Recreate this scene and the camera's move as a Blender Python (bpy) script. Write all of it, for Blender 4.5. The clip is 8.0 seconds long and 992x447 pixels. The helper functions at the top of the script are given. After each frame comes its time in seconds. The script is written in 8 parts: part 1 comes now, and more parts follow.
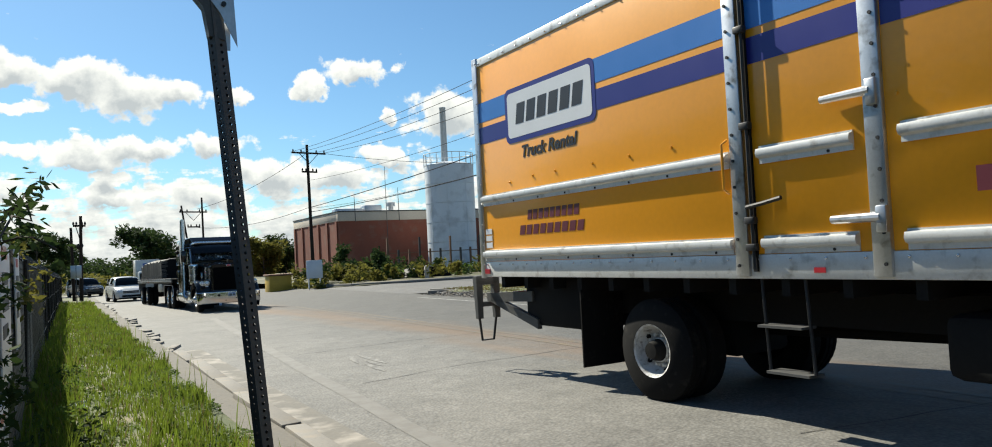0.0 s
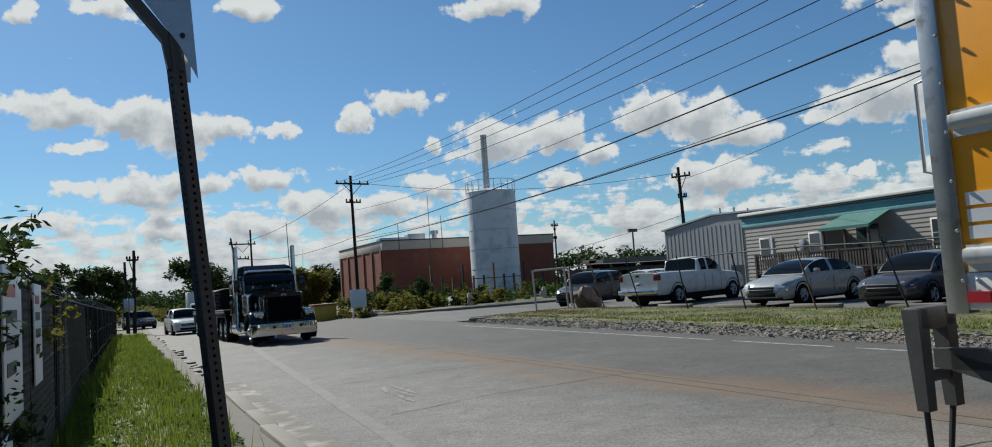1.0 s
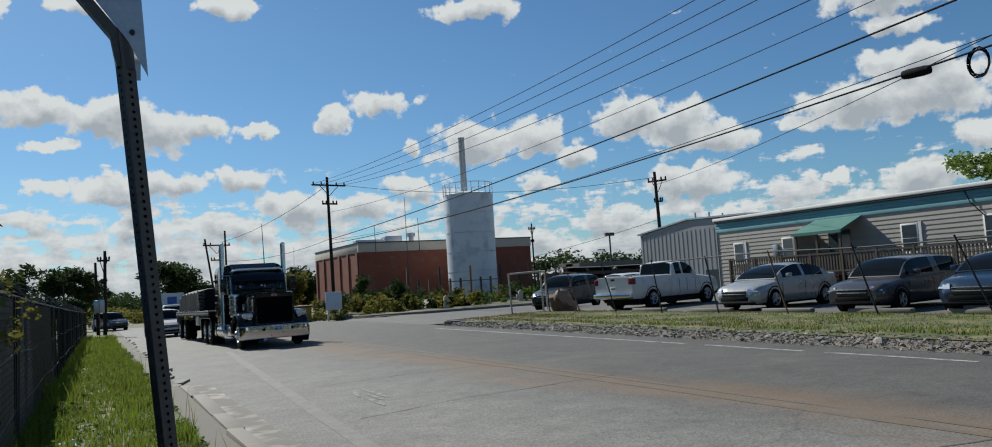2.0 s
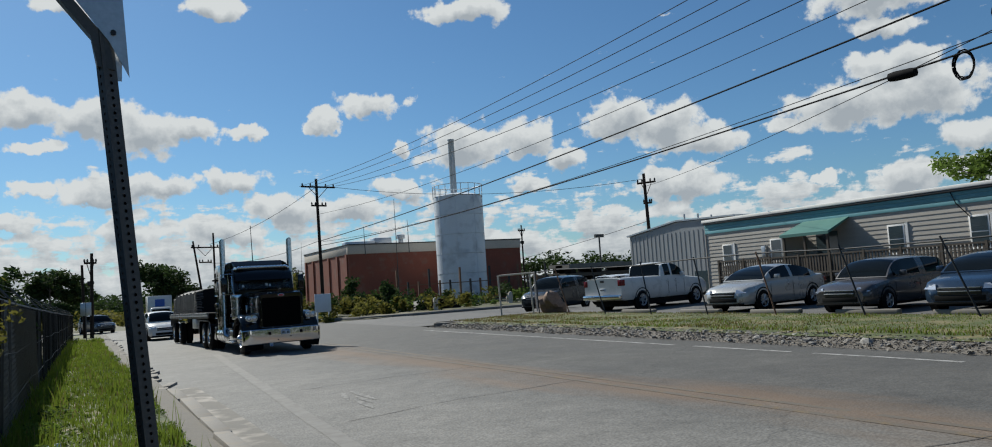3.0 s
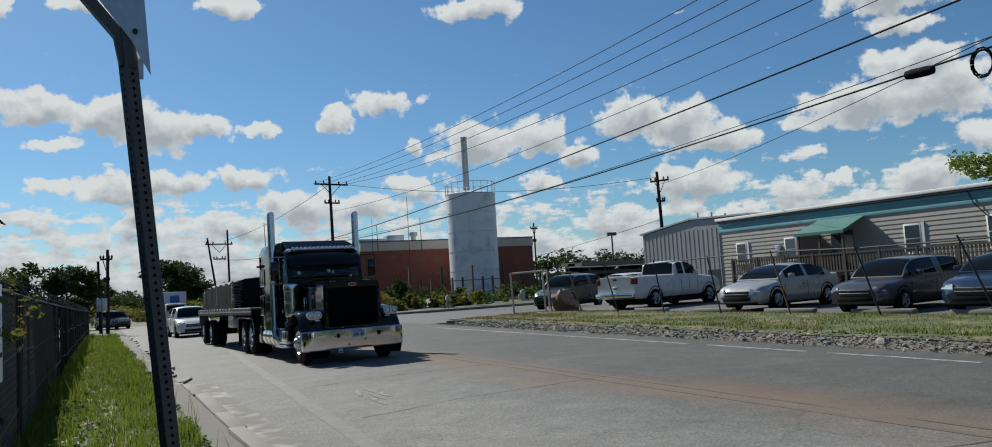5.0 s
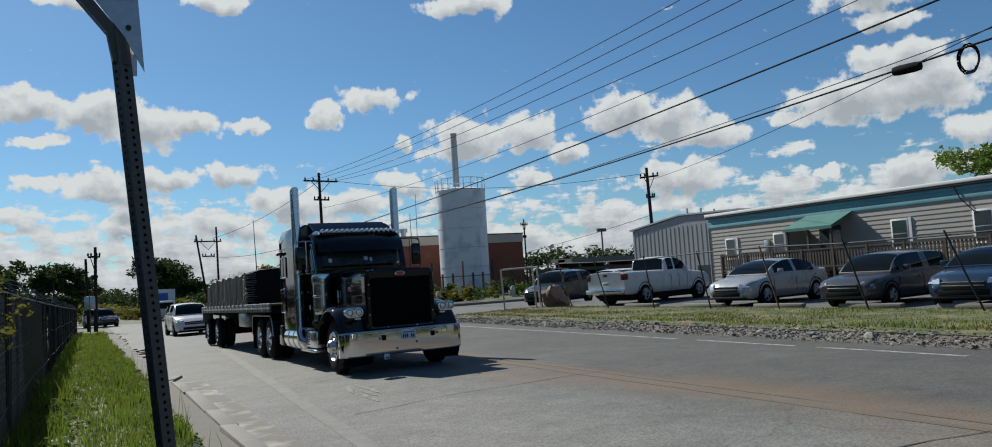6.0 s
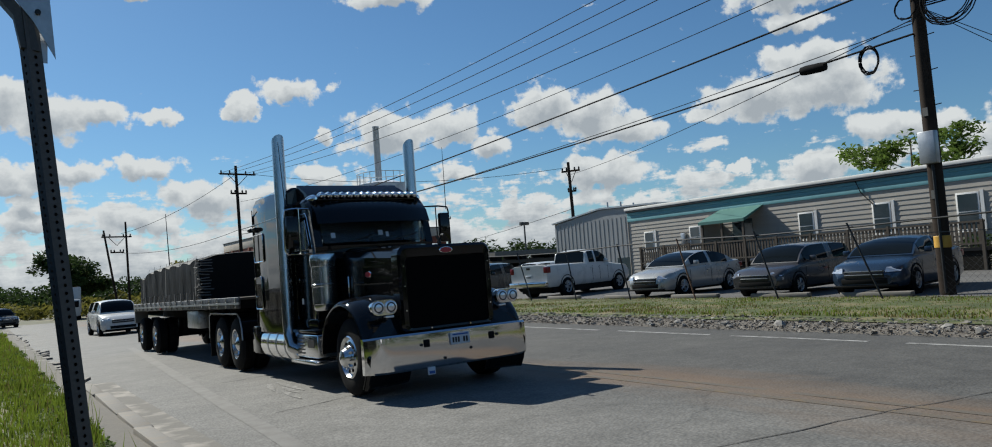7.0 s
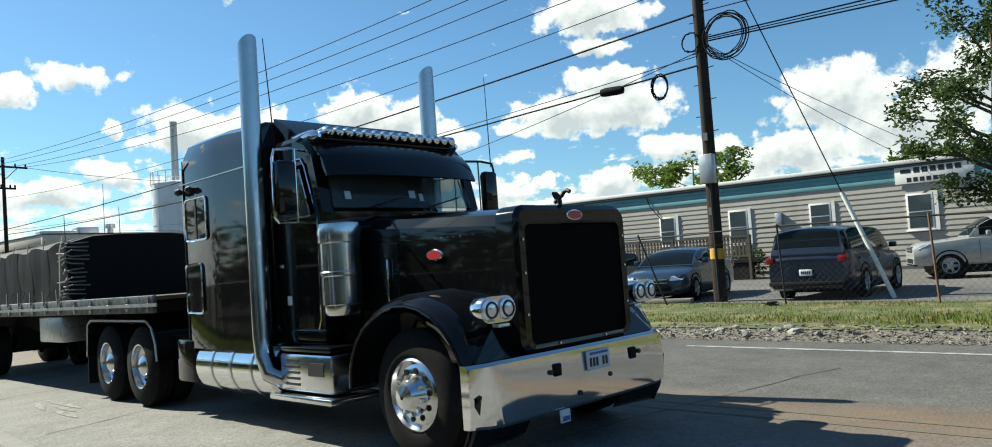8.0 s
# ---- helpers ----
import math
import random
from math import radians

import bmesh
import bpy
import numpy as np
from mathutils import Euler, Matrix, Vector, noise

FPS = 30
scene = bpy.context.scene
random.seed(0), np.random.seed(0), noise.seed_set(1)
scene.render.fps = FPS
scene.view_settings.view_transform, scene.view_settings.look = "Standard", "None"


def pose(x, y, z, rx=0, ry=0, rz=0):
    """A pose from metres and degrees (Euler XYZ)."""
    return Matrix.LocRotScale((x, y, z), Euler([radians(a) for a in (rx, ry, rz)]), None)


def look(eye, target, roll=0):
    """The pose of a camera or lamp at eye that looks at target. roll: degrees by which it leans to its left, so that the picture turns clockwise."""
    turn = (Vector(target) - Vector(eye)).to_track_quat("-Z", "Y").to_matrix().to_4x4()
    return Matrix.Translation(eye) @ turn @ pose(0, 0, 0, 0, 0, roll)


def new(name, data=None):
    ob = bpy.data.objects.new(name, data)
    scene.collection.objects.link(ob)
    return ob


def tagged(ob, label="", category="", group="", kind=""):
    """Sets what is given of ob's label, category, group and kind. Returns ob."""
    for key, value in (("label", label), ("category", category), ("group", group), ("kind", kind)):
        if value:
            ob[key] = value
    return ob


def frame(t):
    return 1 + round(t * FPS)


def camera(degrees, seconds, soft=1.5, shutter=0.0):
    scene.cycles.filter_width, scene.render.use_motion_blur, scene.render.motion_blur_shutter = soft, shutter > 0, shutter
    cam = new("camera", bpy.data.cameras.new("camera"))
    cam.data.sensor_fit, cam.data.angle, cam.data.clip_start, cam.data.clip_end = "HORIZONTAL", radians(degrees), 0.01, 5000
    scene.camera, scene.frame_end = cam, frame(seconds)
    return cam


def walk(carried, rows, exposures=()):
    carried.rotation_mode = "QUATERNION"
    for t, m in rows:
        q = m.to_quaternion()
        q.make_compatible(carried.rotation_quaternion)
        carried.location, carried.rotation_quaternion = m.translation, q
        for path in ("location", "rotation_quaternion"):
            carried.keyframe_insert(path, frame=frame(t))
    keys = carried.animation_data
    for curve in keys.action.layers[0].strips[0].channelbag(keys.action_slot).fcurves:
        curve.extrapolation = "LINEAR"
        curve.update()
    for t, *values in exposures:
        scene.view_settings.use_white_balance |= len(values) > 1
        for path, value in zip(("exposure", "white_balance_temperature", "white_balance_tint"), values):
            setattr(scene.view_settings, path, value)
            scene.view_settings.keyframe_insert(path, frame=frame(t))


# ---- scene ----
# ---------------------------------------------------------------- camera
cam = camera(66.3, 8.0, soft=1.0)
PATH = [(0.0, -0.40, 0.02, -29.76, 2.08, 2.87), (0.5, -0.28, 0.02, -28.34, 3.95, 3.83), (1.0, -0.10, 0.01, -26.24, 4.26, 3.93),
        (1.5, -0.05, 0.0, -27.10, 4.35, 3.63), (2.0, -0.02, 0.0, -27.93, 4.37, 3.61), (3.5, 0.0, 0.0, -28.77, 4.47, 3.74),
        (4.0, 0.0, 0.0, -28.15, 4.51, 3.63), (4.5, -0.01, 0.0, -27.75, 4.41, 3.48), (6.0, -0.04, 0.0, -28.52, 4.02, 3.69),
        (6.5, -0.06, 0.0, -30.84, 3.55, 3.89), (7.0, -0.07, 0.0, -34.31, 3.16, 4.21), (7.5, -0.07, 0.0, -39.30, 2.85, 4.14),
        (8.0, -0.07, 0.0, -48.58, 2.73, 3.62)]
walk(cam, [(t, pose(x, y, 1.6, 90 + p, r, w)) for t, x, y, w, p, r in PATH],
     exposures=[(0.0, 0.88, 6850, 4), (0.3, 0.52, 6700, 4), (0.5, 0.36, 6550, 4), (0.8, 0.30, 6450, 5), (1.2, 0.27, 6350, 6), (2.0, 0.25, 6350, 6), (7.0, 0.28, 6350, 6),
                (7.4, 0.52, 6450, 4), (7.8, 0.90, 6600, 1), (8.0, 1.05, 6700, 0)])

# ---------------------------------------------------------------- light
SUN_TRAVEL = Vector((0.17, -0.73, -0.665)).normalized()
SUN_EL = math.asin(-SUN_TRAVEL.z)
SUN_AZ = math.atan2(-SUN_TRAVEL.x, -SUN_TRAVEL.y)      # clockwise from +y
sun = new("sun", bpy.data.lights.new("sun", "SUN"))
sun.data.energy, sun.data.angle, sun.data.color = 5.0, radians(0.55), (1.0, 0.95, 0.87)
sun.matrix_world = look((0, 0, 60), tuple(Vector((0, 0, 60)) + SUN_TRAVEL))

# clouds: azimuth, elevation, half width, half height in degrees
BIG_CLOUDS = [(-3.2, 13.0, 4.1, 1.2), (1.0, 12.6, 4.5, 1.4), (4.1, 11.9, 3.6, 1.8), (7.5, 12.1, 2.0, 1.0), (11.0, 11.8, 1.8, 0.6), (-2.3, 10.7, 2.0, 0.5),
              (-5.5, 19.1, 1.2, 0.8), (-0.2, 19.8, 2.6, 0.8), (8.9, 20.6, 2.6, 0.9), (27.5, 20.3, 3.8, 1.1), (16.2, 12.6, 1.3, 1.1), (20.3, 13.7, 3.0, 1.0),
              (22.1, 10.4, 1.1, 0.9), (26.6, 10.3, 3.8, 2.0), (31.5, 10.6, 3.8, 1.6), (34.4, 8.8, 2.0, 1.1), (38.9, 11.4, 3.3, 2.0), (42.0, 10.7, 3.6, 2.1),
              (44.8, 9.3, 3.3, 1.4), (42.8, 6.5, 4.5, 1.3), (54.5, 10.5, 5.7, 2.0), (59.0, 10.5, 4.5, 2.2), (50.4, 9.6, 1.4, 0.7), (56.9, 15.2, 2.4, 0.9)]
SMALL_CLOUDS = [(52.7, 5.7, 1.4, 0.5), (57.7, 5.3, 3.6, 1.2), (1.6, 7.8, 4.1, 1.0), (5.0, 8.4, 3.1, 0.9), (10.2, 8.4, 2.1, 1.0), (-4.2, 5.9, 2.6, 0.7),
                (3.0, 6.4, 1.9, 0.7), (3.1, 5.2, 3.3, 1.0), (9.2, 5.1, 4.1, 1.1), (13.7, 6.5, 3.8, 1.1), (18.3, 6.2, 3.6, 1.1), (21.6, 7.7, 1.6, 0.8),
                (54.7, 4.0, 3.6, 1.0), (73.8, 9.7, 5.0, 2.7), (70.7, 6.4, 5.3, 1.9), (77.5, 7.1, 5.7, 2.9), (82.3, 9.5, 4.3, 3.3), (57.8, 12.6, 3.8, 1.4),
                (57.2, 17.6, 5.3, 1.9), (63.4, 7.4, 4.8, 1.1), (31.7, 7.0, 1.9, 0.7), (-2.5, 8.1, 1.4, 0.6)]


def build_world():
    w = bpy.data.worlds.new("sky")
    scene.world = w
    w.use_nodes = True
    nt = w.node_tree
    nt.nodes.clear()
    N = nt.nodes.new

    def link(a, b):
        nt.links.new(a, b)

    def mth(op, a, b=None, clamp=False):
        n = N("ShaderNodeMath")
        n.operation, n.use_clamp = op, clamp
        for i, v in enumerate((a, b)):
            if v is None:
                continue
            if isinstance(v, (int, float)):
                n.inputs[i].default_value = v
            else:
                link(v, n.inputs[i])
        return n.outputs[0]

    def vmth(op, a, b):
        n = N("ShaderNodeVectorMath")
        n.operation = op
        for i, v in enumerate((a, b)):
            if v is None:
                continue
            if isinstance(v, tuple):
                n.inputs[i].default_value = v
            else:
                link(v, n.inputs[i])
        return n

    sky = N("ShaderNodeTexSky")
    sky.sky_type, sky.sun_disc = "NISHITA", False
    sky.sun_elevation, sky.sun_rotation = SUN_EL, SUN_AZ
    sky.air_density, sky.dust_density, sky.ozone_density = 1.0, 0.35, 3.0
    co = N("ShaderNodeTexCoord")
    sep = N("ShaderNodeSeparateXYZ")
    link(co.outputs["Generated"], sep.inputs[0])
    x, y, z = sep.outputs
    az = mth("MULTIPLY", mth("ARCTAN2", x, y), 57.2958)
    el = mth("MULTIPLY", mth("ARCSINE", z), 57.2958)
    ang = N("ShaderNodeCombineXYZ")
    link(az, ang.inputs[0]), link(el, ang.inputs[1])
    # ragged outlines
    wob = N("ShaderNodeTexNoise")
    wob.inputs["Scale"].default_value, wob.inputs["Detail"].default_value, wob.inputs["Roughness"].default_value = 0.42, 5.0, 0.55
    link(ang.outputs[0], wob.inputs["Vector"])
    off = vmth("MULTIPLY", vmth("SUBTRACT", wob.outputs["Color"], (0.5, 0.5, 0.5)).outputs[0], (4.2, 2.6, 0.0))
    low = N("ShaderNodeMapRange")
    low.inputs["From Min"].default_value, low.inputs["From Max"].default_value = 1.0, 10.5
    low.inputs["To Min"].default_value, low.inputs["To Max"].default_value = 0.27, -0.20
    link(el, low.inputs["Value"])

    def density(up):
        """Cloud thickness at this direction, raised by so many degrees."""
        here = vmth("ADD", ang.outputs[0], (0.0, up, 0.0)).outputs[0]
        pos = vmth("ADD", here, off.outputs[0]).outputs[0]
        best = None
        for a, e, hw, hh in BIG_CLOUDS + SMALL_CLOUDS:
            q = vmth("MULTIPLY", vmth("SUBTRACT", pos, (a, e, 0.0)).outputs[0], (1 / hw, 1 / hh, 0.0))
            m = mth("SUBTRACT", 1.0, vmth("LENGTH", q.outputs[0], None).outputs["Value"])
            best = m if best is None else mth("MAXIMUM", best, m)
        # low banks towards the horizon, and loose cumulus over the rest of the sky
        sc = vmth("MULTIPLY", here, (0.10, 0.36, 0.0))
        bank = N("ShaderNodeTexNoise")
        bank.inputs["Scale"].default_value, bank.inputs["Detail"].default_value, bank.inputs["Roughness"].default_value = 2.3, 7.0, 0.62
        link(sc.outputs[0], bank.inputs["Vector"])
        bankd = mth("MULTIPLY", mth("ADD", mth("SUBTRACT", bank.outputs["Fac"], 0.5), low.outputs[0]), 2.2)
        fine = N("ShaderNodeTexNoise")
        fine.inputs["Scale"].default_value, fine.inputs["Detail"].default_value, fine.inputs["Roughness"].default_value = 0.62, 9.0, 0.60
        link(here, fine.inputs["Vector"])
        return mth("ADD", mth("MAXIMUM", best, bankd), mth("MULTIPLY", mth("SUBTRACT", fine.outputs["Fac"], 0.5), 1.55))
    dens = density(0.0)
    above = density(0.75)
    cov = N("ShaderNodeMapRange")
    cov.interpolation_type = "SMOOTHSTEP"
    cov.inputs["From Min"].default_value, cov.inputs["From Max"].default_value = 0.02, 0.30
    link(dens, cov.inputs["Value"])
    body = N("ShaderNodeValToRGB")
    body.color_ramp.elements[0].position, body.color_ramp.elements[0].color = 0.10, (9.2, 9.3, 9.35, 1)
    body.color_ramp.elements[1].position, body.color_ramp.elements[1].color = 0.85, (5.0, 5.4, 5.9, 1)
    link(above, body.inputs[0])
    blue = vmth("MULTIPLY", sky.outputs[0], (0.67, 0.92, 1.09))
    mix = N("ShaderNodeMixRGB")
    link(cov.outputs[0], mix.inputs[0]), link(blue.outputs[0], mix.inputs[1]), link(body.outputs[0], mix.inputs[2])
    bg = N("ShaderNodeBackground")
    bg.inputs["Strength"].default_value = 0.062
    out = N("ShaderNodeOutputWorld")
    link(mix.outputs[0], bg.inputs["Color"]), link(bg.outputs[0], out.inputs["Surface"])


build_world()

# ---------------------------------------------------------------- mesh helpers
def bm_box(bm, x0, x1, y0, y1, z0, z1, bevel=0.0):
    vs = [bm.verts.new(v) for v in ((x0, y0, z0), (x1, y0, z0), (x1, y1, z0), (x0, y1, z0), (x0, y0, z1), (x1, y0, z1), (x1, y1, z1), (x0, y1, z1))]
    fs = [bm.faces.new([vs[i] for i in f]) for f in ((3, 2, 1, 0), (4, 5, 6, 7), (0, 1, 5, 4), (1, 2, 6, 5), (2, 3, 7, 6), (3, 0, 4, 7))]
    if bevel:
        es = {e for f in fs for e in f.edges}
        bmesh.ops.bevel(bm, geom=list(es), offset=bevel, segments=2, affect="EDGES", profile=0.5)
    return vs


def box_bm(x0, x1, y0, y1, z0, z1, bevel=0.0):
    bm = bmesh.new()
    bm_box(bm, x0, x1, y0, y1, z0, z1, bevel)
    return bm


def bm_tube(bm, a, b, r0, r1=None, n=10, caps=True):
    """A round bar from a to b."""
    r1 = r0 if r1 is None else r1
    a, b = Vector(a), Vector(b)
    d = (b - a).normalized()
    u = d.orthogonal().normalized()
    v = d.cross(u)
    ra, rb = [], []
    for i in range(n):
        k = 2 * math.pi * i / n
        o = u * math.cos(k) + v * math.sin(k)
        ra.append(bm.verts.new(a + o * r0)), rb.append(bm.verts.new(b + o * r1))
    for i in range(n):
        j = (i + 1) % n
        bm.faces.new((ra[i], ra[j], rb[j], rb[i]))
    if caps:
        bm.faces.new(ra[::-1]), bm.faces.new(rb)


def bm_path(bm, pts, r, n=8):
    """A round bar along a run of points."""
    pts = [Vector(p) for p in pts]
    rings = []
    u = None
    for i, p in enumerate(pts):
        d = (pts[min(i + 1, len(pts) - 1)] - pts[max(i - 1, 0)]).normalized()
        if u is None:
            u = d.orthogonal().normalized()
        u = (u - d * u.dot(d)).normalized()
        v = d.cross(u)
        rings.append([bm.verts.new(p + (u * math.cos(2 * math.pi * k / n) + v * math.sin(2 * math.pi * k / n)) * r) for k in range(n)])
    for a, b in zip(rings, rings[1:]):
        for i in range(n):
            j = (i + 1) % n
            bm.faces.new((a[i], a[j], b[j], b[i]))
    bm.faces.new(rings[0][::-1]), bm.faces.new(rings[-1])


def bm_loft(bm, rings, close=True, caps=True):
    vr = [[bm.verts.new(p) for p in r] for r in rings]
    n = len(vr[0])
    for a, b in zip(vr, vr[1:]):
        for i in range(n if close else n - 1):
            j = (i + 1) % n
            bm.faces.new((a[i], a[j], b[j], b[i]))
    if caps:
        bm.faces.new(vr[0][::-1]), bm.faces.new(vr[-1])
    return vr


def bm_lathe(bm, prof, axis="x", n=24, centre=(0, 0, 0), caps=True):
    """Turn a profile of (along, radius) about an axis."""
    rings = []
    for a, r in prof:
        ring = []
        for i in range(n):
            k = 2 * math.pi * i / n
            c, s = math.cos(k) * r, math.sin(k) * r
            p = {"x": (a, c, s), "y": (s, a, c), "z": (c, s, a)}[axis]
            ring.append((p[0] + centre[0], p[1] + centre[1], p[2] + centre[2]))
        rings.append(ring)
    bm_loft(bm, rings, caps=caps)


def bm_prism(bm, pts, axis, a, b):
    """Extrude a flat outline along an axis from a to b; the outline's two numbers are the other axes in order."""
    def put(p, k):
        return {"x": (k, p[0], p[1]), "y": (p[0], k, p[1]), "z": (p[0], p[1], k)}[axis]
    bm_loft(bm, [[put(p, a) for p in pts], [put(p, b) for p in pts]])


def mesh_of(name, bm, material, smooth=None):
    me = bpy.data.meshes.new(name)
    bmesh.ops.recalc_face_normals(bm, faces=bm.faces[:])
    if smooth is not None:
        lim = radians(smooth)
        for f in bm.faces:
            f.smooth = True
        for e in bm.edges:
            e.smooth = len(e.link_faces) == 2 and e.calc_face_angle(0) < lim
    bm.to_mesh(me)
    bm.free()
    for m in (material if isinstance(material, (list, tuple)) else [material]):
        me.materials.append(m)
    return me


def part(name, bm, material, parent, label="", smooth=35):
    ob = new(name, mesh_of(name, bm, material, smooth))
    ob.parent = parent
    if label:
        tagged(ob, label)
    return ob


def share(name, mesh, parent, m):
    """One more part on a mesh that is already there."""
    ob = new(name, mesh)
    ob.parent = parent
    ob.matrix_basis = m
    return ob


def thing(name, label, category, at=None, group="", kind=""):
    ob = new(name)
    ob.empty_display_size = 0.2
    if at is not None:
        ob.matrix_basis = at
    return tagged(ob, label, category, group, kind)


def solid(name, bm, material, label, category="", group="", kind="", smooth=35):
    ob = new(name, mesh_of(name, bm, material, smooth))
    return tagged(ob, label, category, group, kind)


# ---------------------------------------------------------------- materials
def mat(name, col, rough=0.6, metal=0.0, var=0.12, scale=3.0, fine=60.0, bump=0.0, dirt=None, dirt_amt=0.0, coat=0.0, spec=0.5, rand=0.0):
    m = bpy.data.materials.new(name)
    m.use_nodes = True
    nt = m.node_tree
    b = nt.nodes["Principled BSDF"]
    N, L = nt.nodes.new, nt.links.new
    co = N("ShaderNodeTexCoord").outputs["Object"]
    n1, n2 = N("ShaderNodeTexNoise"), N("ShaderNodeTexNoise")
    for n, s in ((n1, scale), (n2, fine)):
        n.inputs["Scale"].default_value, n.inputs["Detail"].default_value, n.inputs["Roughness"].default_value = s, 5.0, 0.6
        L(co, n.inputs["Vector"])
    add = N("ShaderNodeMath")
    add.operation = "MULTIPLY_ADD"
    add.inputs[1].default_value = 0.55
    half = N("ShaderNodeMath")
    half.operation = "MULTIPLY"
    half.inputs[1].default_value = 0.45
    L(n2.outputs["Fac"], half.inputs[0]), L(n1.outputs["Fac"], add.inputs[0]), L(half.outputs[0], add.inputs[2])
    ramp = N("ShaderNodeValToRGB")
    lo, hi = [max(c * (1 - var), 0.0) for c in col], [min(c * (1 + var), 1.0) for c in col]
    ramp.color_ramp.elements[0].position, ramp.color_ramp.elements[0].color = 0.32, (*lo, 1)
    ramp.color_ramp.elements[1].position, ramp.color_ramp.elements[1].color = 0.68, (*hi, 1)
    L(add.outputs[0], ramp.inputs[0])
    colour = ramp.outputs[0]
    if dirt:
        n3 = N("ShaderNodeTexNoise")
        n3.inputs["Scale"].default_value, n3.inputs["Detail"].default_value = scale * 2.3, 8.0
        L(co, n3.inputs["Vector"])
        mr = N("ShaderNodeMapRange")
        mr.inputs["From Min"].default_value, mr.inputs["From Max"].default_value = 0.62 - dirt_amt * 0.3, 0.8 - dirt_amt * 0.2
        L(n3.outputs["Fac"], mr.inputs["Value"])
        mx = N("ShaderNodeMixRGB")
        mx.inputs[2].default_value = (*dirt, 1)
        L(mr.outputs[0], mx.inputs[0]), L(colour, mx.inputs[1])
        colour = mx.outputs[0]
    if rand:
        oi = N("ShaderNodeObjectInfo")
        mr2 = N("ShaderNodeMapRange")
        mr2.inputs["To Min"].default_value, mr2.inputs["To Max"].default_value = 1 - rand, 1 + rand
        L(oi.outputs["Random"], mr2.inputs["Value"])
        hsv = N("ShaderNodeHueSaturation")
        L(mr2.outputs[0], hsv.inputs["Value"]), L(colour, hsv.inputs["Color"])
        colour = hsv.outputs[0]
    L(colour, b.inputs["Base Color"])
    b.inputs["Metallic"].default_value = metal
    b.inputs["Specular IOR Level"].default_value = spec
    b.inputs["Coat Weight"].default_value, b.inputs["Coat Roughness"].default_value = coat, 0.04
    rr = N("ShaderNodeMapRange")
    rr.inputs["To Min"].default_value, rr.inputs["To Max"].default_value = max(rough * 0.8, 0.02), min(rough * 1.2, 1.0)
    L(n1.outputs["Fac"], rr.inputs["Value"]), L(rr.outputs[0], b.inputs["Roughness"])
    if bump:
        bp = N("ShaderNodeBump")
        bp.inputs["Strength"].default_value, bp.inputs["Distance"].default_value = min(bump * 20, 1.0), bump
        L(n2.outputs["Fac"], bp.inputs["Height"]), L(bp.outputs[0], b.inputs["Normal"])
    return m


def glass(name, tint, rough=0.02, ior=1.45):
    m = bpy.data.materials.new(name)
    m.use_nodes = True
    b = m.node_tree.nodes["Principled BSDF"]
    b.inputs["Base Color"].default_value = (*tint, 1)
    b.inputs["Roughness"].default_value, b.inputs["IOR"].default_value = rough, ior
    b.inputs["Transmission Weight"].default_value = 0.92
    return m


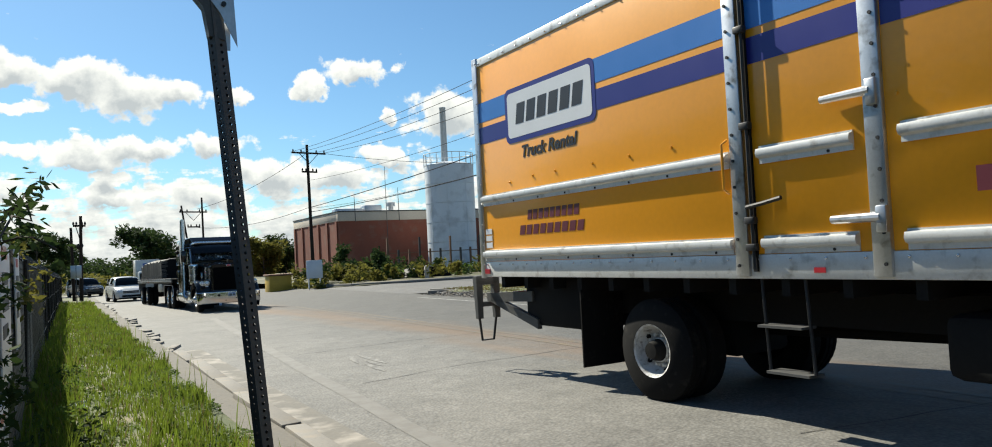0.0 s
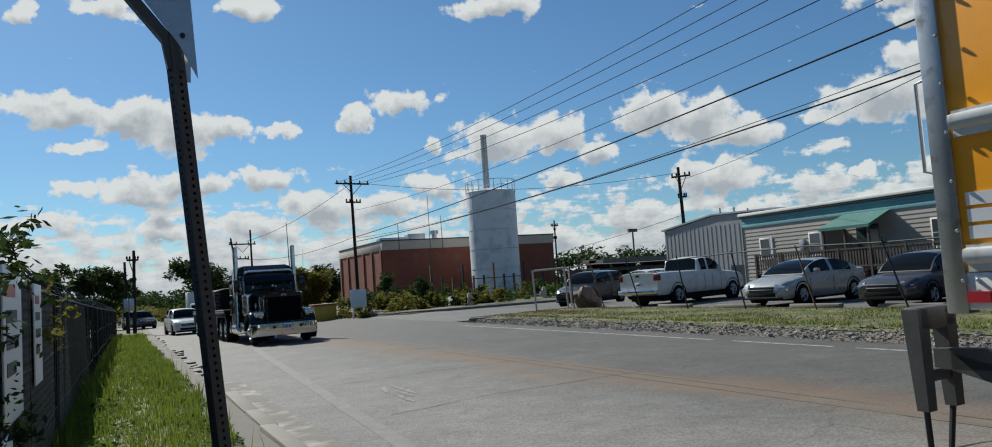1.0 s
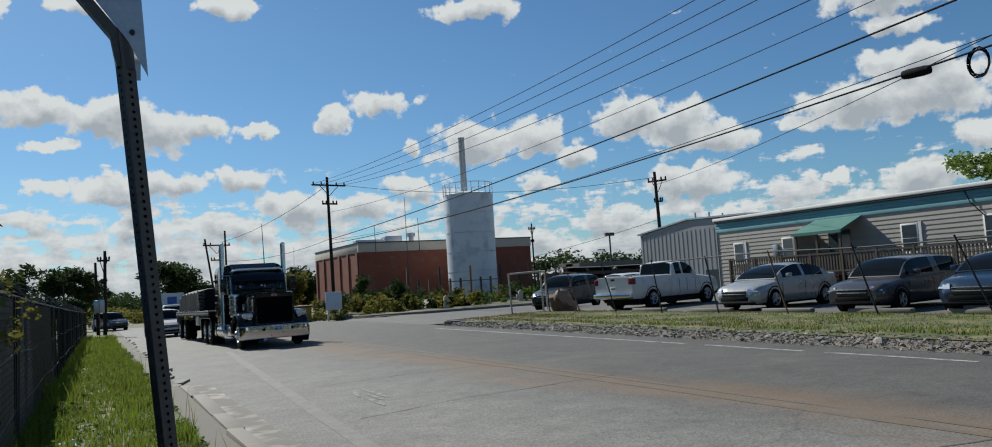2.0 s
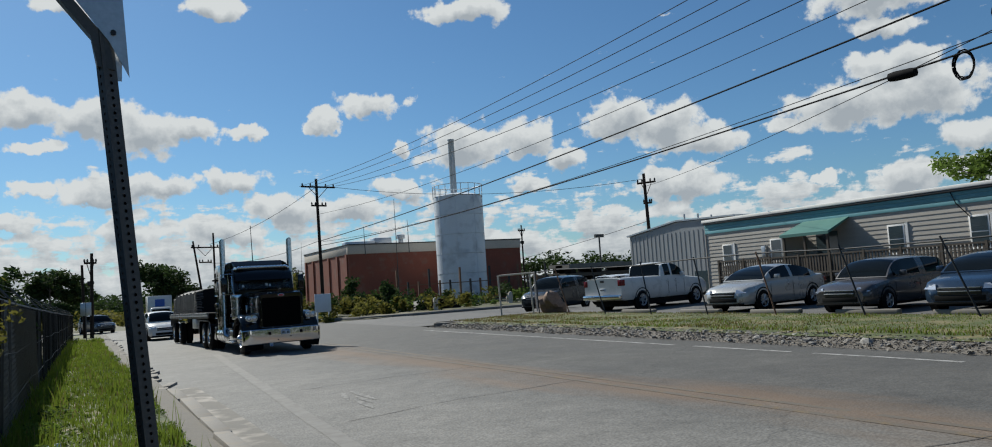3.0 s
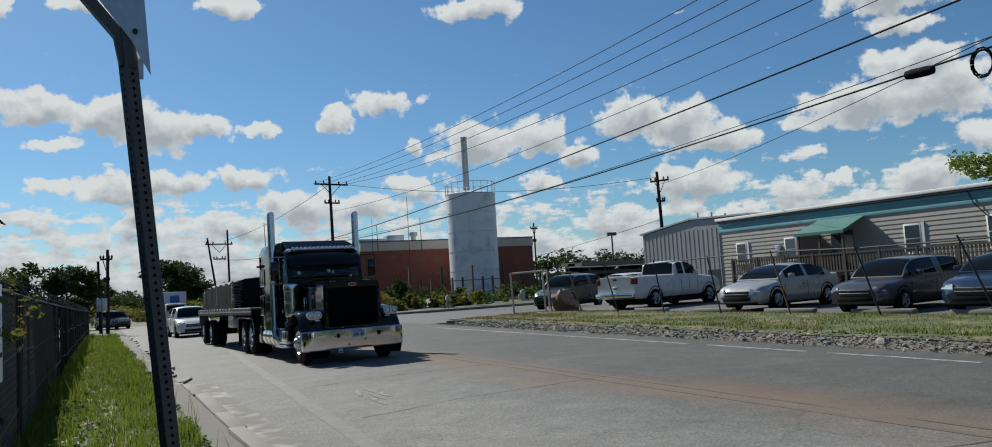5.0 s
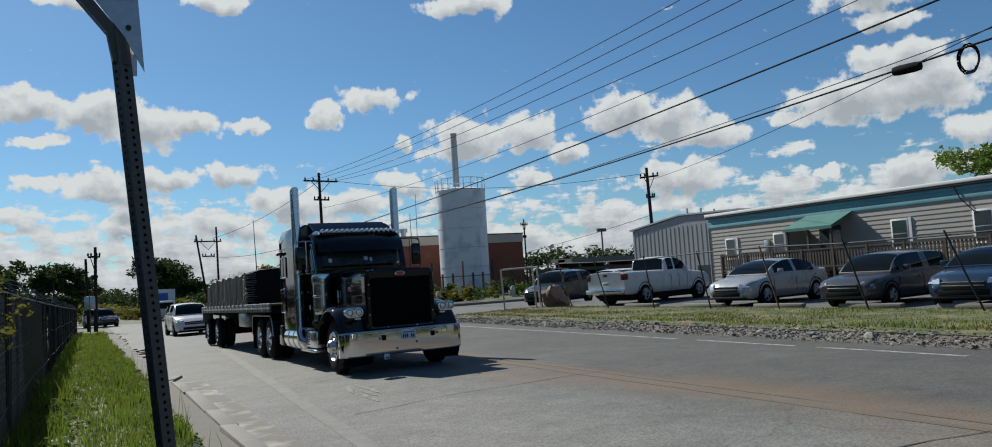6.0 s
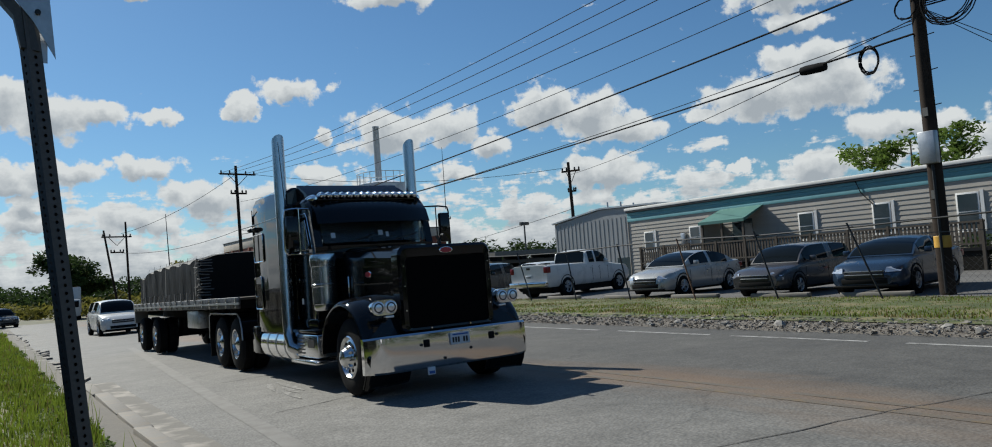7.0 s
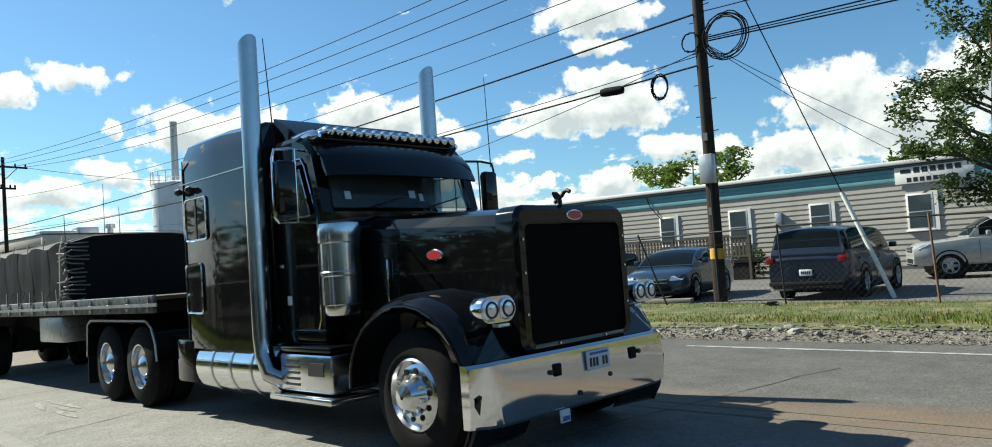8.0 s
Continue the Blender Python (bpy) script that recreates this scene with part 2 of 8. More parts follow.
def asphalt(name, base, seams=True):
    """Old sun-bleached asphalt: stone grain, cracks, patches, oil and red dust."""
    m = mat(name, base, 0.78, var=0.28, scale=0.35, fine=12.0, bump=0.0, spec=0.3)
    nt = m.node_tree
    N, L = nt.nodes.new, nt.links.new
    b = nt.nodes["Principled BSDF"]
    co = N("ShaderNodeTexCoord").outputs["Object"]
    colour = b.inputs["Base Color"].links[0].from_socket
    grain = N("ShaderNodeTexVoronoi")
    grain.inputs["Scale"].default_value = 30.0
    L(co, grain.inputs["Vector"])
    g = N("ShaderNodeMapRange")
    g.inputs["From Min"].default_value, g.inputs["From Max"].default_value = 0.1, 0.8
    g.inputs["To Min"].default_value, g.inputs["To Max"].default_value = 1.17, 0.78
    L(grain.outputs["Distance"], g.inputs["Value"])
    mul = N("ShaderNodeMixRGB")
    mul.blend_type, mul.inputs[0].default_value = "MULTIPLY", 1.0
    L(colour, mul.inputs[1]), L(g.outputs[0], mul.inputs[2])
    colour = mul.outputs[0]
    blot = N("ShaderNodeTexNoise")
    blot.inputs["Scale"].default_value, blot.inputs["Detail"].default_value, blot.inputs["Roughness"].default_value = 1.7, 9.0, 0.72
    L(co, blot.inputs["Vector"])
    br = N("ShaderNodeMapRange")
    br.inputs["From Min"].default_value, br.inputs["From Max"].default_value = 0.3, 0.7
    br.inputs["To Min"].default_value, br.inputs["To Max"].default_value = 0.80, 1.20
    L(blot.outputs["Fac"], br.inputs["Value"])
    bl = N("ShaderNodeMixRGB")
    bl.blend_type, bl.inputs[0].default_value = "MULTIPLY", 1.0
    L(colour, bl.inputs[1]), L(br.outputs[0], bl.inputs[2])
    colour = bl.outputs[0]
    if seams:
        wv = N("ShaderNodeTexNoise")
        wv.inputs["Scale"].default_value, wv.inputs["Detail"].default_value = 0.9, 5.0
        L(co, wv.inputs["Vector"])
        ad = N("ShaderNodeVectorMath")
        ad.operation = "MULTIPLY_ADD"
        ad.inputs[1].default_value = (1.3, 1.3, 0)
        L(wv.outputs["Color"], ad.inputs[0]), L(co, ad.inputs[2])
        cr = N("ShaderNodeTexVoronoi")
        cr.feature = "DISTANCE_TO_EDGE"
        cr.inputs["Scale"].default_value = 0.13
        L(ad.outputs[0], cr.inputs["Vector"])
        cm = N("ShaderNodeMapRange")
        cm.inputs["From Min"].default_value, cm.inputs["From Max"].default_value = 0.0012, 0.0035
        cm.inputs["To Min"].default_value, cm.inputs["To Max"].default_value = 0.25, 0.0
        L(cr.outputs["Distance"], cm.inputs["Value"])
        mx = N("ShaderNodeMixRGB")
        mx.inputs[2].default_value = (0.03, 0.03, 0.03, 1)
        L(cm.outputs[0], mx.inputs[0]), L(colour, mx.inputs[1])
        # red dust dragged out along the middle of the road
        st = N("ShaderNodeTexNoise")
        st.inputs["Scale"].default_value, st.inputs["Detail"].default_value = 1.0, 6.0
        sv = N("ShaderNodeVectorMath")
        sv.operation = "MULTIPLY"
        sv.inputs[1].default_value = (1.2, 0.22, 1)
        L(co, sv.inputs[0]), L(sv.outputs[0], st.inputs["Vector"])
        sx = N("ShaderNodeSeparateXYZ")
        L(co, sx.inputs[0])
        ds = N("ShaderNodeMath")
        ds.operation = "SUBTRACT"
        ds.inputs[1].default_value = 6.8
        L(sx.outputs[0], ds.inputs[0])
        ab = N("ShaderNodeMath")
        ab.operation = "ABSOLUTE"
        L(ds.outputs[0], ab.inputs[0])
        dm = N("ShaderNodeMapRange")
        dm.inputs["From Min"].default_value, dm.inputs["From Max"].default_value = 0.3, 1.6
        dm.inputs["To Min"].default_value, dm.inputs["To Max"].default_value = 0.36, -0.15
        L(ab.outputs[0], dm.inputs["Value"])
        sm = N("ShaderNodeMath")
        sm.operation = "ADD"
        L(st.outputs["Fac"], sm.inputs[0]), L(dm.outputs[0], sm.inputs[1])
        dd = N("ShaderNodeMapRange")
        dd.inputs["From Min"].default_value, dd.inputs["From Max"].default_value = 0.55, 0.95
        dd.inputs["To Max"].default_value = 0.75
        L(sm.outputs[0], dd.inputs["Value"])
        md = N("ShaderNodeMixRGB")
        md.inputs[2].default_value = (0.155, 0.105, 0.068, 1)
        L(dd.outputs[0], md.inputs[0]), L(mx.outputs[0], md.inputs[1])
        # paler paving by the kerb, darker beyond, with sun glare put into the colour
        lm = N("ShaderNodeMath")
        lm.operation = "MULTIPLY_ADD"
        lm.inputs[1].default_value = 2.4
        L(wv.outputs["Fac"], lm.inputs[0]), L(sx.outputs[0], lm.inputs[2])
        lr = N("ShaderNodeMapRange")
        lr.interpolation_type = "SMOOTHSTEP"
        lr.inputs["From Min"].default_value, lr.inputs["From Max"].default_value = 4.4, 10.2
        lr.inputs["To Min"].default_value, lr.inputs["To Max"].default_value = 1.46, 0.78
        L(lm.outputs[0], lr.inputs["Value"])
        lx = N("ShaderNodeMixRGB")
        lx.blend_type, lx.inputs[0].default_value = "MULTIPLY", 1.0
        L(md.outputs[0], lx.inputs[1]), L(lr.outputs[0], lx.inputs[2])
        colour = lx.outputs[0]
    L(colour, b.inputs["Base Color"])
    bp = N("ShaderNodeBump")
    bp.inputs["Strength"].default_value, bp.inputs["Distance"].default_value = 0.55, 0.007
    L(grain.outputs["Distance"], bp.inputs["Height"]), L(bp.outputs[0], b.inputs["Normal"])
    return m


def worn_paint(name, col, base, keep=0.5, scale=5.0):
    """Road paint rubbed down to the asphalt in places."""
    m = mat(name, col, 0.75, var=0.12, scale=4, fine=50, spec=0.3)
    nt = m.node_tree
    N, L = nt.nodes.new, nt.links.new
    b = nt.nodes["Principled BSDF"]
    colour = b.inputs["Base Color"].links[0].from_socket
    co = N("ShaderNodeTexCoord").outputs["Object"]
    n = N("ShaderNodeTexNoise")
    n.inputs["Scale"].default_value, n.inputs["Detail"].default_value, n.inputs["Roughness"].default_value = scale, 8.0, 0.7
    L(co, n.inputs["Vector"])
    r = N("ShaderNodeMapRange")
    r.inputs["From Min"].default_value, r.inputs["From Max"].default_value = keep - 0.12, keep + 0.12
    L(n.outputs["Fac"], r.inputs["Value"])
    mx = N("ShaderNodeMixRGB")
    mx.inputs[2].default_value = (*base, 1)
    L(r.outputs[0], mx.inputs[0]), L(colour, mx.inputs[1]), L(mx.outputs[0], b.inputs["Base Color"])
    return m


ROAD_GREY = (0.114, 0.110, 0.101)
M_ROAD = asphalt("old_asphalt", ROAD_GREY)
M_LOT = asphalt("lot_asphalt", (0.124, 0.120, 0.114), seams=False)
M_WHITE_LINE = worn_paint("worn_white_paint", (0.330, 0.325, 0.309), ROAD_GREY, 0.54)
M_FAINT_LINE = worn_paint("faint_white_paint", (0.197, 0.190, 0.174), (0.160, 0.152, 0.139), 0.46, 4)
M_YELLOW_LINE = worn_paint("worn_yellow_paint", (0.170, 0.119, 0.060), (0.122, 0.104, 0.083), 0.40)
M_CONCRETE = mat("kerb_concrete", (0.192, 0.178, 0.157), 0.9, var=0.2, scale=2, fine=40, bump=0.004, dirt=(0.22, 0.19, 0.15), dirt_amt=0.35)
M_GUTTER = mat("silted_gutter", (0.138, 0.128, 0.110), 0.95, var=0.25, scale=1.2, fine=30, bump=0.004, dirt=(0.33, 0.30, 0.26), dirt_amt=0.5)
M_SOIL = mat("sandy_soil", (0.123, 0.110, 0.090), 0.95, var=0.3, scale=1.5, fine=25, bump=0.01)
M_TURF = mat("turf_soil", (0.064, 0.080, 0.021), 0.95, var=0.4, scale=0.8, fine=18, bump=0.02, dirt=(0.2, 0.16, 0.08), dirt_amt=0.45)
M_GROUND = mat("rough_ground", (0.070, 0.070, 0.030), 0.95, var=0.4, scale=0.05, fine=2.0, dirt=(0.2, 0.17, 0.1), dirt_amt=0.5)
M_GRAVEL_BED = mat("gravel_bed", (0.123, 0.107, 0.088), 0.95, var=0.35, scale=2, fine=30, bump=0.01)
M_STONE = mat("gravel_stone", (0.176, 0.160, 0.138), 0.9, var=0.3, scale=3, fine=40)
M_BRICK = mat("red_brick", (0.20, 0.06, 0.036), 0.85, var=0.22, scale=0.6, fine=14, bump=0.004, dirt=(0.2, 0.1, 0.07), dirt_amt=0.3)
M_PARAPET = mat("painted_parapet", (0.50, 0.44, 0.37), 0.8, var=0.12, scale=0.5, fine=10)
M_TANK = mat("tank_enamel", (0.62, 0.66, 0.70), 0.45, var=0.06, scale=0.4, fine=8, dirt=(0.40, 0.43, 0.46), dirt_amt=0.35)
M_GALV = mat("galvanised_steel", (0.44, 0.45, 0.46), 0.42, metal=0.85, var=0.18, scale=6, fine=60)
M_POST = mat("weathered_post_steel", (0.085, 0.085, 0.083), 0.6, metal=0.35, var=0.25, scale=8, fine=80)
M_WOODPOLE = mat("creosoted_pole", (0.032, 0.024, 0.019), 0.9, var=0.35, scale=3, fine=30, bump=0.006, spec=0.15)
M_WIRE = mat("cable_rubber", (0.008, 0.008, 0.009), 0.85, var=0.1, spec=0.1)
M_SIDING = mat("beige_vinyl_siding", (0.37, 0.34, 0.295), 0.7, var=0.08, scale=0.6, fine=12, dirt=(0.30, 0.27, 0.22), dirt_amt=0.15, rand=0.04)
M_TEAL = mat("teal_trim", (0.10, 0.26, 0.29), 0.6, var=0.15, scale=1.0, fine=12)
M_AWNING = mat("green_awning", (0.055, 0.16, 0.135), 0.6, var=0.15, scale=1.5, fine=14)
M_WHITE = mat("white_trim_paint", (0.72, 0.71, 0.68), 0.6, var=0.06, scale=1.5, fine=20)
M_GREYSHEET = mat("grey_sheet_metal", (0.264, 0.277, 0.284), 0.55, metal=0.2, var=0.1, scale=0.7, fine=10)
M_ROOF = mat("pale_roof", (0.62, 0.61, 0.58), 0.7, var=0.1, scale=0.5, fine=8)
M_PANE = mat("dark_window_pane", (0.05, 0.07, 0.08), 0.06, var=0.2, scale=1, spec=0.8)
M_DECK = mat("weathered_deck_timber", (0.078, 0.063, 0.048), 0.85, var=0.25, scale=2, fine=25)
M_DARKWOOD = mat("dark_privacy_slat", (0.012, 0.011, 0.009), 0.85, var=0.35, scale=2, fine=25, rand=0.45, spec=0.15)
M_MESH = mat("chain_link_wire", (0.120, 0.120, 0.111), 0.6, metal=0.4, var=0.25)
M_BLACKMETAL = mat("black_iron", (0.02, 0.02, 0.021), 0.5, metal=0.2, var=0.2)
M_RUST = mat("rusty_steel", (0.16, 0.085, 0.05), 0.85, var=0.35, scale=3, fine=30)


def leafy(name, col, var, scale, fine, through_share=0.45):
    """Thin leaf: part of the light passes through."""
    m = mat(name, col, 0.85, var=var, scale=scale, fine=fine, spec=0.15)
    nt = m.node_tree
    b = nt.nodes["Principled BSDF"]
    tr, mx = nt.nodes.new("ShaderNodeBsdfTranslucent"), nt.nodes.new("ShaderNodeMixShader")
    nt.links.new(b.inputs["Base Color"].links[0].from_socket, tr.inputs["Color"])
    mx.inputs[0].default_value = through_share
    nt.links.new(b.outputs[0], mx.inputs[1])
    nt.links.new(tr.outputs[0], mx.inputs[2])
    nt.links.new(mx.outputs[0], nt.nodes["Material Output"].inputs["Surface"])
    return m


M_LEAF = leafy("leaf_green", (0.098, 0.148, 0.029), 0.35, 0.6, 3.0)
M_LEAF_DARK = leafy("leaf_dark", (0.037, 0.061, 0.018), 0.4, 0.3, 2.0, 0.3)
M_LEAF_MID = leafy("leaf_mid", (0.049, 0.078, 0.025), 0.4, 0.5, 3.0, 0.35)
M_LEAF_OLIVE = leafy("leaf_olive", (0.139, 0.131, 0.029), 0.35, 0.4, 2.0)
M_CLOVER = leafy("clover_leaf", (0.096, 0.148, 0.026), 0.5, 2.0, 9.0, 0.35)
M_GRASS = leafy("grass_blade", (0.133, 0.181, 0.024), 0.4, 1.2, 6.0)
M_STRAW = leafy("dry_grass", (0.192, 0.155, 0.064), 0.3, 1.2, 6.0, 0.3)
M_BARK = mat("bark", (0.09, 0.07, 0.05), 0.9, var=0.3, scale=4, fine=30, bump=0.01)

# ---------------------------------------------------------------- ground and roads
LOT_Z = 0.15


def crown(x, y):
    """The road is a hand's width higher along its middle."""
    side = 6.7 - abs(x - 6.7)
    h = 0.0 if side < 2.7 else 0.026 * (side - 2.7) if side < 4.7 else 0.052 + 0.004 * (side - 4.7)
    return h * min(max((40.0 - y) / 10.0, 0.0), 1.0)


def fall(x, y, z=0.0):
    """The road drops and swings away gently beyond the near stretch; the car park side stays level."""
    f = min(max((15.0 - x) / 8.0, 0.0), 1.0)
    k = 1 + 0.0097 * min(max(y - 5.0, 0.0), 45.0) * f
    return x * k, y * k, z - 1.6 * (k - 1) + crown(x, y)


def lay(bm):
    for v in bm.verts:
        v.co = fall(*v.co)
    return bm


ROAD_LINE = [(6.7, y) for y in range(-90, 0, 15)] + [(6.7, y) for y in (0, 2, 4, 5)] + [(6.7, y) for y in range(6, 40, 2)] + [(6.6, 40), (6.3, 42.5), (5.6, 45), (4.4, 47.5), (2.6, 50), (0, 52.6), (-4, 55.5), (-10, 58.5), (-20, 62), (-36, 66), (-60, 69), (-120, 73)]


def banded(pts, z, offsets):
    """A band along a run of points, cut into strips at the given offsets from its middle."""
    bm = bmesh.new()
    rows = []
    for i, p in enumerate(pts):
        a, b = Vector(pts[max(i - 1, 0)]), Vector(pts[min(i + 1, len(pts) - 1)])
        d = (b - a).normalized()
        nrm = Vector((d.y, -d.x))
        rows.append([(*(Vector(p) + nrm * o), z) for o in offsets])
    bm_loft(bm, rows, close=False, caps=False)
    return lay(bm)


bm = bmesh.new()
bm.faces.new([bm.verts.new(v) for v in ((-2500, -2500, -0.9), (2500, -2500, -0.9), (2500, 2500, -0.9), (-2500, 2500, -0.9))])
solid("ground", bm, M_GROUND, "rough grassy ground running to the horizon", kind="structure")
solid("road", banded(ROAD_LINE, 0.0, (-5.4, -4, -3, -2, -1, 0, 1, 2, 3, 4, 5, 5.6)), M_ROAD, "worn grey asphalt road with cracks and red dust", kind="structure")
solid("road_entrance", banded([(12.1, 35.6), (13, 35.6), (14, 35.6), (16, 35.6), (20, 35.6), (34, 35.6), (80, 35.6)], 0.004, (-6.2, -3, 0, 3, 6.4)), M_LOT, "pale asphalt entrance road to the yards", kind="structure")
solid("lot", banded([(17.4 + 22, -60), (17.4 + 22, 0), (17.4 + 22, 30.6)], LOT_Z, (-22, -10, 0, 23)), M_LOT, "grey asphalt car park behind the fence", kind="structure")


def paint_line(name, material, x, w, runs, label, z=0.004, drift=0.0):
    bm = bmesh.new()
    for y0, y1 in runs:
        n = max(2, int((y1 - y0) / 1.5))
        prev = None
        for i in range(n + 1):
            y = y0 + (y1 - y0) * i / n
            e = 0.02 * noise.noise((x * 3, y * 0.7, 0)) + drift * y
            row = [bm.verts.new((x - w / 2 + e, y, z)), bm.verts.new((x + w / 2 + e, y, z))]
            if prev:
                bm.faces.new((prev[0], prev[1], row[1], row[0]))
            prev = row
    solid(name, lay(bm), material, label, "road marking", kind="structure")


paint_line("road_marking", M_YELLOW_LINE, 6.56, 0.11, [(-60, 26)], "worn yellow centre line on the asphalt")
paint_line("road_marking", M_YELLOW_LINE, 6.86, 0.11, [(-60, 24)], "worn yellow centre line on the asphalt")
paint_line("road_marking", M_WHITE_LINE, 11.3, 0.12, [(-60, 6.0), (6.6, 9.2), (9.7, 12.2), (12.8, 26.5)], "broken-up white edge line on the asphalt")
paint_line("road_marking", M_FAINT_LINE, 1.93, 0.20, [(-2, 24)], "faded white edge line beside the kerb", drift=0.0665)


def build_verges():
    # left verge: grass bank, sandy strip, kerb
    bm = bmesh.new()
    rows = []
    for i in range(70):
        y = -25 + i * 1.1
        far = max(0.0, y - 40) * 0.02
        e = 0.10 * noise.noise((0.3, y * 0.35, 2))
        prof = [(-1.1 + far, 0.16), (-0.3 + far, 0.17), (0.45, 0.15 + 0.02 * noise.noise((1, y, 0))), (0.95 + e, 0.12), (1.02 + e, 0.09)]
        rows.append([(x, y, z) for x, z in prof])
    bm_loft(bm, rows, close=False, caps=False)
    solid("verge", lay(bm), M_TURF, "grassy bank between the fence and the kerb", kind="structure")
    bm = bmesh.new()
    rows = []
    for i in range(70):
        y = -25 + i * 1.1
        rows.append([(0.85, y, 0.085), (1.15, y, 0.06 + 0.015 * noise.noise((5, y, 0))), (1.37, y, 0.045), (1.37, y, -0.02)])
    bm_loft(bm, rows, close=False, caps=False)
    solid("verge_soil", lay(bm), M_SOIL, "sandy soil washed over the kerb edge", kind="structure")
    kerb = thing("kerb", "cracked and sunken concrete kerb beside the road", "kerb", kind="structure")
    rng = random.Random(4)
    y = -20.0
    while y < 46:
        ln = rng.uniform(1.4, 2.6) if y < 14.5 else rng.uniform(0.3, 0.9)
        w, h = 0.20, 0.072
        bm = box_bm(-w / 2, w / 2, 0, ln - 0.008, -0.06, h, 0.014)
        for v in bm.verts:
            v.co += Vector((noise.noise(v.co * 3 + Vector((y, 0, 0))), noise.noise(v.co * 4), noise.noise(v.co * 5))) * 0.015
        ob = part("kerb_stone", bm, M_CONCRETE, kerb)
        xk = 1.46 if y < 14.5 else 1.42 - max(0, y - 22) * 0.012 + rng.uniform(-0.12, 0.1)
        kx, ky, kz = fall(xk, y)
        ob.matrix_basis = Matrix.Translation((kx - xk, ky - y, kz)) @ pose(xk, y, rng.uniform(-0.006, 0.006) if y < 14.5 else rng.uniform(-0.03, 0.0), rng.uniform(-0.4, 0.4), rng.uniform(-2, 2), rng.uniform(-1, 1) if y < 14.5 else rng.uniform(-25, 25))
        y += ln if y < 14.5 else ln + rng.uniform(0.15, 0.7)
    bm = banded([(1.75, -20 + 0.5 * k) for k in range(72)], 0.012, (-0.22, 0.0, 0.16))
    solid("gutter", bm, M_GUTTER, "stained concrete gutter pan along the kerb", kind="structure")
    # right verge: gravel shoulder, grass, edge of the car park
    bm = bmesh.new()
    rows = []
    for i in range(84):
        y = -60 + i * 1.06
        k = max(0.0, (y - 22) / 6.5)
        e = 0.18 * noise.noise((9, y * 0.5, 0))
        rows.append([(12.1 + e * 0.5 + k * 0.5, y, -0.01), (12.7 + k * 0.4, y, 0.05 + 0.02 * noise.noise((y * 2, 3, 0))), (13.55 + e, y, 0.115)])
    bm_loft(bm, rows, close=False, caps=False)
    solid("gravel_shoulder", lay(bm), M_GRAVEL_BED, "strip of loose gravel beside the road", kind="structure")
    bm = bmesh.new()
    rows = []
    for i in range(84):
        y = -60 + i * 1.06
        rows.append([(13.1 + 0.3 * noise.noise((9, y * 0.5, 0)), y, 0.10), (14.6, y, 0.16), (16.2, y, 0.175), (17.9, y, 0.165)])
    bm_loft(bm, rows, close=False, caps=False)
    solid("verge_grass", lay(bm), M_TURF, "mown grass strip in front of the car park fence", kind="structure")
    # far side of the entrance: low kerb and waste ground
    pts = [(12.6, 43.6), (14.0, 42.0), (17, 41.3), (24, 40.8), (32, 40.4), (48, 40.2)]
    bm = bmesh.new()
    for a, b in zip(pts, pts[1:]):
        bm_tube(bm, (*a, 0.05), (*b, 0.05), 0.13, n=8)
    solid("kerb_entrance", lay(bm), M_CONCRETE, "dark low kerb along the far edge of the entrance", kind="structure")
    solid("waste_ground", banded([(12.8 + 40, 42.0), (12.8 + 40, 50), (52.8, 60), (52.8, 110)], 0.02, (-40, -38, -36, -30, 0, 60)), M_GROUND, "weedy waste ground around the brick building", kind="structure")


build_verges()

# ---------------------------------------------------------------- vehicle materials
M_BLACK = mat("black_truck_paint", (0.005, 0.005, 0.0055), 0.045, var=0.15, scale=1.5, fine=30, spec=0.42)
M_STACK = mat("brushed_stack_steel", (0.50, 0.51, 0.52), 0.2, metal=1.0, var=0.06, scale=3, fine=40)
M_BLACK_MATT = mat("black_underframe", (0.009, 0.009, 0.009), 0.8, var=0.3, scale=3, fine=30, spec=0.15)
M_CHROME = mat("chrome", (0.72, 0.72, 0.73), 0.07, metal=1.0, var=0.04, scale=3, fine=40)
M_ALU = mat("polished_aluminium", (0.66, 0.67, 0.68), 0.2, metal=1.0, var=0.08, scale=4, fine=50)
M_DULL_ALU = mat("dull_aluminium", (0.50, 0.51, 0.52), 0.38, metal=0.9, var=0.12, scale=4, fine=50, dirt=(0.2, 0.19, 0.17), dirt_amt=0.2)
M_TYRE = mat("tyre_rubber", (0.009, 0.009, 0.009), 0.85, var=0.25, scale=5, fine=60, dirt=(0.024, 0.022, 0.02), dirt_amt=0.15, spec=0.12)
M_TARP = mat("black_tarpaulin", (0.006, 0.006, 0.0065), 0.6, var=0.3, scale=1.2, fine=15, bump=0.008, spec=0.14)
M_SIDERAIL = mat("oxidised_rail", (0.16, 0.16, 0.16), 0.5, metal=0.6, var=0.25, scale=4, fine=40, dirt=(0.05, 0.045, 0.04), dirt_amt=0.5)
M_RAIL = mat("brushed_rail_aluminium", (0.64, 0.64, 0.62), 0.42, metal=0.3, var=0.1, scale=4, fine=50, dirt=(0.35, 0.33, 0.30), dirt_amt=0.2)
M_STRAP = mat("pale_strap", (0.15, 0.145, 0.135), 0.8, var=0.25, scale=3, fine=40)
M_DARKGLASS = mat("tinted_glass", (0.008, 0.010, 0.012), 0.03, var=0.1, spec=0.8)
M_CABGLASS = glass("cab_glass", (0.42, 0.48, 0.49), 0.01, 1.3)
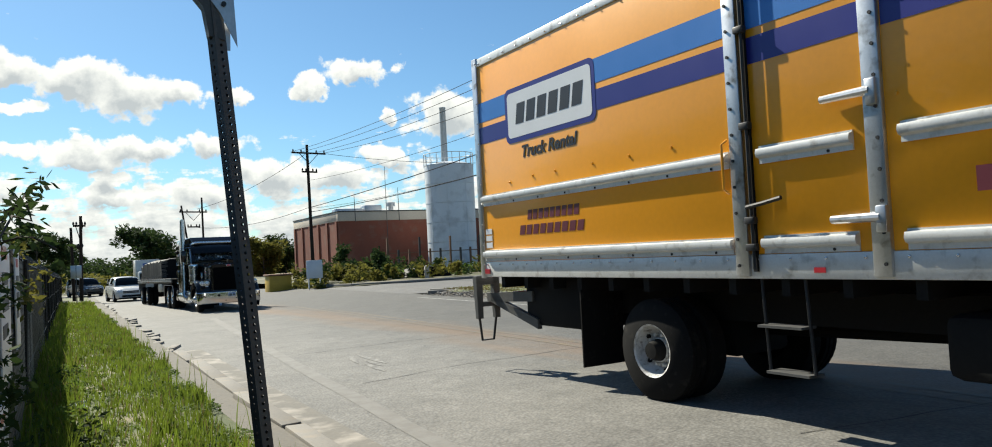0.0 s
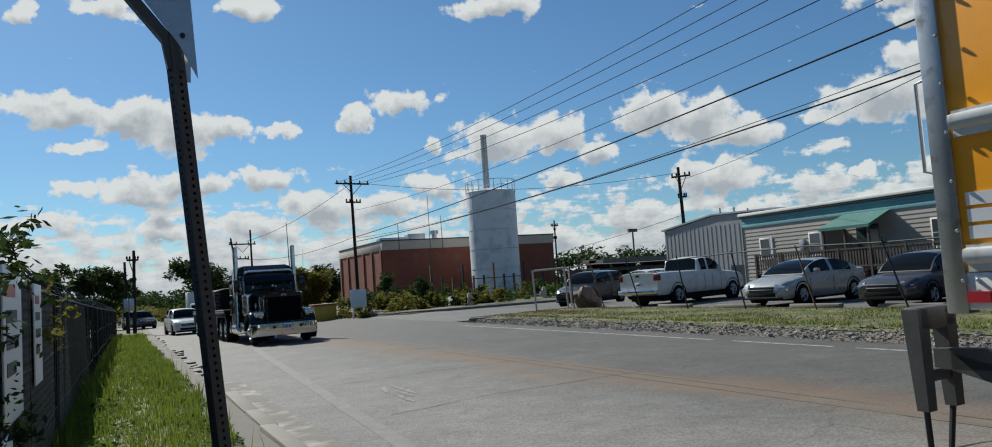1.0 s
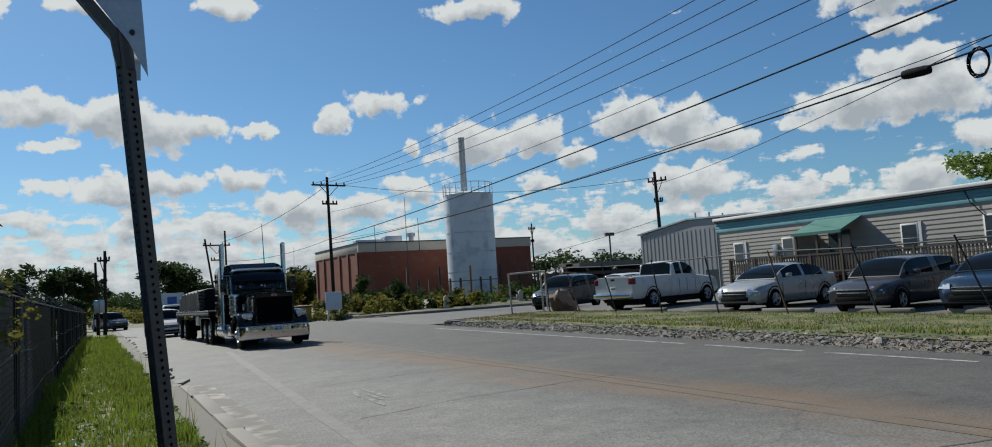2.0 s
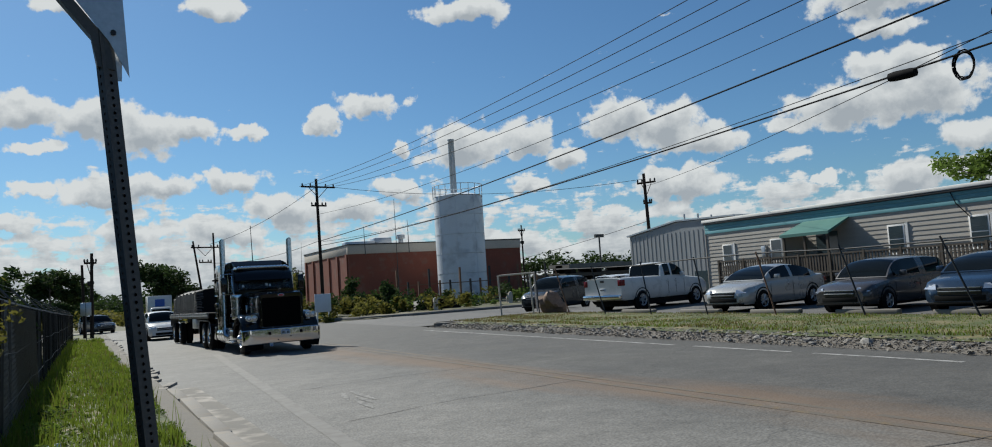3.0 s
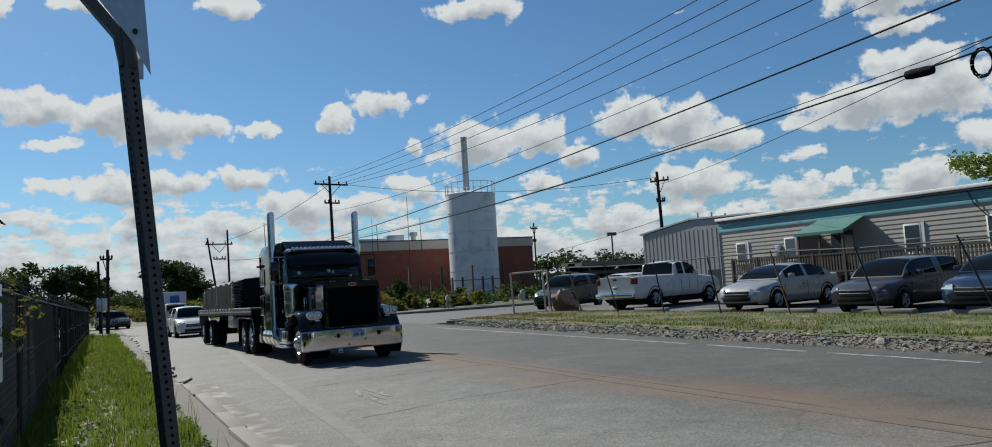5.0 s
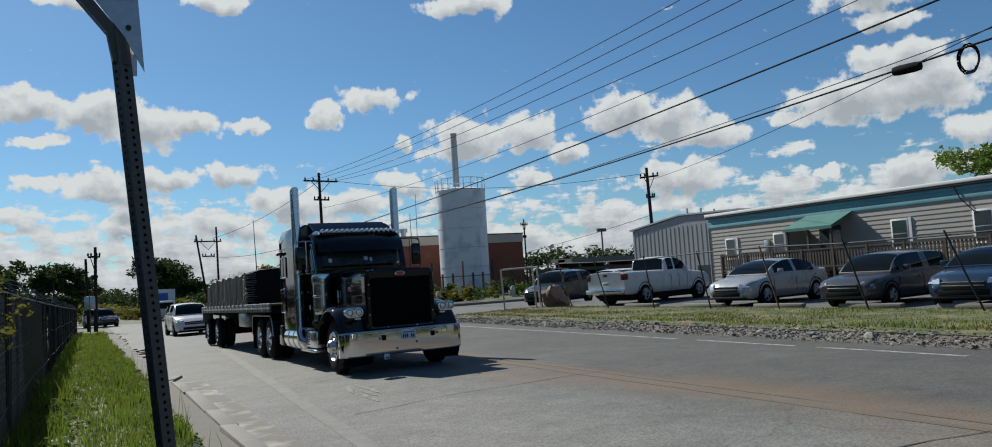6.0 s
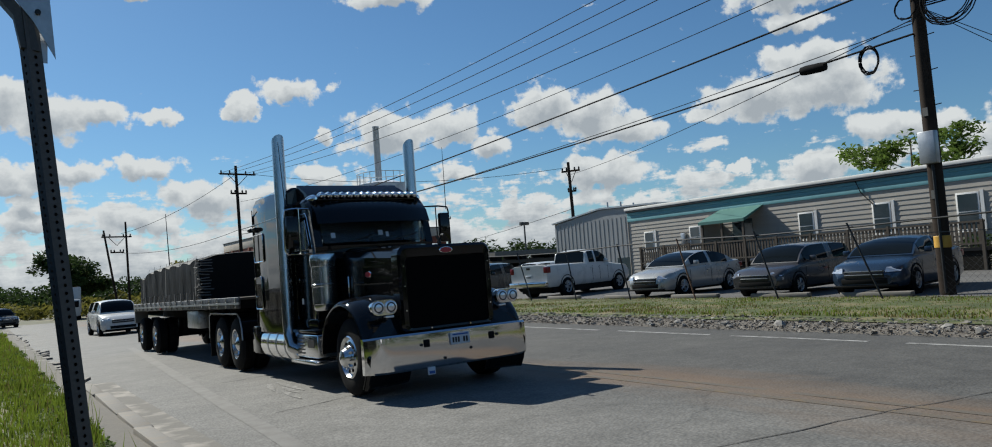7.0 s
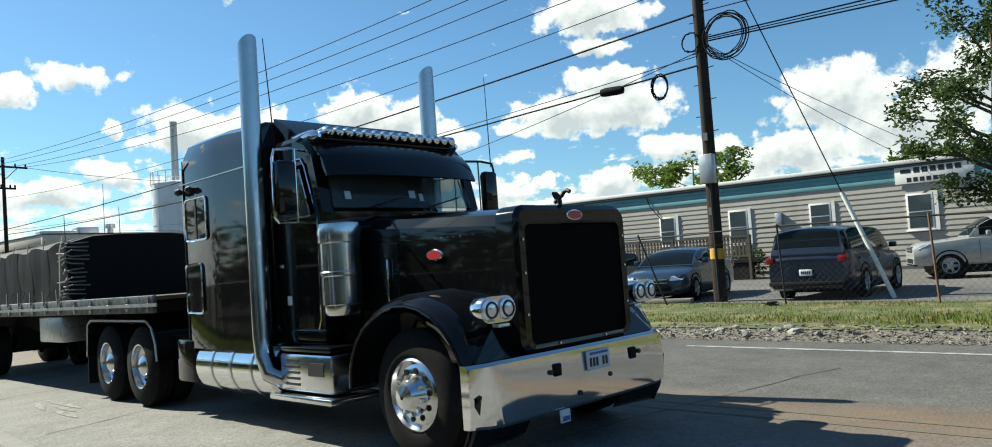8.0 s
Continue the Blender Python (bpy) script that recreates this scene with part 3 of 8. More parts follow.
M_LENS = mat("lamp_lens", (0.75, 0.76, 0.78), 0.08, metal=0.6, var=0.1, scale=20)
M_RED = mat("red_badge", (0.42, 0.03, 0.04), 0.3, var=0.1)
M_PLATE = mat("pale_plate", (0.62, 0.66, 0.70), 0.5, var=0.06)
M_PLATE_BLUE = mat("blue_plate_print", (0.05, 0.12, 0.40), 0.5, var=0.1)
M_YELLOW = mat("yellow_box_paint", (0.800, 0.325, 0.012), 0.33, var=0.06, scale=0.7, fine=18, coat=0.25)
M_LIGHTBLUE = mat("light_blue_vinyl", (0.035, 0.19, 0.55), 0.35, var=0.06)
M_DARKBLUE = mat("dark_blue_vinyl", (0.018, 0.022, 0.20), 0.35, var=0.06)
M_SIGNWHITE = mat("white_vinyl", (0.74, 0.75, 0.76), 0.4, var=0.04)
M_INK = mat("black_lettering", (0.015, 0.014, 0.016), 0.4, var=0.05)
M_MAROON = mat("maroon_lettering", (0.12, 0.02, 0.03), 0.4, var=0.05)
M_RIMWHITE = mat("white_steel_rim", (0.55, 0.55, 0.54), 0.5, var=0.15, scale=8, dirt=(0.15, 0.13, 0.11), dirt_amt=0.4)
M_COVER = mat("black_cover_cloth", (0.0035, 0.0035, 0.0035), 0.9, var=0.2, scale=4, fine=60, spec=0.06)
M_SEAT = mat("dark_cab_trim", (0.008, 0.008, 0.0085), 0.8, var=0.2)


def rounded(x0, x1, z0, z1, r, n=5):
    """An outline with rounded corners."""
    pts = []
    for cx, cz, a in ((x1 - r, z0 + r, -90), (x1 - r, z1 - r, 0), (x0 + r, z1 - r, 90), (x0 + r, z0 + r, 180)):
        for i in range(n + 1):
            k = radians(a + 90 * i / n)
            pts.append((cx + r * math.cos(k), cz + r * math.sin(k)))
    return pts


def frame_loop(bm, pts, axis, at, r):
    """A thin rounded bar round an outline that stands square to an axis."""
    put = {"x": lambda p: (at, p[0], p[1]), "y": lambda p: (p[0], at, p[1])}[axis]
    q = [put(p) for p in pts]
    bm_path(bm, q + [q[0], q[1]], r, 6)


def text_part(words, size, material, parent, m, label="", shear=0.0, width=None):
    cu = bpy.data.curves.new("lettering", "FONT")
    cu.body, cu.size, cu.extrude, cu.shear, cu.offset = words, size, 0.002, shear, 0.006
    tmp = new("lettering", cu)
    me = bpy.data.meshes.new_from_object(tmp.evaluated_get(bpy.context.evaluated_depsgraph_get()))
    bpy.data.objects.remove(tmp)
    if width:
        xs = [v.co.x for v in me.vertices]
        k = width / (max(xs) - min(xs))
        for v in me.vertices:
            v.co.x *= k
    me.materials.clear()
    me.materials.append(material)
    ob = new("lettering", me)
    ob.parent, ob.matrix_basis = parent, m
    if label:
        tagged(ob, label)
    return ob


WHEELS = {}


def wheel(parent, x, y, r, side, kind, steer=False):
    """A road wheel: rim (with hub and nuts) and its tyre; side is the way in which its outer face looks."""
    key = (kind, r, side)
    if key not in WHEELS:
        w = {"steer": 0.28, "dual": 0.58, "car": 0.21, "truck": 0.56}[kind]
        rr = r * {"steer": 0.56, "dual": 0.56, "car": 0.60, "truck": 0.52}[kind]
        t = bmesh.new()
        if kind in ("dual", "truck"):
            prof = [(0, rr), (0.02, r * 0.9), (0.06, r), (0.10, r), (0.104, r - 0.014), (0.114, r - 0.014), (0.118, r), (0.17, r), (0.174, r - 0.014), (0.184, r - 0.014), (0.188, r), (w * 0.42, r), (w * 0.46, r * 0.9), (w * 0.5, rr * 1.1), (w * 0.54, r * 0.9), (w * 0.58, r), (w - 0.06, r), (w - 0.02, r * 0.9), (w, rr)]
        else:
            prof = [(0, rr), (-0.015, rr * 1.15), (0.02, r * 0.93), (0.05, r), (w - 0.05, r), (w - 0.02, r * 0.93), (w, rr)]
        bm_lathe(t, [(-side * a, q) for a, q in prof], "x", 36, caps=False)
        tyre = mesh_of("tyre", t, M_TYRE, 40)
        b = bmesh.new()
        if kind == "dual":
            prof = [(0.005, rr), (0.012, rr * 0.93), (0.09, rr * 0.88), (0.15, rr * 0.66), (0.16, rr * 0.52), (0.05, rr * 0.48), (0.02, rr * 0.3), (0.0, 0.02)]
        elif kind == "steer":
            prof = [(0.0, rr), (-0.012, rr * 0.94), (0.03, rr * 0.86), (0.012, rr * 0.74), (0.008, rr * 0.56), (-0.06, rr * 0.42), (-0.10, rr * 0.34), (-0.12, 0.02)]
        elif kind == "truck":
            prof = [(0.0, rr), (0.012, rr * 0.93), (0.11, rr * 0.86), (0.17, rr * 0.7), (0.18, rr * 0.5), (0.10, rr * 0.45), (0.09, rr * 0.25), (0.09, 0.02)]
        else:
            prof = [(0.0, rr), (0.008, rr * 0.94), (0.05, rr * 0.88), (0.055, rr * 0.5), (0.02, rr * 0.25), (0.02, 0.01)]
        bm_lathe(b, [(-side * a, q) for a, q in prof] , "x", 36, caps=False)
        if kind == "car":                        # spokes
            for k in range(5):
                a = 2 * math.pi * k / 5
                for o in (-0.14, 0.14):
                    c, s = math.cos(a + o), math.sin(a + o)
                    bm_tube(b, (-side * 0.015, c * rr * 0.2, s * rr * 0.2), (-side * 0.012, c * rr * 0.92, s * rr * 0.92), rr * 0.085, rr * 0.06, 6)
        else:                                    # nuts
            for k in range(10):
                a = 2 * math.pi * k / 10
                q = rr * (0.5 if kind == "steer" else 0.58)
                x0 = -side * (0.0 if kind == "steer" else 0.15)
                bm_tube(b, (x0, math.cos(a) * q, math.sin(a) * q), (x0 + side * 0.055, math.cos(a) * q, math.sin(a) * q), 0.022, 0.016, 6)
        rim = mesh_of("wheel", b, {"steer": M_ALU, "dual": M_ALU, "car": M_DULL_ALU, "truck": M_RIMWHITE}[kind], 30)
        h = bmesh.new()
        nh = 10 if kind == "steer" else (5 if kind in ("truck", "dual") else 0)
        if nh:                                   # hand hole
            q = rr * (0.66 if kind == "steer" else 0.78)
            x0 = -side * (0.009 if kind == "steer" else 0.118)
            bm_tube(h, (x0 + side * 0.006, q, 0), (x0 - side * 0.02, q, 0), rr * 0.085, n=10)
        if kind == "car":
            bm_lathe(h, [(-side * 0.045, rr * 0.86), (-side * 0.052, rr * 0.3)], "x", 24)
        holes = mesh_of("hole", h, M_BLACK_MATT, 30)
        hub = None
        if kind == "truck":
            c = bmesh.new()
            bm_lathe(c, [(-side * 0.10, rr * 0.42), (-side * 0.03, rr * 0.36), (side * 0.01, rr * 0.30), (side * 0.015, 0.01)], "x", 20)
            hub = mesh_of("hub", c, M_BLACK_MATT, 30)
        WHEELS[key] = (rim, tyre, holes, max(nh, 1), hub)
    rim, tyre, holes, nh, hub = WHEELS[key]
    ob = share("wheel", rim, parent, pose(x, y, r))
    share("tyre", tyre, ob, Matrix())
    if hub:
        share("hub", hub, ob, Matrix())
    for k in range(nh):
        share("hand_hole", holes, ob, pose(0, 0, 0, 360 * (k + 0.5) / nh))
    return ob


# ---------------------------------------------------------------- the black tractor (front axle at the origin, nose towards -y)
def build_tractor():
    t = thing("semi_truck", "glossy black long-nosed tractor with chrome stacks and bumper", "truck")
    spin = []
    # chassis
    bm = bmesh.new()
    for s in (-1, 1):
        bm_box(bm, s * 0.43 - 0.04, s * 0.43 + 0.04, -0.68, 7.55, 0.72, 0.98)
    for y in (0.0, 5.65, 6.85):
        bm_tube(bm, (-0.95, y, 0.52), (0.95, y, 0.52), 0.085, n=10)
    bm_box(bm, -0.35, 0.35, -0.1, 2.2, 0.45, 1.0, 0.05)
    bm_box(bm, -0.8, 0.8, 1.3, 4.15, 0.62, 0.98, 0.03)
    part("chassis", bm, M_BLACK_MATT, t)
    bm = bmesh.new()
    bm_lathe(bm, [(1.08, 0.52), (1.12, 0.5), (1.15, 0.3), (1.16, 0.1)], "z", 24, (0, 6.2, 0))
    part("fifth_wheel", bm, M_BLACK_MATT, t)
    # bumper
    bm = bmesh.new()
    rings = []
    for k in range(21):
        x = -1.26 + 2.52 * k / 20
        e = max(0.0, (abs(x) - 1.03) / 0.23)
        y0 = -0.88 + 0.03 * (x / 1.26) ** 2 + 0.09 * e ** 2
        z0, z1 = 0.32 + 0.012 * e, 0.80 - 0.012 * e
        rings.append([(x, y0 + 0.02, z0), (x, y0, z0 + 0.025), (x, y0 - 0.012, 0.53), (x, y0, z1 - 0.025), (x, y0 + 0.02, z1), (x, y0 + 0.075, z1), (x, y0 + 0.075, z0)])
    bm_loft(bm, rings)
    bumper = part("bumper", bm, M_CHROME, t, "wide chrome bumper with square tow holes", 25)
    for x in (-0.42, 0.60):
        part("tow_hole", box_bm(x - 0.045, x + 0.045, -0.898, -0.84, 0.60, 0.70, 0.012), M_BLACK_MATT, bumper)
    for x, z in ((-0.16, 0.43), (0.25, 0.52), (0.69, 0.655), (-0.50, 0.64)):
        bm = bmesh.new()
        bm_tube(bm, (x, -0.90, z), (x, -0.84, z), 0.02, n=8)
        part("bolt", bm, M_BLACKMETAL, bumper)
    plate = part("number_plate", box_bm(-0.07, 0.23, -0.915, -0.895, 0.59, 0.745, 0.006), M_PLATE, t, "pale blue plate with dark print")
    for i in range(6):
        if i != 3:
            part("print", box_bm(-0.045 + i * 0.042, -0.018 + i * 0.042, -0.919, -0.913, 0.618, 0.688), M_INK, plate)
    part("print", box_bm(-0.04, 0.20, -0.919, -0.913, 0.712, 0.732), M_PLATE_BLUE, plate)
    tag = part("tag", box_bm(-0.44, -0.33, -0.91, -0.89, 0.24, 0.34, 0.004), M_PLATE, t, "small pale tag hung under the bumper")
    part("print", box_bm(-0.425, -0.345, -0.915, -0.907, 0.255, 0.29), M_PLATE_BLUE, tag)
    # grille shell and bars
    bm = bmesh.new()
    out, inn = rounded(-0.72, 0.72, 0.80, 1.95, 0.12, 6), rounded(-0.62, 0.62, 0.86, 1.80, 0.06, 6)
    bm_loft(bm, [[(x, -0.62, z) for x, z in out], [(x, -0.80, z) for x, z in out], [(x, -0.835, z * 0.995 + 0.005) for x, z in rounded(-0.69, 0.69, 0.83, 1.92, 0.1, 6)],
                 [(x, -0.83, z) for x, z in inn], [(x, -0.76, z) for x, z in inn]], caps=False)
    shell = part("grille_shell", bm, M_BLACK, t, "black painted radiator shell")
    bm = bmesh.new()
    rings = []
    for k in range(13):
        x = -0.62 + 1.24 * k / 12
        rings.append([(x, -0.815 + 0.012 * noise.noise((x * 4, z * 3, 0)), z) for z in (0.86, 1.05, 1.25, 1.45, 1.62, 1.79)] + [(x, -0.76, 1.79), (x, -0.76, 0.86)])
    bm_loft(bm, rings)
    part("grille_cover", bm, M_COVER, shell, "matt black cover buttoned over the grille")
    for x, z in ((-0.655, 1.68), (-0.655, 1.42), (-0.655, 1.1), (0.655, 1.68), (0.655, 1.42), (0.655, 1.1), (-0.3, 0.845), (0.3, 0.845)):
        bm = bmesh.new()
        bm_tube(bm, (x, -0.845, z), (x, -0.82, z), 0.011, n=8)
        part("stud", bm, M_CHROME, shell)

    def badge(p, axis, a, b):
        bm = bmesh.new()
        rings = []
        for k, sc in ((0, 1.0), (0.010, 1.0), (0.014, 0.9)):
            ring = []
            for i in range(24):
                c, s = math.cos(2 * math.pi * i / 24) * a * sc, math.sin(2 * math.pi * i / 24) * b * sc
                ring.append((p[0] + c, p[1] - k, p[2] + s) if axis == "y" else (p[0] - k, p[1] + c, p[2] + s))
            rings.append(ring)
        bm_loft(bm, rings)
        bd = part("badge", bm, M_CHROME, t, "small oval red badge")
        bm = bmesh.new()
        ring = [(p[0] + math.cos(2 * math.pi * i / 24) * a * 0.85, p[1] - 0.017, p[2] + math.sin(2 * math.pi * i / 24) * b * 0.8) if axis == "y" else
                (p[0] - 0.017, p[1] + math.cos(2 * math.pi * i / 24) * a * 0.85, p[2] + math.sin(2 * math.pi * i / 24) * b * 0.8) for i in range(24)]
        bm.faces.new([bm.verts.new(v) for v in ring])
        part("badge_face", bm, M_RED, bd)
    badge((0, -0.83, 1.868), "y", 0.105, 0.045)
    badge((-0.722, 0.12, 1.62), "x", 0.11, 0.048)
    # hood ornament: a small bird-like casting
    bm = bmesh.new()
    bm_tube(bm, (0, -0.70, 1.94), (0, -0.69, 2.01), 0.018, 0.022, 8)
    bm_path(bm, [(0, -0.64, 1.99), (0, -0.68, 2.02), (0, -0.72, 2.04), (0, -0.75, 2.075), (0, -0.78, 2.08), (0, -0.81, 2.065)], 0.019, 8)
    for s in (-1, 1):
        bm_loft(bm, [[(s * 0.012, -0.73, 2.03), (s * 0.012, -0.65, 2.01), (s * 0.02, -0.65, 2.035)], [(s * 0.035, -0.70, 2.075), (s * 0.035, -0.64, 2.06), (s * 0.04, -0.65, 2.08)]])
    part("hood_ornament", bm, M_BLACKMETAL, t, "dark cast ornament on the hood")
    # hood
    bm = bmesh.new()
    rings = []
    for k in range(9):
        f = k / 8
        y = -0.70 + 2.12 * f
        hw, zt, zb = 0.69 + 0.10 * f, 1.93 + 0.14 * f, 0.95
        ring = [(-hw, y, zb), (-hw, y, zt - 0.28), (-hw + 0.015, y, zt - 0.13), (-hw + 0.07, y, zt - 0.045), (-hw + 0.2, y, zt), (-0.15, y, zt + 0.02), (0, y, zt + 0.035)]
        ring += [(-p[0], p[1], p[2]) for p in ring[-2::-1]]
        rings.append(ring)
    bm_loft(bm, rings)
    hood = part("hood", bm, M_BLACK, t, "long glossy black engine hood", 25)
    louvre = mesh_of("louvre", box_bm(-0.006, 0.006, 0, 0.03, 1.75, 1.765), M_CHROME)
    for s in (-1, 1):
        for i in range(14):
            y = -0.35 + i * 0.075
            share("louvre", louvre, hood, pose(s * (0.675 + 0.11 * (y + 0.7) / 2.12), y, 0))
    for s in (-1, 1):
        bm = bmesh.new()
        hw = 0.78
        bm_box(bm, s * hw - 0.012, s * hw + 0.012, 0.70, 0.725, 1.2, 1.62, 0.004)
        part("hood_handle", bm, M_CHROME, hood)
    # front fenders with headlamps
    for s in (-1, 1):
        bm = bmesh.new()
        rings = []
        for k in range(19):
            a = radians(-32 + k * (212 - 2) / 18)
            r = 0.66 + 0.05 * math.sin(a) + (0.06 if k < 4 else 0)
            y, z = -math.cos(a) * r * 1.06, 0.52 + math.sin(a) * r
            if k > 13:
                y = -math.cos(a) * r * 1.12
            ro = r + 0.05
            yo, zo = -math.cos(a) * ro * 1.06, 0.52 + math.sin(a) * ro
            rings.append([(s * 0.60, y, z), (s * 1.20, y, z), (s * 1.235, (y + yo) / 2, (z + zo) / 2 - 0.01), (s * 1.20, yo, zo), (s * 1.10, yo * 1.0, zo + 0.035), (s * 0.60, yo, zo + 0.06)])
        bm_loft(bm, rings)
        fd = part("front_fender", bm, M_BLACK, t, "rounded black front wing", 40)
        bm = bmesh.new()
        rings = []
        for k in range(19):
            a = radians(-32 + k * 210 / 18)
            r = 0.66 + 0.05 * math.sin(a) + (0.06 if k < 4 else 0)
            rings.append((s * 1.232, -math.cos(a) * r * (1.12 if k > 13 else 1.06), 0.52 + math.sin(a) * r))
        bm_path(bm, rings, 0.014, 6)
        part("trim", bm, M_BLACK, fd)
        # fill between grille and wing
        bm = bmesh.new()
        bm_loft(bm, [[(s * 0.66, -0.72, 0.80), (s * 1.16, -0.74, 0.78), (s * 1.16, -0.62, 0.95), (s * 0.66, -0.60, 1.22)], [(s * 0.66, 0.5, 0.80), (s * 1.0, 0.3, 0.80), (s * 1.0, 0.3, 1.22), (s * 0.66, 0.5, 1.3)]])
        part("wing_valance", bm, M_BLACK, fd)
        bm = bmesh.new()
        rings = []
        for k, sc in ((0.0, 0.8), (0.05, 0.98), (0.13, 1.0), (0.16, 0.98)):
            rings.append([(s * 0.96 + (x) * sc, -0.66 - k, 1.17 + z * sc) for x, z in rounded(-0.185, 0.185, -0.10, 0.10, 0.095, 6)])
        bm_loft(bm, rings)
        lamp = part("headlight", bm, M_CHROME, t, "chrome twin round headlamp pod")
        for o in (-0.088, 0.088):
            bm = bmesh.new()
            bm_lathe(bm, [(-0.80, 0.088), (-0.835, 0.084), (-0.845, 0.05), (-0.85, 0.01)], "y", 20, (s * 0.96 + o, 0, 1.17))
            part("lens", bm, M_LENS, lamp, "clear round lamp lens")
            bm = bmesh.new()
            bm_lathe(bm, [(-0.836, 0.066), (-0.85, 0.062), (-0.85, 0.05), (-0.84, 0.048)], "y", 20, (s * 0.96 + o, 0, 1.17))
            part("lens_ring", bm, M_BLACKMETAL, lamp)
        bm = bmesh.new()
        bm_box(bm, s * 0.88 - 0.06, s * 0.88 + 0.06, -0.80, -0.72, 1.03, 1.06, 0.01)
        part("turn_signal", bm, M_LENS, lamp)
        bm = bmesh.new()
        bm_tube(bm, (s * 0.96, -0.6, 1.10), (s * 0.72, -0.4, 1.06), 0.03)
        part("bracket", bm, M_BLACKMETAL, lamp)
    # cab: lower body, roof, pillars and what stands inside
    bm = bmesh.new()
    bm_prism(bm, [(1.40, 0.92), (2.36, 0.92), (2.36, 1.55), (1.62, 1.55), (1.58, 2.10), (1.34, 2.12)], "x", -1.0, 1.0)
    for s in (-1, 1):
        bm_prism(bm, [(1.40, 0.92), (2.36, 0.92), (2.36, 2.10), (1.34, 2.12)], "x", s * 1.0, s * 1.02)
    cab = part("cab", bm, M_BLACK, t, "black steel cab with chrome window frames", 30)
    bm = bmesh.new()
    roof = [(1.49, 2.66), (2.36, 2.66), (2.36, 2.90), (1.75, 2.90), (1.60, 2.84), (1.50, 2.72)]
    bm_loft(bm, [[(x, y, z - d) for y, z in roof] for x, d in ((-1.02, 0.05), (-0.98, 0.0), (0.98, 0.0), (1.02, 0.05))])
    part("cab_roof", bm, M_BLACK, t, "", 30)
    part("back_wall", box_bm(-0.98, 0.98, 2.30, 2.355, 1.55, 2.68), M_SEAT, t)
    for s in (-1, 1):
        bm = bmesh.new()
        bm_loft(bm, [[(s * 0.90, y, z), (s * 1.02, y, z), (s * 1.02, y + 0.10, z), (s * 0.92, y + 0.08, z)] for y, z in ((1.335, 2.11), (1.485, 2.68))])
        part("pillar", bm, M_BLACK, t)
        part("pillar", box_bm(*sorted((s * 0.94, s * 1.02)), 2.20, 2.355, 2.10, 2.68), M_BLACK, t)
        seat = part("cab_seat", box_bm(s * 0.5 - 0.24, s * 0.5 + 0.24, 1.78, 2.25, 1.556, 1.72, 0.04), M_SEAT, t, "dark padded cab seat")
        part("backrest", box_bm(s * 0.5 - 0.23, s * 0.5 + 0.23, 2.12, 2.27, 1.73, 2.36, 0.05), M_SEAT, seat)
    bm = bmesh.new()
    ring = [(0.5 + 0.21 * math.cos(2 * math.pi * k / 20), 1.66 + 0.06 * math.sin(2 * math.pi * k / 20), 2.10 + 0.17 * math.sin(2 * math.pi * k / 20)) for k in range(22)]
    bm_path(bm, ring, 0.014, 6)
    bm_tube(bm, (0.5, 1.66, 2.10), (0.5, 1.57, 1.98), 0.03)
    part("steering_wheel", bm, M_SEAT, t)
    for x in (-0.45, 0.3):
        bm = bmesh.new()
        bm_tube(bm, (x, 1.322, 2.17), (x + 0.42, 1.345, 2.27), 0.008, n=6)
        part("wiper", bm, M_BLACKMETAL, t)
    # windscreen and side glass
    bm = bmesh.new()
    bm_loft(bm, [[(-0.90, 1.33, 2.16), (0.90, 1.33, 2.16), (0.86, 1.475, 2.68), (-0.86, 1.475, 2.68)], [(-0.90, 1.345, 2.155), (0.90, 1.345, 2.155), (0.86, 1.49, 2.675), (-0.86, 1.49, 2.675)]])
    part("windscreen", bm, M_CABGLASS, t, "clear two-piece windscreen over a dark cab")
    for x, z, w in ((-0.75, 2.24, 0.07), (0.05, 2.26, 0.08), (0.18, 2.23, 0.05)):
        bm = bmesh.new()
        q = 1.322 + (z - 2.16) * 0.279
        bm_loft(bm, [[(x, q, z), (x + w, q, z), (x + w, q + 0.022, z + 0.08), (x, q + 0.022, z + 0.08)], [(x, q + 0.004, z), (x + w, q + 0.004, z), (x + w, q + 0.026, z + 0.08), (x, q + 0.026, z + 0.08)]])
        part("sticker", bm, M_PLATE, t, "small paper sticker on the glass")
    for s in (-1, 1):
        pts = [(1.45, 1.10), (1.50, 1.0), (2.20, 1.0), (2.26, 1.06), (2.26, 2.58), (2.20, 2.66), (1.66, 2.66), (1.60, 2.58), (1.42, 2.06)]
        bm = bmesh.new()
        bm_prism(bm, [(1.45, 1.10), (1.50, 1.0), (2.20, 1.0), (2.26, 1.06), (2.26, 2.09), (1.43, 2.09)], "x", s * 1.022, s * 1.034)
        door = part("door", bm, M_BLACK, t, "black cab door with a chrome seam")
        bm = bmesh.new()
        frame_loop(bm, pts, "x", s * 1.03, 0.011)
        part("trim", bm, M_CHROME, door)
        glassy = [(1.52, 2.10), (2.18, 2.10), (2.18, 2.56), (1.68, 2.56)]
        bm = bmesh.new()
        bm_prism(bm, glassy, "x", s * 1.028, s * 1.036)
        part("door_glass", bm, M_CABGLASS, door)
        bm = bmesh.new()
        frame_loop(bm, glassy, "x", s * 1.036, 0.012)
        part("window_frame", bm, M_CHROME, door)
        bm = bmesh.new()
        bm_tube(bm, (s * 1.035, 1.72, 2.1), (s * 1.035, 1.72, 2.56), 0.009, n=6)
        part("vent_bar", bm, M_CHROME, door)
        bm = bmesh.new()
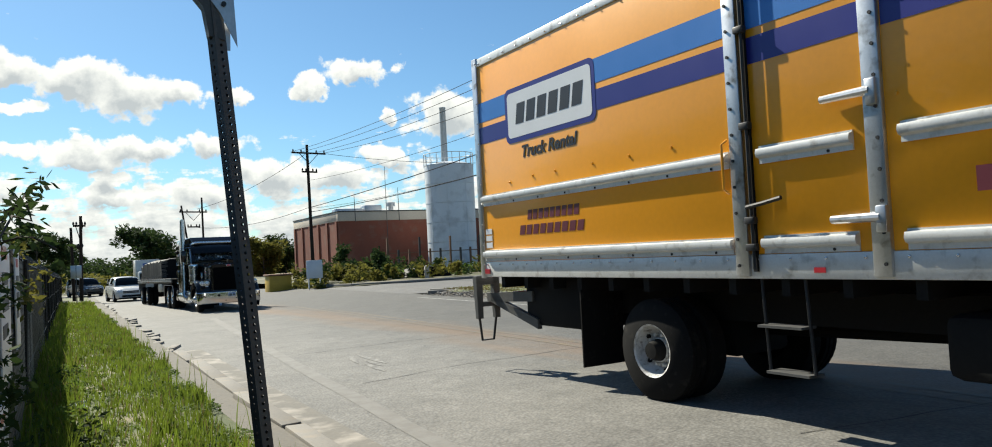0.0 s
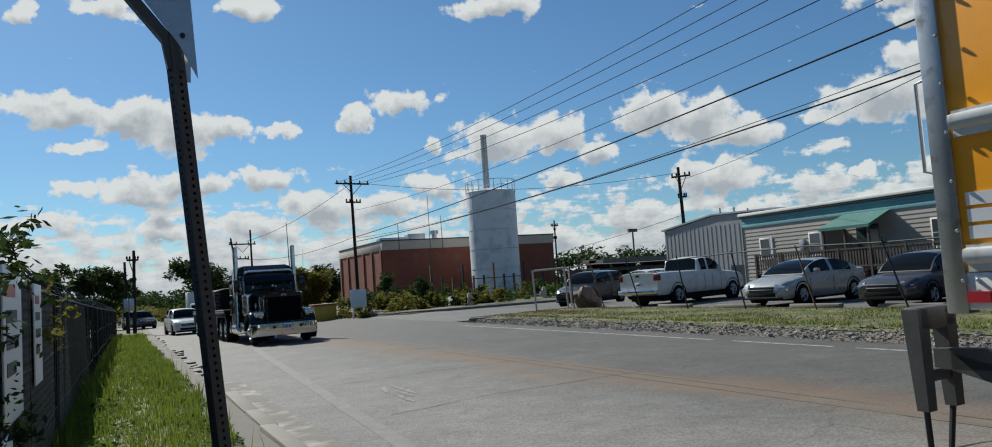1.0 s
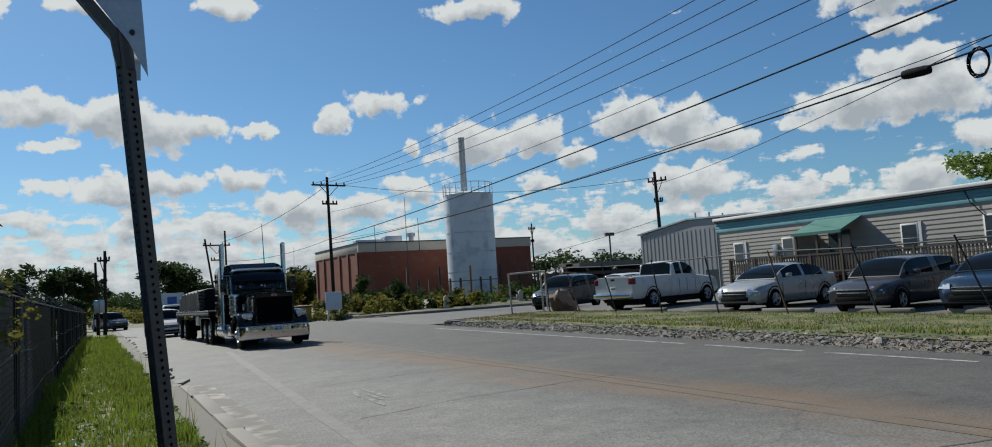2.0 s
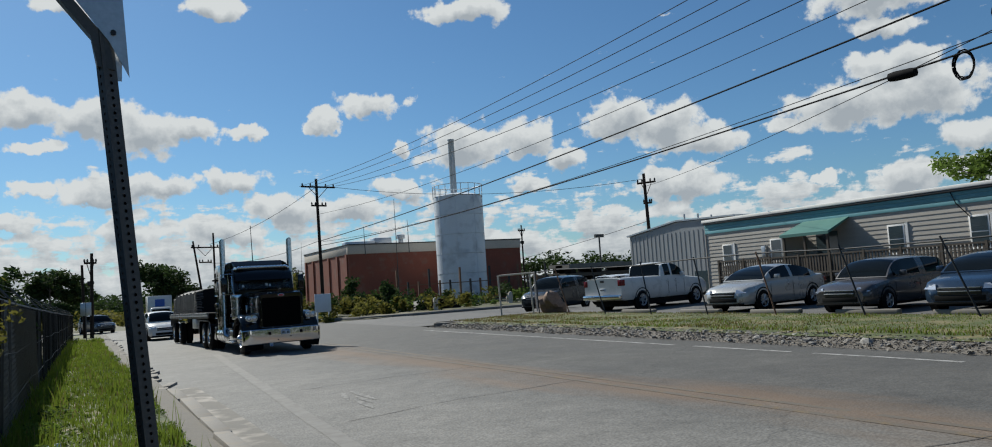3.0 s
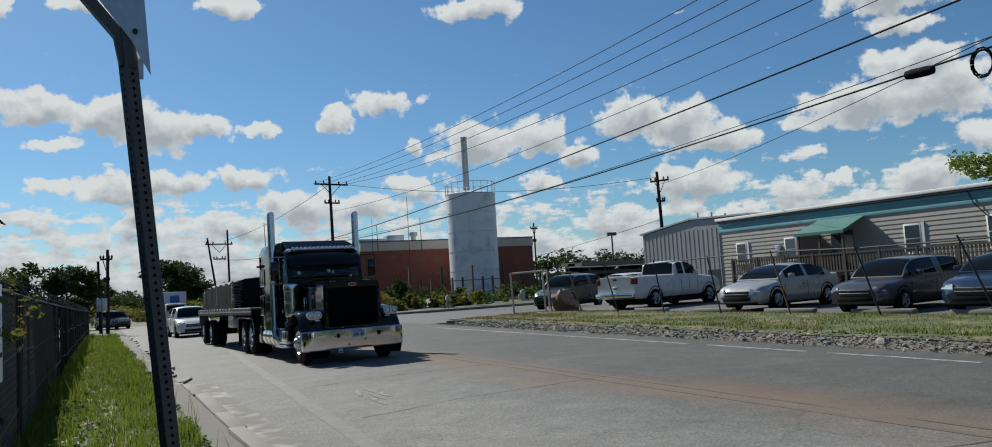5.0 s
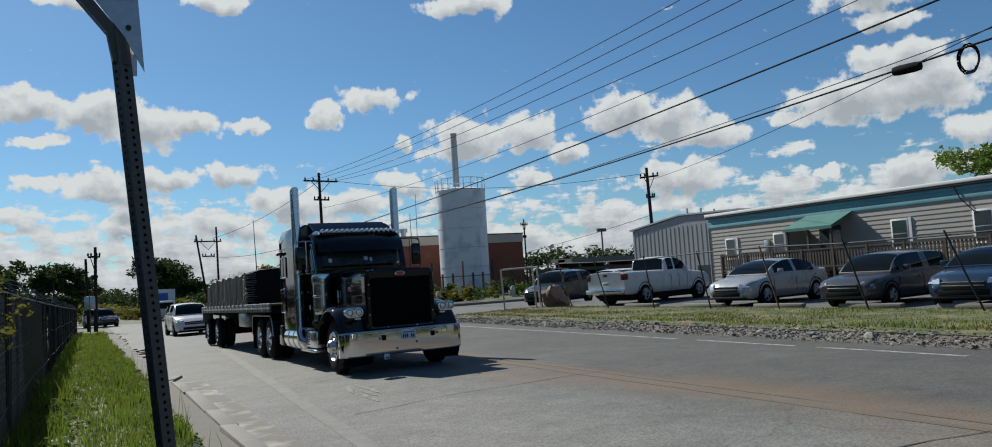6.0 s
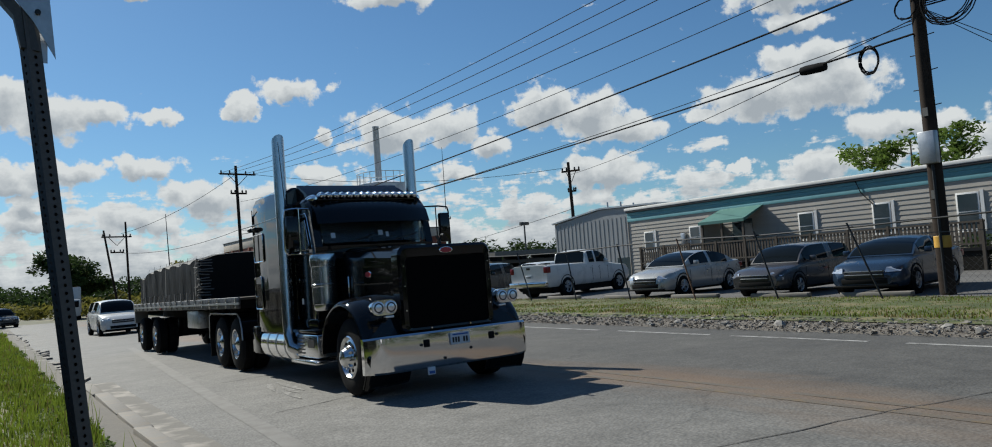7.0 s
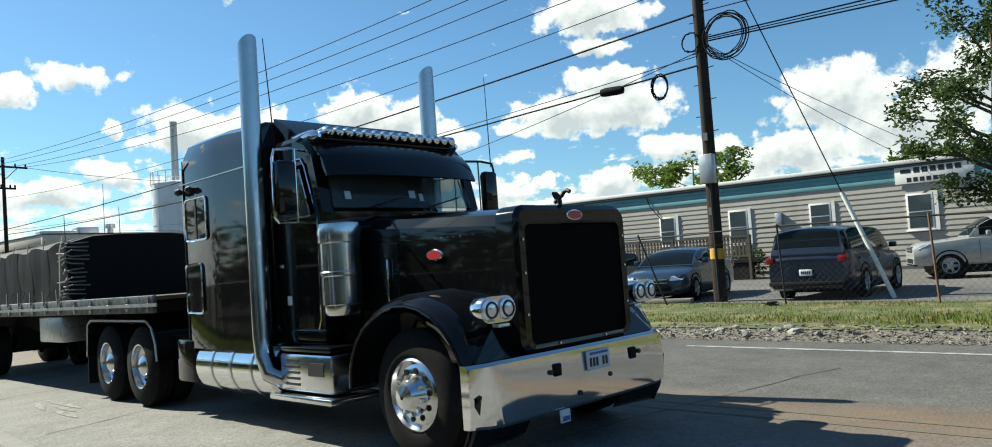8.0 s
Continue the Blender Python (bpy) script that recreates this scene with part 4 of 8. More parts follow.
        bm_box(bm, s * 1.03 - 0.012, s * 1.03 + 0.03, 2.08, 2.22, 1.62, 1.66, 0.01)
        part("door_handle", bm, M_CHROME, door)
        part("label", box_bm(*sorted((s * 1.031, s * 1.036)), 1.95, 2.03, 1.25, 1.34), M_PLATE, door)
    # drop visor
    bm = bmesh.new()
    rings = []
    for k in range(13):
        x = -0.97 + 1.94 * k / 12
        e = (abs(x) / 0.97) ** 3
        rings.append([(x, 1.62 + 0.05 * e, 2.88 - 0.05 * e), (x, 1.40 + 0.10 * e, 2.80 - 0.04 * e), (x, 1.25 + 0.13 * e, 2.66 - 0.03 * e), (x, 1.14 + 0.16 * e, 2.46), (x, 1.16 + 0.16 * e, 2.45), (x, 1.28 + 0.13 * e, 2.63 - 0.03 * e), (x, 1.62 + 0.05 * e, 2.82 - 0.05 * e)])
    bm_loft(bm, rings)
    part("visor", bm, M_BLACK, t, "deep black drop visor over the windscreen", 40)
    # roof row of chrome bullet lamps
    for i in range(15):
        x = -0.80 + 1.60 * i / 14
        bm = bmesh.new()
        bm_lathe(bm, [(1.44, 0.012), (1.46, 0.045), (1.52, 0.060), (1.64, 0.050), (1.80, 0.012)], "y", 12, (x, 0, 2.925))
        part("roof_lamp", bm, M_CHROME, t, "chrome bullet-shaped roof lamp")
    bm = bmesh.new()
    bm_box(bm, -0.86, 0.86, 1.56, 1.78, 2.85, 2.885, 0.015)
    part("lamp_rail", bm, M_BLACK, t)
    for s in (-1, 1):
        bm = bmesh.new()
        bm_lathe(bm, [(1.5, 0.02), (1.55, 0.05), (1.62, 0.075), (1.95, 0.07), (2.1, 0.03)], "y", 12, (s * 0.90, 0, 2.88))
        part("horn", bm, M_CHROME, t, "chrome roof horn")
    # sleeper
    bm = bmesh.new()
    rings = []
    for y, top, inset in ((2.36, 3.16, 0.03), (2.40, 3.19, 0.0), (3.2, 3.24, 0.0), (4.02, 3.24, 0.0), (4.14, 3.19, 0.03), (4.19, 3.08, 0.08)):
        hw = 1.17 - inset
        ring = [(-hw, y, 0.80), (-hw, y, 2.85), (-hw + 0.02, y, top - 0.22), (-hw + 0.08, y, top - 0.09), (-hw + 0.2, y, top - 0.02), (-0.3, y, top + 0.01)]
        ring += [(-p[0], p[1], p[2]) for p in ring[::-1]]
        rings.append(ring)
    bm_loft(bm, rings)
    sl = part("sleeper", bm, M_BLACK, t, "tall black sleeper box with chrome-framed hatches", 30)
    bm = bmesh.new()
    bm_loft(bm, [[(-0.9, 2.35, 2.9), (0.9, 2.35, 2.9), (0.9, 2.35, 3.2), (-0.9, 2.35, 3.2)], [(-0.85, 1.9, 2.9), (0.85, 1.9, 2.9), (0.85, 2.1, 3.05), (-0.85, 2.1, 3.05)]])
    part("roof_fairing", bm, M_BLACK, t)
    for s in (-1, 1):
        for (y0, y1, z0, z1), glass_in in (((3.44, 3.98, 2.03, 2.51), True), ((3.62, 4.02, 1.20, 1.76), False)):
            pts = rounded(y0, y1, z0, z1, 0.045, 3)
            bm = bmesh.new()
            bm_prism(bm, pts, "x", s * 1.168, s * 1.178)
            hatch = part("side_window" if glass_in else "locker_door", bm, M_DARKGLASS if glass_in else M_BLACK, sl)
            bm = bmesh.new()
            frame_loop(bm, pts, "x", s * 1.18, 0.013)
            part("frame", bm, M_CHROME, hatch)
            if glass_in:
                part("slider_bar", box_bm(*sorted((s * 1.175, s * 1.186)), 3.69, 3.72, z0, z1), M_BLACKMETAL, hatch)
            else:
                part("latch", box_bm(*sorted((s * 1.175, s * 1.20)), 3.92, 3.97, 1.40, 1.43, 0.005), M_CHROME, hatch)
        for y in (3.80, 4.08):
            bm = bmesh.new()
            bm_lathe(bm, [(s * 1.165, 0.03), (s * 1.21, 0.045), (s * 1.25, 0.02)], "x", 10, (0, y, 2.62))
            part("marker_lamp", bm, M_BLACKMETAL, sl)
        bm = bmesh.new()
        bm_box(bm, s * 1.172 - 0.006, s * 1.172 + 0.006, 2.42, 4.12, 2.70, 2.712)
        part("seam", bm, M_DULL_ALU, sl)
        bm = bmesh.new()
        bm_box(bm, s * 1.172 - 0.005, s * 1.172 + 0.005, 4.02, 4.03, 0.84, 2.98)
        part("seam", bm, M_BLACK_MATT, sl)
    # exhaust stacks
    for s in (-1, 1):
        x = s * 1.19
        bm = bmesh.new()
        pts = [(s * 0.95, 1.95, 0.52), (s * 1.10, 2.05, 0.53), (x, 2.16, 0.60), (x, 2.26, 0.76), (x, 2.29, 0.95), (x, 2.29, 3.84)]
        bm_path(bm, pts, 0.098, 18)
        n0 = len(bm.verts)
        bm.verts.ensure_lookup_table()
        for v in bm.verts[n0 - 18:]:
            v.co.z += 0.09 + (v.co.y - 2.29) * -0.9
        part("exhaust_pipe", bm, M_STACK, t, "tall chrome exhaust stack cut at a slant", 50)
        # air cleaner
        bm = bmesh.new()
        bm_lathe(bm, [(1.14, 0.03), (1.15, 0.15), (1.18, 0.17), (1.24, 0.17), (1.25, 0.185), (1.50, 0.185), (1.51, 0.195), (1.54, 0.195), (1.55, 0.185), (1.80, 0.185), (1.81, 0.20), (1.86, 0.20), (1.90, 0.205), (1.98, 0.19), (2.0, 0.1), (2.0, 0.01)], "z", 24, (s * 1.0, 1.12, 0))
        part("air_cleaner", bm, M_ALU, t, "ribbed chrome air cleaner canister")
        # mirrors
        bm = bmesh.new()
        bm_box(bm, s * 1.33 - 0.10, s * 1.33 + 0.10, 1.40, 1.50, 2.10, 2.60, 0.035)
        mirror = part("mirror", bm, M_BLACK, t, "black door mirror on a tubular arm")
        bm = bmesh.new()
        bm_path(bm, [(s * 1.0, 1.55, 2.72), (s * 1.25, 1.48, 2.72), (s * 1.42, 1.47, 2.70), (s * 1.44, 1.47, 2.62), (s * 1.44, 1.47, 2.08), (s * 1.40, 1.47, 2.03), (s * 1.02, 1.52, 2.03)], 0.014, 8)
        bm_path(bm, [(s * 1.20, 1.48, 2.72), (s * 1.20, 1.48, 2.03)], 0.010, 6)
        part("mirror_arm", bm, M_BLACKMETAL if s > 0 else M_CHROME, mirror)
        part("mirror_glass", box_bm(s * 1.33 - 0.085, s * 1.33 + 0.085, 1.498, 1.506, 2.14, 2.56), M_CHROME, mirror)
        # aerial
        bm = bmesh.new()
        bm_tube(bm, (s * 1.40, 1.47, 2.66), (s * 1.44, 1.52, 3.75), 0.007, 0.004, 6)
        part("aerial", bm, M_WIRE, t)
        # fuel tank and steps
        bm = bmesh.new()
        bm_lathe(bm, [(2.18, 0.02), (2.18, 0.28), (2.22, 0.315), (3.86, 0.315), (3.90, 0.28), (3.90, 0.02)], "y", 28, (s * 0.88, 0, 0.60))
        tank = part("fuel_tank", bm, M_CHROME, t, "polished round fuel tank")
        for y in (2.55, 3.0, 3.45):
            bm = bmesh.new()
            bm_lathe(bm, [(y, 0.317), (y, 0.327), (y + 0.05, 0.327), (y + 0.05, 0.317)], "y", 28, (s * 0.88, 0, 0.60))
            part("tank_strap", bm, M_ALU, tank)
        bm = bmesh.new()
        bm_box(bm, s * 0.88 - 0.30, s * 0.88 + 0.30, 3.95, 4.40, 0.40, 0.90, 0.03)
        part("tool_box", bm, M_BLACK, t)
        bm = bmesh.new()
        bm_box(bm, s * 0.90 - 0.27, s * 0.90 + 0.27, 1.12, 2.02, 0.44, 0.80, 0.03)
        box = part("battery_box", bm, M_ALU, t, "polished battery box with faint lettering")
        if s < 0:
            for i in range(5):
                part("print", box_bm(-1.176, -1.169, 1.66, 1.92 - 0.03 * (i % 3), 0.50 + i * 0.055, 0.525 + i * 0.055), M_INK, box)
            part("print", box_bm(-1.176, -1.169, 1.24, 1.50, 0.60, 0.72), M_INK, box)
        part("step", box_bm(*sorted((s * 0.66, s * 1.24)), 1.05, 2.12, 0.36, 0.415, 0.012), M_ALU, t, "aluminium step plate")
        part("step", box_bm(*sorted((s * 0.66, s * 1.20)), 1.08, 2.08, 0.82, 0.87, 0.012), M_BLACK, t)
        part("cab_skirt", box_bm(*sorted((s * 0.9, s * 1.05)), 1.36, 2.36, 0.87, 1.02, 0.02), M_BLACK, t)
        part("lamp_strip", box_bm(*sorted((s * 1.0, s * 1.165)), 2.40, 4.15, 0.80, 0.83), M_DULL_ALU, t)
        # drive-axle fender
        bm = bmesh.new()
        prof = [(4.92, 0.62), (4.95, 0.84), (5.05, 1.03), (5.22, 1.12), (7.30, 1.13), (7.44, 1.06), (7.50, 0.60)]
        inner = [(y, z - 0.03) if 5.04 < y < 7.4 else (y + (0.03 if y < 5.5 else -0.03), z) for y, z in prof]
        rings = [[(s * 0.62, y, z) for y, z in prof + inner[::-1]], [(s * 1.22, y, z) for y, z in prof + inner[::-1]]]
        bm_loft(bm, rings)
        fn = part("rear_fender", bm, M_BLACK, t, "black flat-topped wing over the drive axles")
        bm = bmesh.new()
        bm_path(bm, [(s * 1.22, y, z) for y, z in prof], 0.014, 6)
        part("trim", bm, M_DULL_ALU, fn)
        part("mud_flap", box_bm(*sorted((s * 0.64, s * 1.2)), 7.52, 7.54, 0.2, 0.95), M_TYRE, t)
        spin.append((wheel(t, s * 1.15, 0.0, 0.52, s, "steer"), 0.52))
        for y in (5.65, 6.85):
            spin.append((wheel(t, s * 1.17, y, 0.52, s, "dual"), 0.52))
    part("rear_panel", box_bm(-0.5, 0.5, 4.2, 4.26, 0.98, 1.9, 0.02), M_BLACK_MATT, t)
    return t, spin


# ---------------------------------------------------------------- flatbed trailer and its tarped load (same origin as the tractor)
def build_trailer():
    t = thing("flatbed_trailer", "long flatbed trailer with aluminium side rails", "trailer")
    spin = []
    bm = bmesh.new()
    bm_box(bm, -1.24, 1.24, 4.9, 16.5, 1.38, 1.43, 0.01)
    part("deck", bm, M_DECK, t, "weathered timber trailer deck")
    for s in (-1, 1):
        rail = part("side_rail", box_bm(*sorted((s * 1.24, s * 1.30)), 4.9, 16.5, 1.22, 1.44, 0.012), M_SIDERAIL, t, "dull grey side rail")
        pk = mesh_of("stake_pocket", box_bm(-0.012, 0.012, -0.04, 0.04, 1.24, 1.42), M_ALU)
        for i in range(18):
            share("stake_pocket", pk, rail, pose(s * 1.312, 5.0 + i * 0.65, 0))
        bm = bmesh.new()
        bm_box(bm, s * 1.33 - 0.008, s * 1.33 + 0.008, 4.7, 16.2, 1.30, 1.34)
        part("rub_rail", bm, M_DULL_ALU, rail)
        bm = bmesh.new()
        prof = [(4.9, 1.22), (16.2, 1.22), (16.2, 0.98), (12.8, 0.95), (11.8, 0.82), (8.3, 0.82), (7.4, 1.04), (4.9, 1.08)]
        bm_prism(bm, prof, "x", s * 0.45 - 0.05, s * 0.45 + 0.05)
        part("main_beam", bm, M_BLACK_MATT, t)
        part("tool_box", box_bm(*sorted((s * 0.7, s * 1.18)), 8.6, 9.7, 0.78, 1.2, 0.03), M_DULL_ALU if s < 0 else M_BLACK_MATT, t)
        part("landing_leg", box_bm(*sorted((s * 0.62, s * 0.76)), 7.95, 8.1, 0.3, 1.22, 0.01), M_BLACK_MATT, t)
        part("mud_flap", box_bm(*sorted((s * 0.62, s * 1.2)), 16.54, 16.56, 0.25, 0.95), M_TYRE, t)
        part("side_light", box_bm(*sorted((s * 1.32, s * 1.35)), 12.0, 12.1, 1.25, 1.29), M_RED, t)
        for y in (13.8, 15.93):
            spin.append((wheel(t, s * 1.20, y, 0.50, s, "dual"), 0.50))
        part("rear_panel", box_bm(*sorted((s * 0.9, s * 1.27)), 16.45, 16.53, 0.85, 1.36), M_STRAP, t)
        bm = bmesh.new()
        for i in range(11):                     # hooks and cords along the rail
            y = 8.3 + i * 0.66
            for o in (-0.2, 0.2):
                bm_tube(bm, (s * 1.27, y + o, 1.62), (s * 1.325, y, 1.38), 0.010, n=5)
        tagged(part("tie_cord", bm, M_STRAP, t, "pale cords hooked to the rail"), kind="stuff")
    for y in (13.8, 15.93):
        bm = bmesh.new()
        bm_tube(bm, (-1.0, y, 0.5), (1.0, y, 0.5), 0.08, n=10)
        bm_box(bm, -0.5, 0.5, y - 0.35, y + 0.35, 0.52, 0.95, 0.02)
        part("axle", bm, M_BLACK_MATT, t)
    cm = mesh_of("crossmember", box_bm(-1.22, 1.22, -0.04, 0.04, 1.22, 1.38), M_BLACK_MATT)
    for i in range(14):
        share("crossmember", cm, t, pose(0, 5.04 + i * 0.82, 0))
    ld = thing("tarped_load", "black tarpaulin lashed over a long low load", "cargo")
    bm = bmesh.new()
    rings = []
    for i in range(45):
        y = 8.15 + 7.5 * i / 44
        e = min(1.0, i / 1.5, (44 - i) / 1.5)
        top = 2.46 + 0.035 * math.sin(i * 0.9) + 0.03 * noise.noise((y, 0, 1)) - 0.22 * max(0, i - 34) / 10
        hw = 1.20
        ring = []
        for k in range(15):
            f = k / 14
            if f < 0.3:
                x, z = -hw, 1.44 + (top - 0.10 - 1.44) * f / 0.3
            elif f > 0.7:
                x, z = hw, 1.44 + (top - 0.10 - 1.44) * (1 - f) / 0.3
            else:
                g = (f - 0.3) / 0.4
                x, z = -hw + 0.06 + (2 * hw - 0.12) * g, top - 0.06 + 0.06 * math.sin(math.pi * g)
            d = 0.045 * noise.noise((x * 1.5, y * 2.2, z * 3))
            ring.append((x + d * (1 if x > 0 else -1), y + (0 if e > 0.99 else 0.03 * (1 - e)), z + d * 0.5))
        rings.append(ring)
    bm_loft(bm, rings)
    part("tarpaulin", bm, M_TARP, ld, "creased black tarpaulin", 50)
    for i in range(9):
        y = 8.35 + i * 0.82
        bm = bmesh.new()
        zt = 2.50 - 0.22 * max(0, (y - 13.8) / 1.7)
        bm_loft(bm, [[(x, y, z), (x, y + 0.05, z)] for x, z in ((-1.26, 1.45), (-1.245, 2.2), (-1.20, zt - 0.06), (-0.5, zt + 0.02), (0.5, zt + 0.02), (1.20, zt - 0.06), (1.245, 2.2), (1.26, 1.45))], close=False, caps=False)
        part("strap", bm, M_TARP if i % 4 else M_STRAP, ld)
    bm = bmesh.new()
    rng = random.Random(2)
    for i in range(14):                          # bunched cords at the front corner
        z = 1.46 + i * 0.066
        bm_path(bm, [(-1.22, 8.1 + rng.uniform(0, .5), z), (-1.27, 8.05, z + rng.uniform(-.05, .05)), (-1.20, 7.97, z + rng.uniform(-.04, .04)), (-1.05 + rng.uniform(0, .1), 7.95, z)], 0.012, 5)
    tagged(part("lashing", bm, M_STRAP, ld, "pale lashing cord bunched at the corner"), kind="stuff")
    return t, ld, spin


# ---------------------------------------------------------------- yellow rental box truck (tail at the origin, nose towards -y)
def build_box_truck():
    t = thing("box_truck", "yellow rental box truck with blue stripes", "truck")
    spin = []
    L0 = -7.9
    X = -1.22
    bm = box_bm(-1.2145, 1.2145, L0, -0.06, 1.42, 4.12, 0.03)
    box = part("cargo_box", bm, M_YELLOW, t, "yellow painted cargo box")
    part("roof", box_bm(-1.215, 1.215, L0, 0.0, 4.12, 4.17, 0.01), M_DULL_ALU, t)
    for s in (-1, 1):
        part("bottom_rail", box_bm(*sorted((s * 1.17, s * 1.225)), L0, 0, 1.24, 1.44, 0.008), M_RAIL, t, "riveted aluminium floor rail")
        part("top_rail", box_bm(*sorted((s * 1.17, s * 1.225)), L0, 0, 4.06, 4.16, 0.008), M_RAIL, t)
        part("rear_post", box_bm(*sorted((s * 1.13, s * 1.235)), -0.10, 0.02, 1.22, 4.18, 0.008), M_DULL_ALU, t, "grey steel rear corner post")
        rv = bmesh.new()
        bm_lathe(rv, [(-0.012, 0.004), (-0.009, 0.010), (0.0, 0.013)], "x", 6)
        rivet = mesh_of("rivet", rv, M_ALU)
        for i in range(24):
            share("rivet", rivet, box, pose(s * 1.226, -0.16 - i * 0.32, 1.40, 0, 0, 180 if s > 0 else 0))
            share("rivet", rivet, box, pose(s * 1.226, -0.16 - i * 0.32, 4.09, 0, 0, 180 if s > 0 else 0))
        for i in range(11):
            share("rivet", rivet, box, pose(s * 1.238, -0.09, 1.4 + i * 0.27, 0, 0, 180 if s > 0 else 0))

    bb = bmesh.new()
    bm_tube(bb, (0, 0, 0), (0.012, 0, 0), 0.012, n=6)
    RAIL_BOLT = mesh_of("bolt", bb, M_BLACKMETAL)

    def rub(y0, y1, z):
        bm = bmesh.new()
        prof = [(X + 0.02, z - 0.085), (X - 0.012, z - 0.085), (X - 0.012, z - 0.045), (X - 0.05, z - 0.03), (X - 0.06, z), (X - 0.05, z + 0.035), (X - 0.012, z + 0.045), (X - 0.012, z + 0.06), (X + 0.02, z + 0.06)]
        bm_prism(bm, prof, "y", y0, y1)
        part("rub_rail", bm, M_RAIL, box, "bright aluminium rub rail")
        for i in range(int((y1 - y0) / 0.55)):
            share("bolt", RAIL_BOLT, box, pose(X - 0.02, y0 + 0.2 + i * 0.55, z - 0.066))
    for z in (2.26, 1.53):
        rub(-4.40, -0.12, z)
        rub(-5.56, -4.72, z)
        rub(-7.86, -5.92, z)
    # stripes and lettering panels, on the near side
    for name, m, z0, z1 in (("stripe", M_LIGHTBLUE, 3.30, 3.56), ("stripe", M_DARKBLUE, 3.01, 3.23)):
        for y0, y1 in ((-0.80, -0.10), (-4.42, -2.60), (-5.66, -4.60), (L0, -5.82)):
            part(name, box_bm(X + 0.0025, X + 0.022, y0, y1, z0, z1), m, box)
    bm = bmesh.new()
    bm_prism(bm, rounded(-2.62, -0.78, 2.91, 3.59, 0.09), "x", X, X + 0.01)
    panel = part("sign_panel", bm, M_DARKBLUE, box, "white panel with a blue border")
    bm = bmesh.new()
    bm_prism(bm, rounded(-2.56, -0.84, 2.97, 3.53, 0.06), "x", X - 0.0025, X + 0.002)
    part("sign_face", bm, M_SIGNWHITE, panel)
    for i in range(6):                           # plain slanted bars in place of a brand name
        y = -1.02 - i * 0.235
        bm = bmesh.new()
        bm_prism(bm, [(y, 3.13), (y - 0.18, 3.13), (y - 0.23, 3.38), (y - 0.05, 3.38)], "x", X - 0.005, X - 0.002)
        part("brand_bar", bm, M_INK, panel)
    side = Matrix(((0, 0, -1, X + 0.002), (-1, 0, 0, 0), (0, 1, 0, 0), (0, 0, 0, 1)))
    text_part("Truck Rental", 0.20, M_INK, box, Matrix.Translation((0, -1.10, 2.71)) @ side, "black slanted lettering", 0.25, 1.14)
    for y0, y1, z in ((-1.17, -2.24, 1.94), (-0.98, -2.32, 1.76)):
        n = 9
        for i in range(n):
            a = y0 + (y1 - y0) * i / n
            bm = bmesh.new()
            w = (y1 - y0) / n
            bm_prism(bm, [(a, z), (a + w * 0.75, z), (a + w * 0.95, z + 0.115), (a + w * 0.2, z + 0.115)], "x", X + 0.0015, X + 0.006)
            part("print", bm, M_MAROON, box)
    for i in range(4):
        part("print", box_bm(X + 0.0015, X + 0.006, -6.55 - i * 0.2, -6.38 - i * 0.2, 1.80, 1.96), M_MAROON, box)
    for y, z in ((-0.8, 2.43), (-1.33, 2.46), (-1.8, 2.46), (-2.5, 2.46), (-3.1, 2.46), (-3.7, 2.46), (-5.9, 2.52), (-6.6, 2.52)):
        bm = bmesh.new()
        bm_tube(bm, (X + 0.01, y, z), (X - 0.008, y, z), 0.016, 0.012, 8)
        part("stud", bm, M_YELLOW, box)
    # side door with posts, hinges and latch
    for y in (-4.50, -5.74):
        post = part("door_post", box_bm(X - 0.035, X + 0.02, y - 0.07, y + 0.07, 1.26, 4.12, 0.008), M_DULL_ALU, t, "bolted aluminium door post")
        bt = bmesh.new()
        bm_tube(bt, (-0.012, 0, 0), (0, 0, 0), 0.014, n=6)
        bolt = mesh_of("bolt", bt, M_BLACKMETAL)
        for i in range(13):
            share("bolt", bolt, post, pose(X - 0.034, y + (0.03 if y > -5 else -0.03), 1.35 + i * 0.22))
    part("door_seam", box_bm(X - 0.03, X, -4.65, -4.61, 1.3, 4.1), M_BLACK_MATT, t)
    for y0, y1, z in ((-5.74, -5.35, 2.57), (-5.76, -5.38, 1.68)):
        bm = bmesh.new()
        bm_tube(bm, (X - 0.045, y0, z), (X - 0.05, y1, z), 0.035, 0.03, 10)
        bm_box(bm, X - 0.07, X - 0.02, y0 - 0.05, y0 + 0.03, z - 0.11, z + 0.08, 0.01)
        part("door_hinge", bm, M_DULL_ALU, t, "steel strap hinge")
    bm = bmesh.new()
    bm_tube(bm, (X - 0.05, -4.64, 1.32), (X - 0.05, -4.64, 3.9), 0.014, n=8)
    for z in (1.5, 1.72, 2.5, 3.3):
        bm_box(bm, X - 0.08, X - 0.02, -4.68, -4.58, z - 0.03, z + 0.03, 0.01)
    bm_path(bm, [(X - 0.08, -4.62, 1.83), (X - 0.10, -4.80, 1.85), (X - 0.10, -4.98, 1.88)], 0.018, 8)
    part("door_latch", bm, M_BLACKMETAL, t, "dark lock bar and handle")
    bm = bmesh.new()
    bm_path(bm, [(X - 0.02, -4.40, 2.42), (X - 0.07, -4.38, 2.38), (X - 0.07, -4.38, 2.0), (X - 0.02, -4.40, 1.96)], 0.012, 8)
    part("grab_handle", bm, M_YELLOW, t)
    for i in range(3):
        part("label", box_bm(X - 0.002, X + 0.003, -0.30, -0.14, 1.62 + i * 0.09, 1.69 + i * 0.09), M_SIGNWHITE, box)
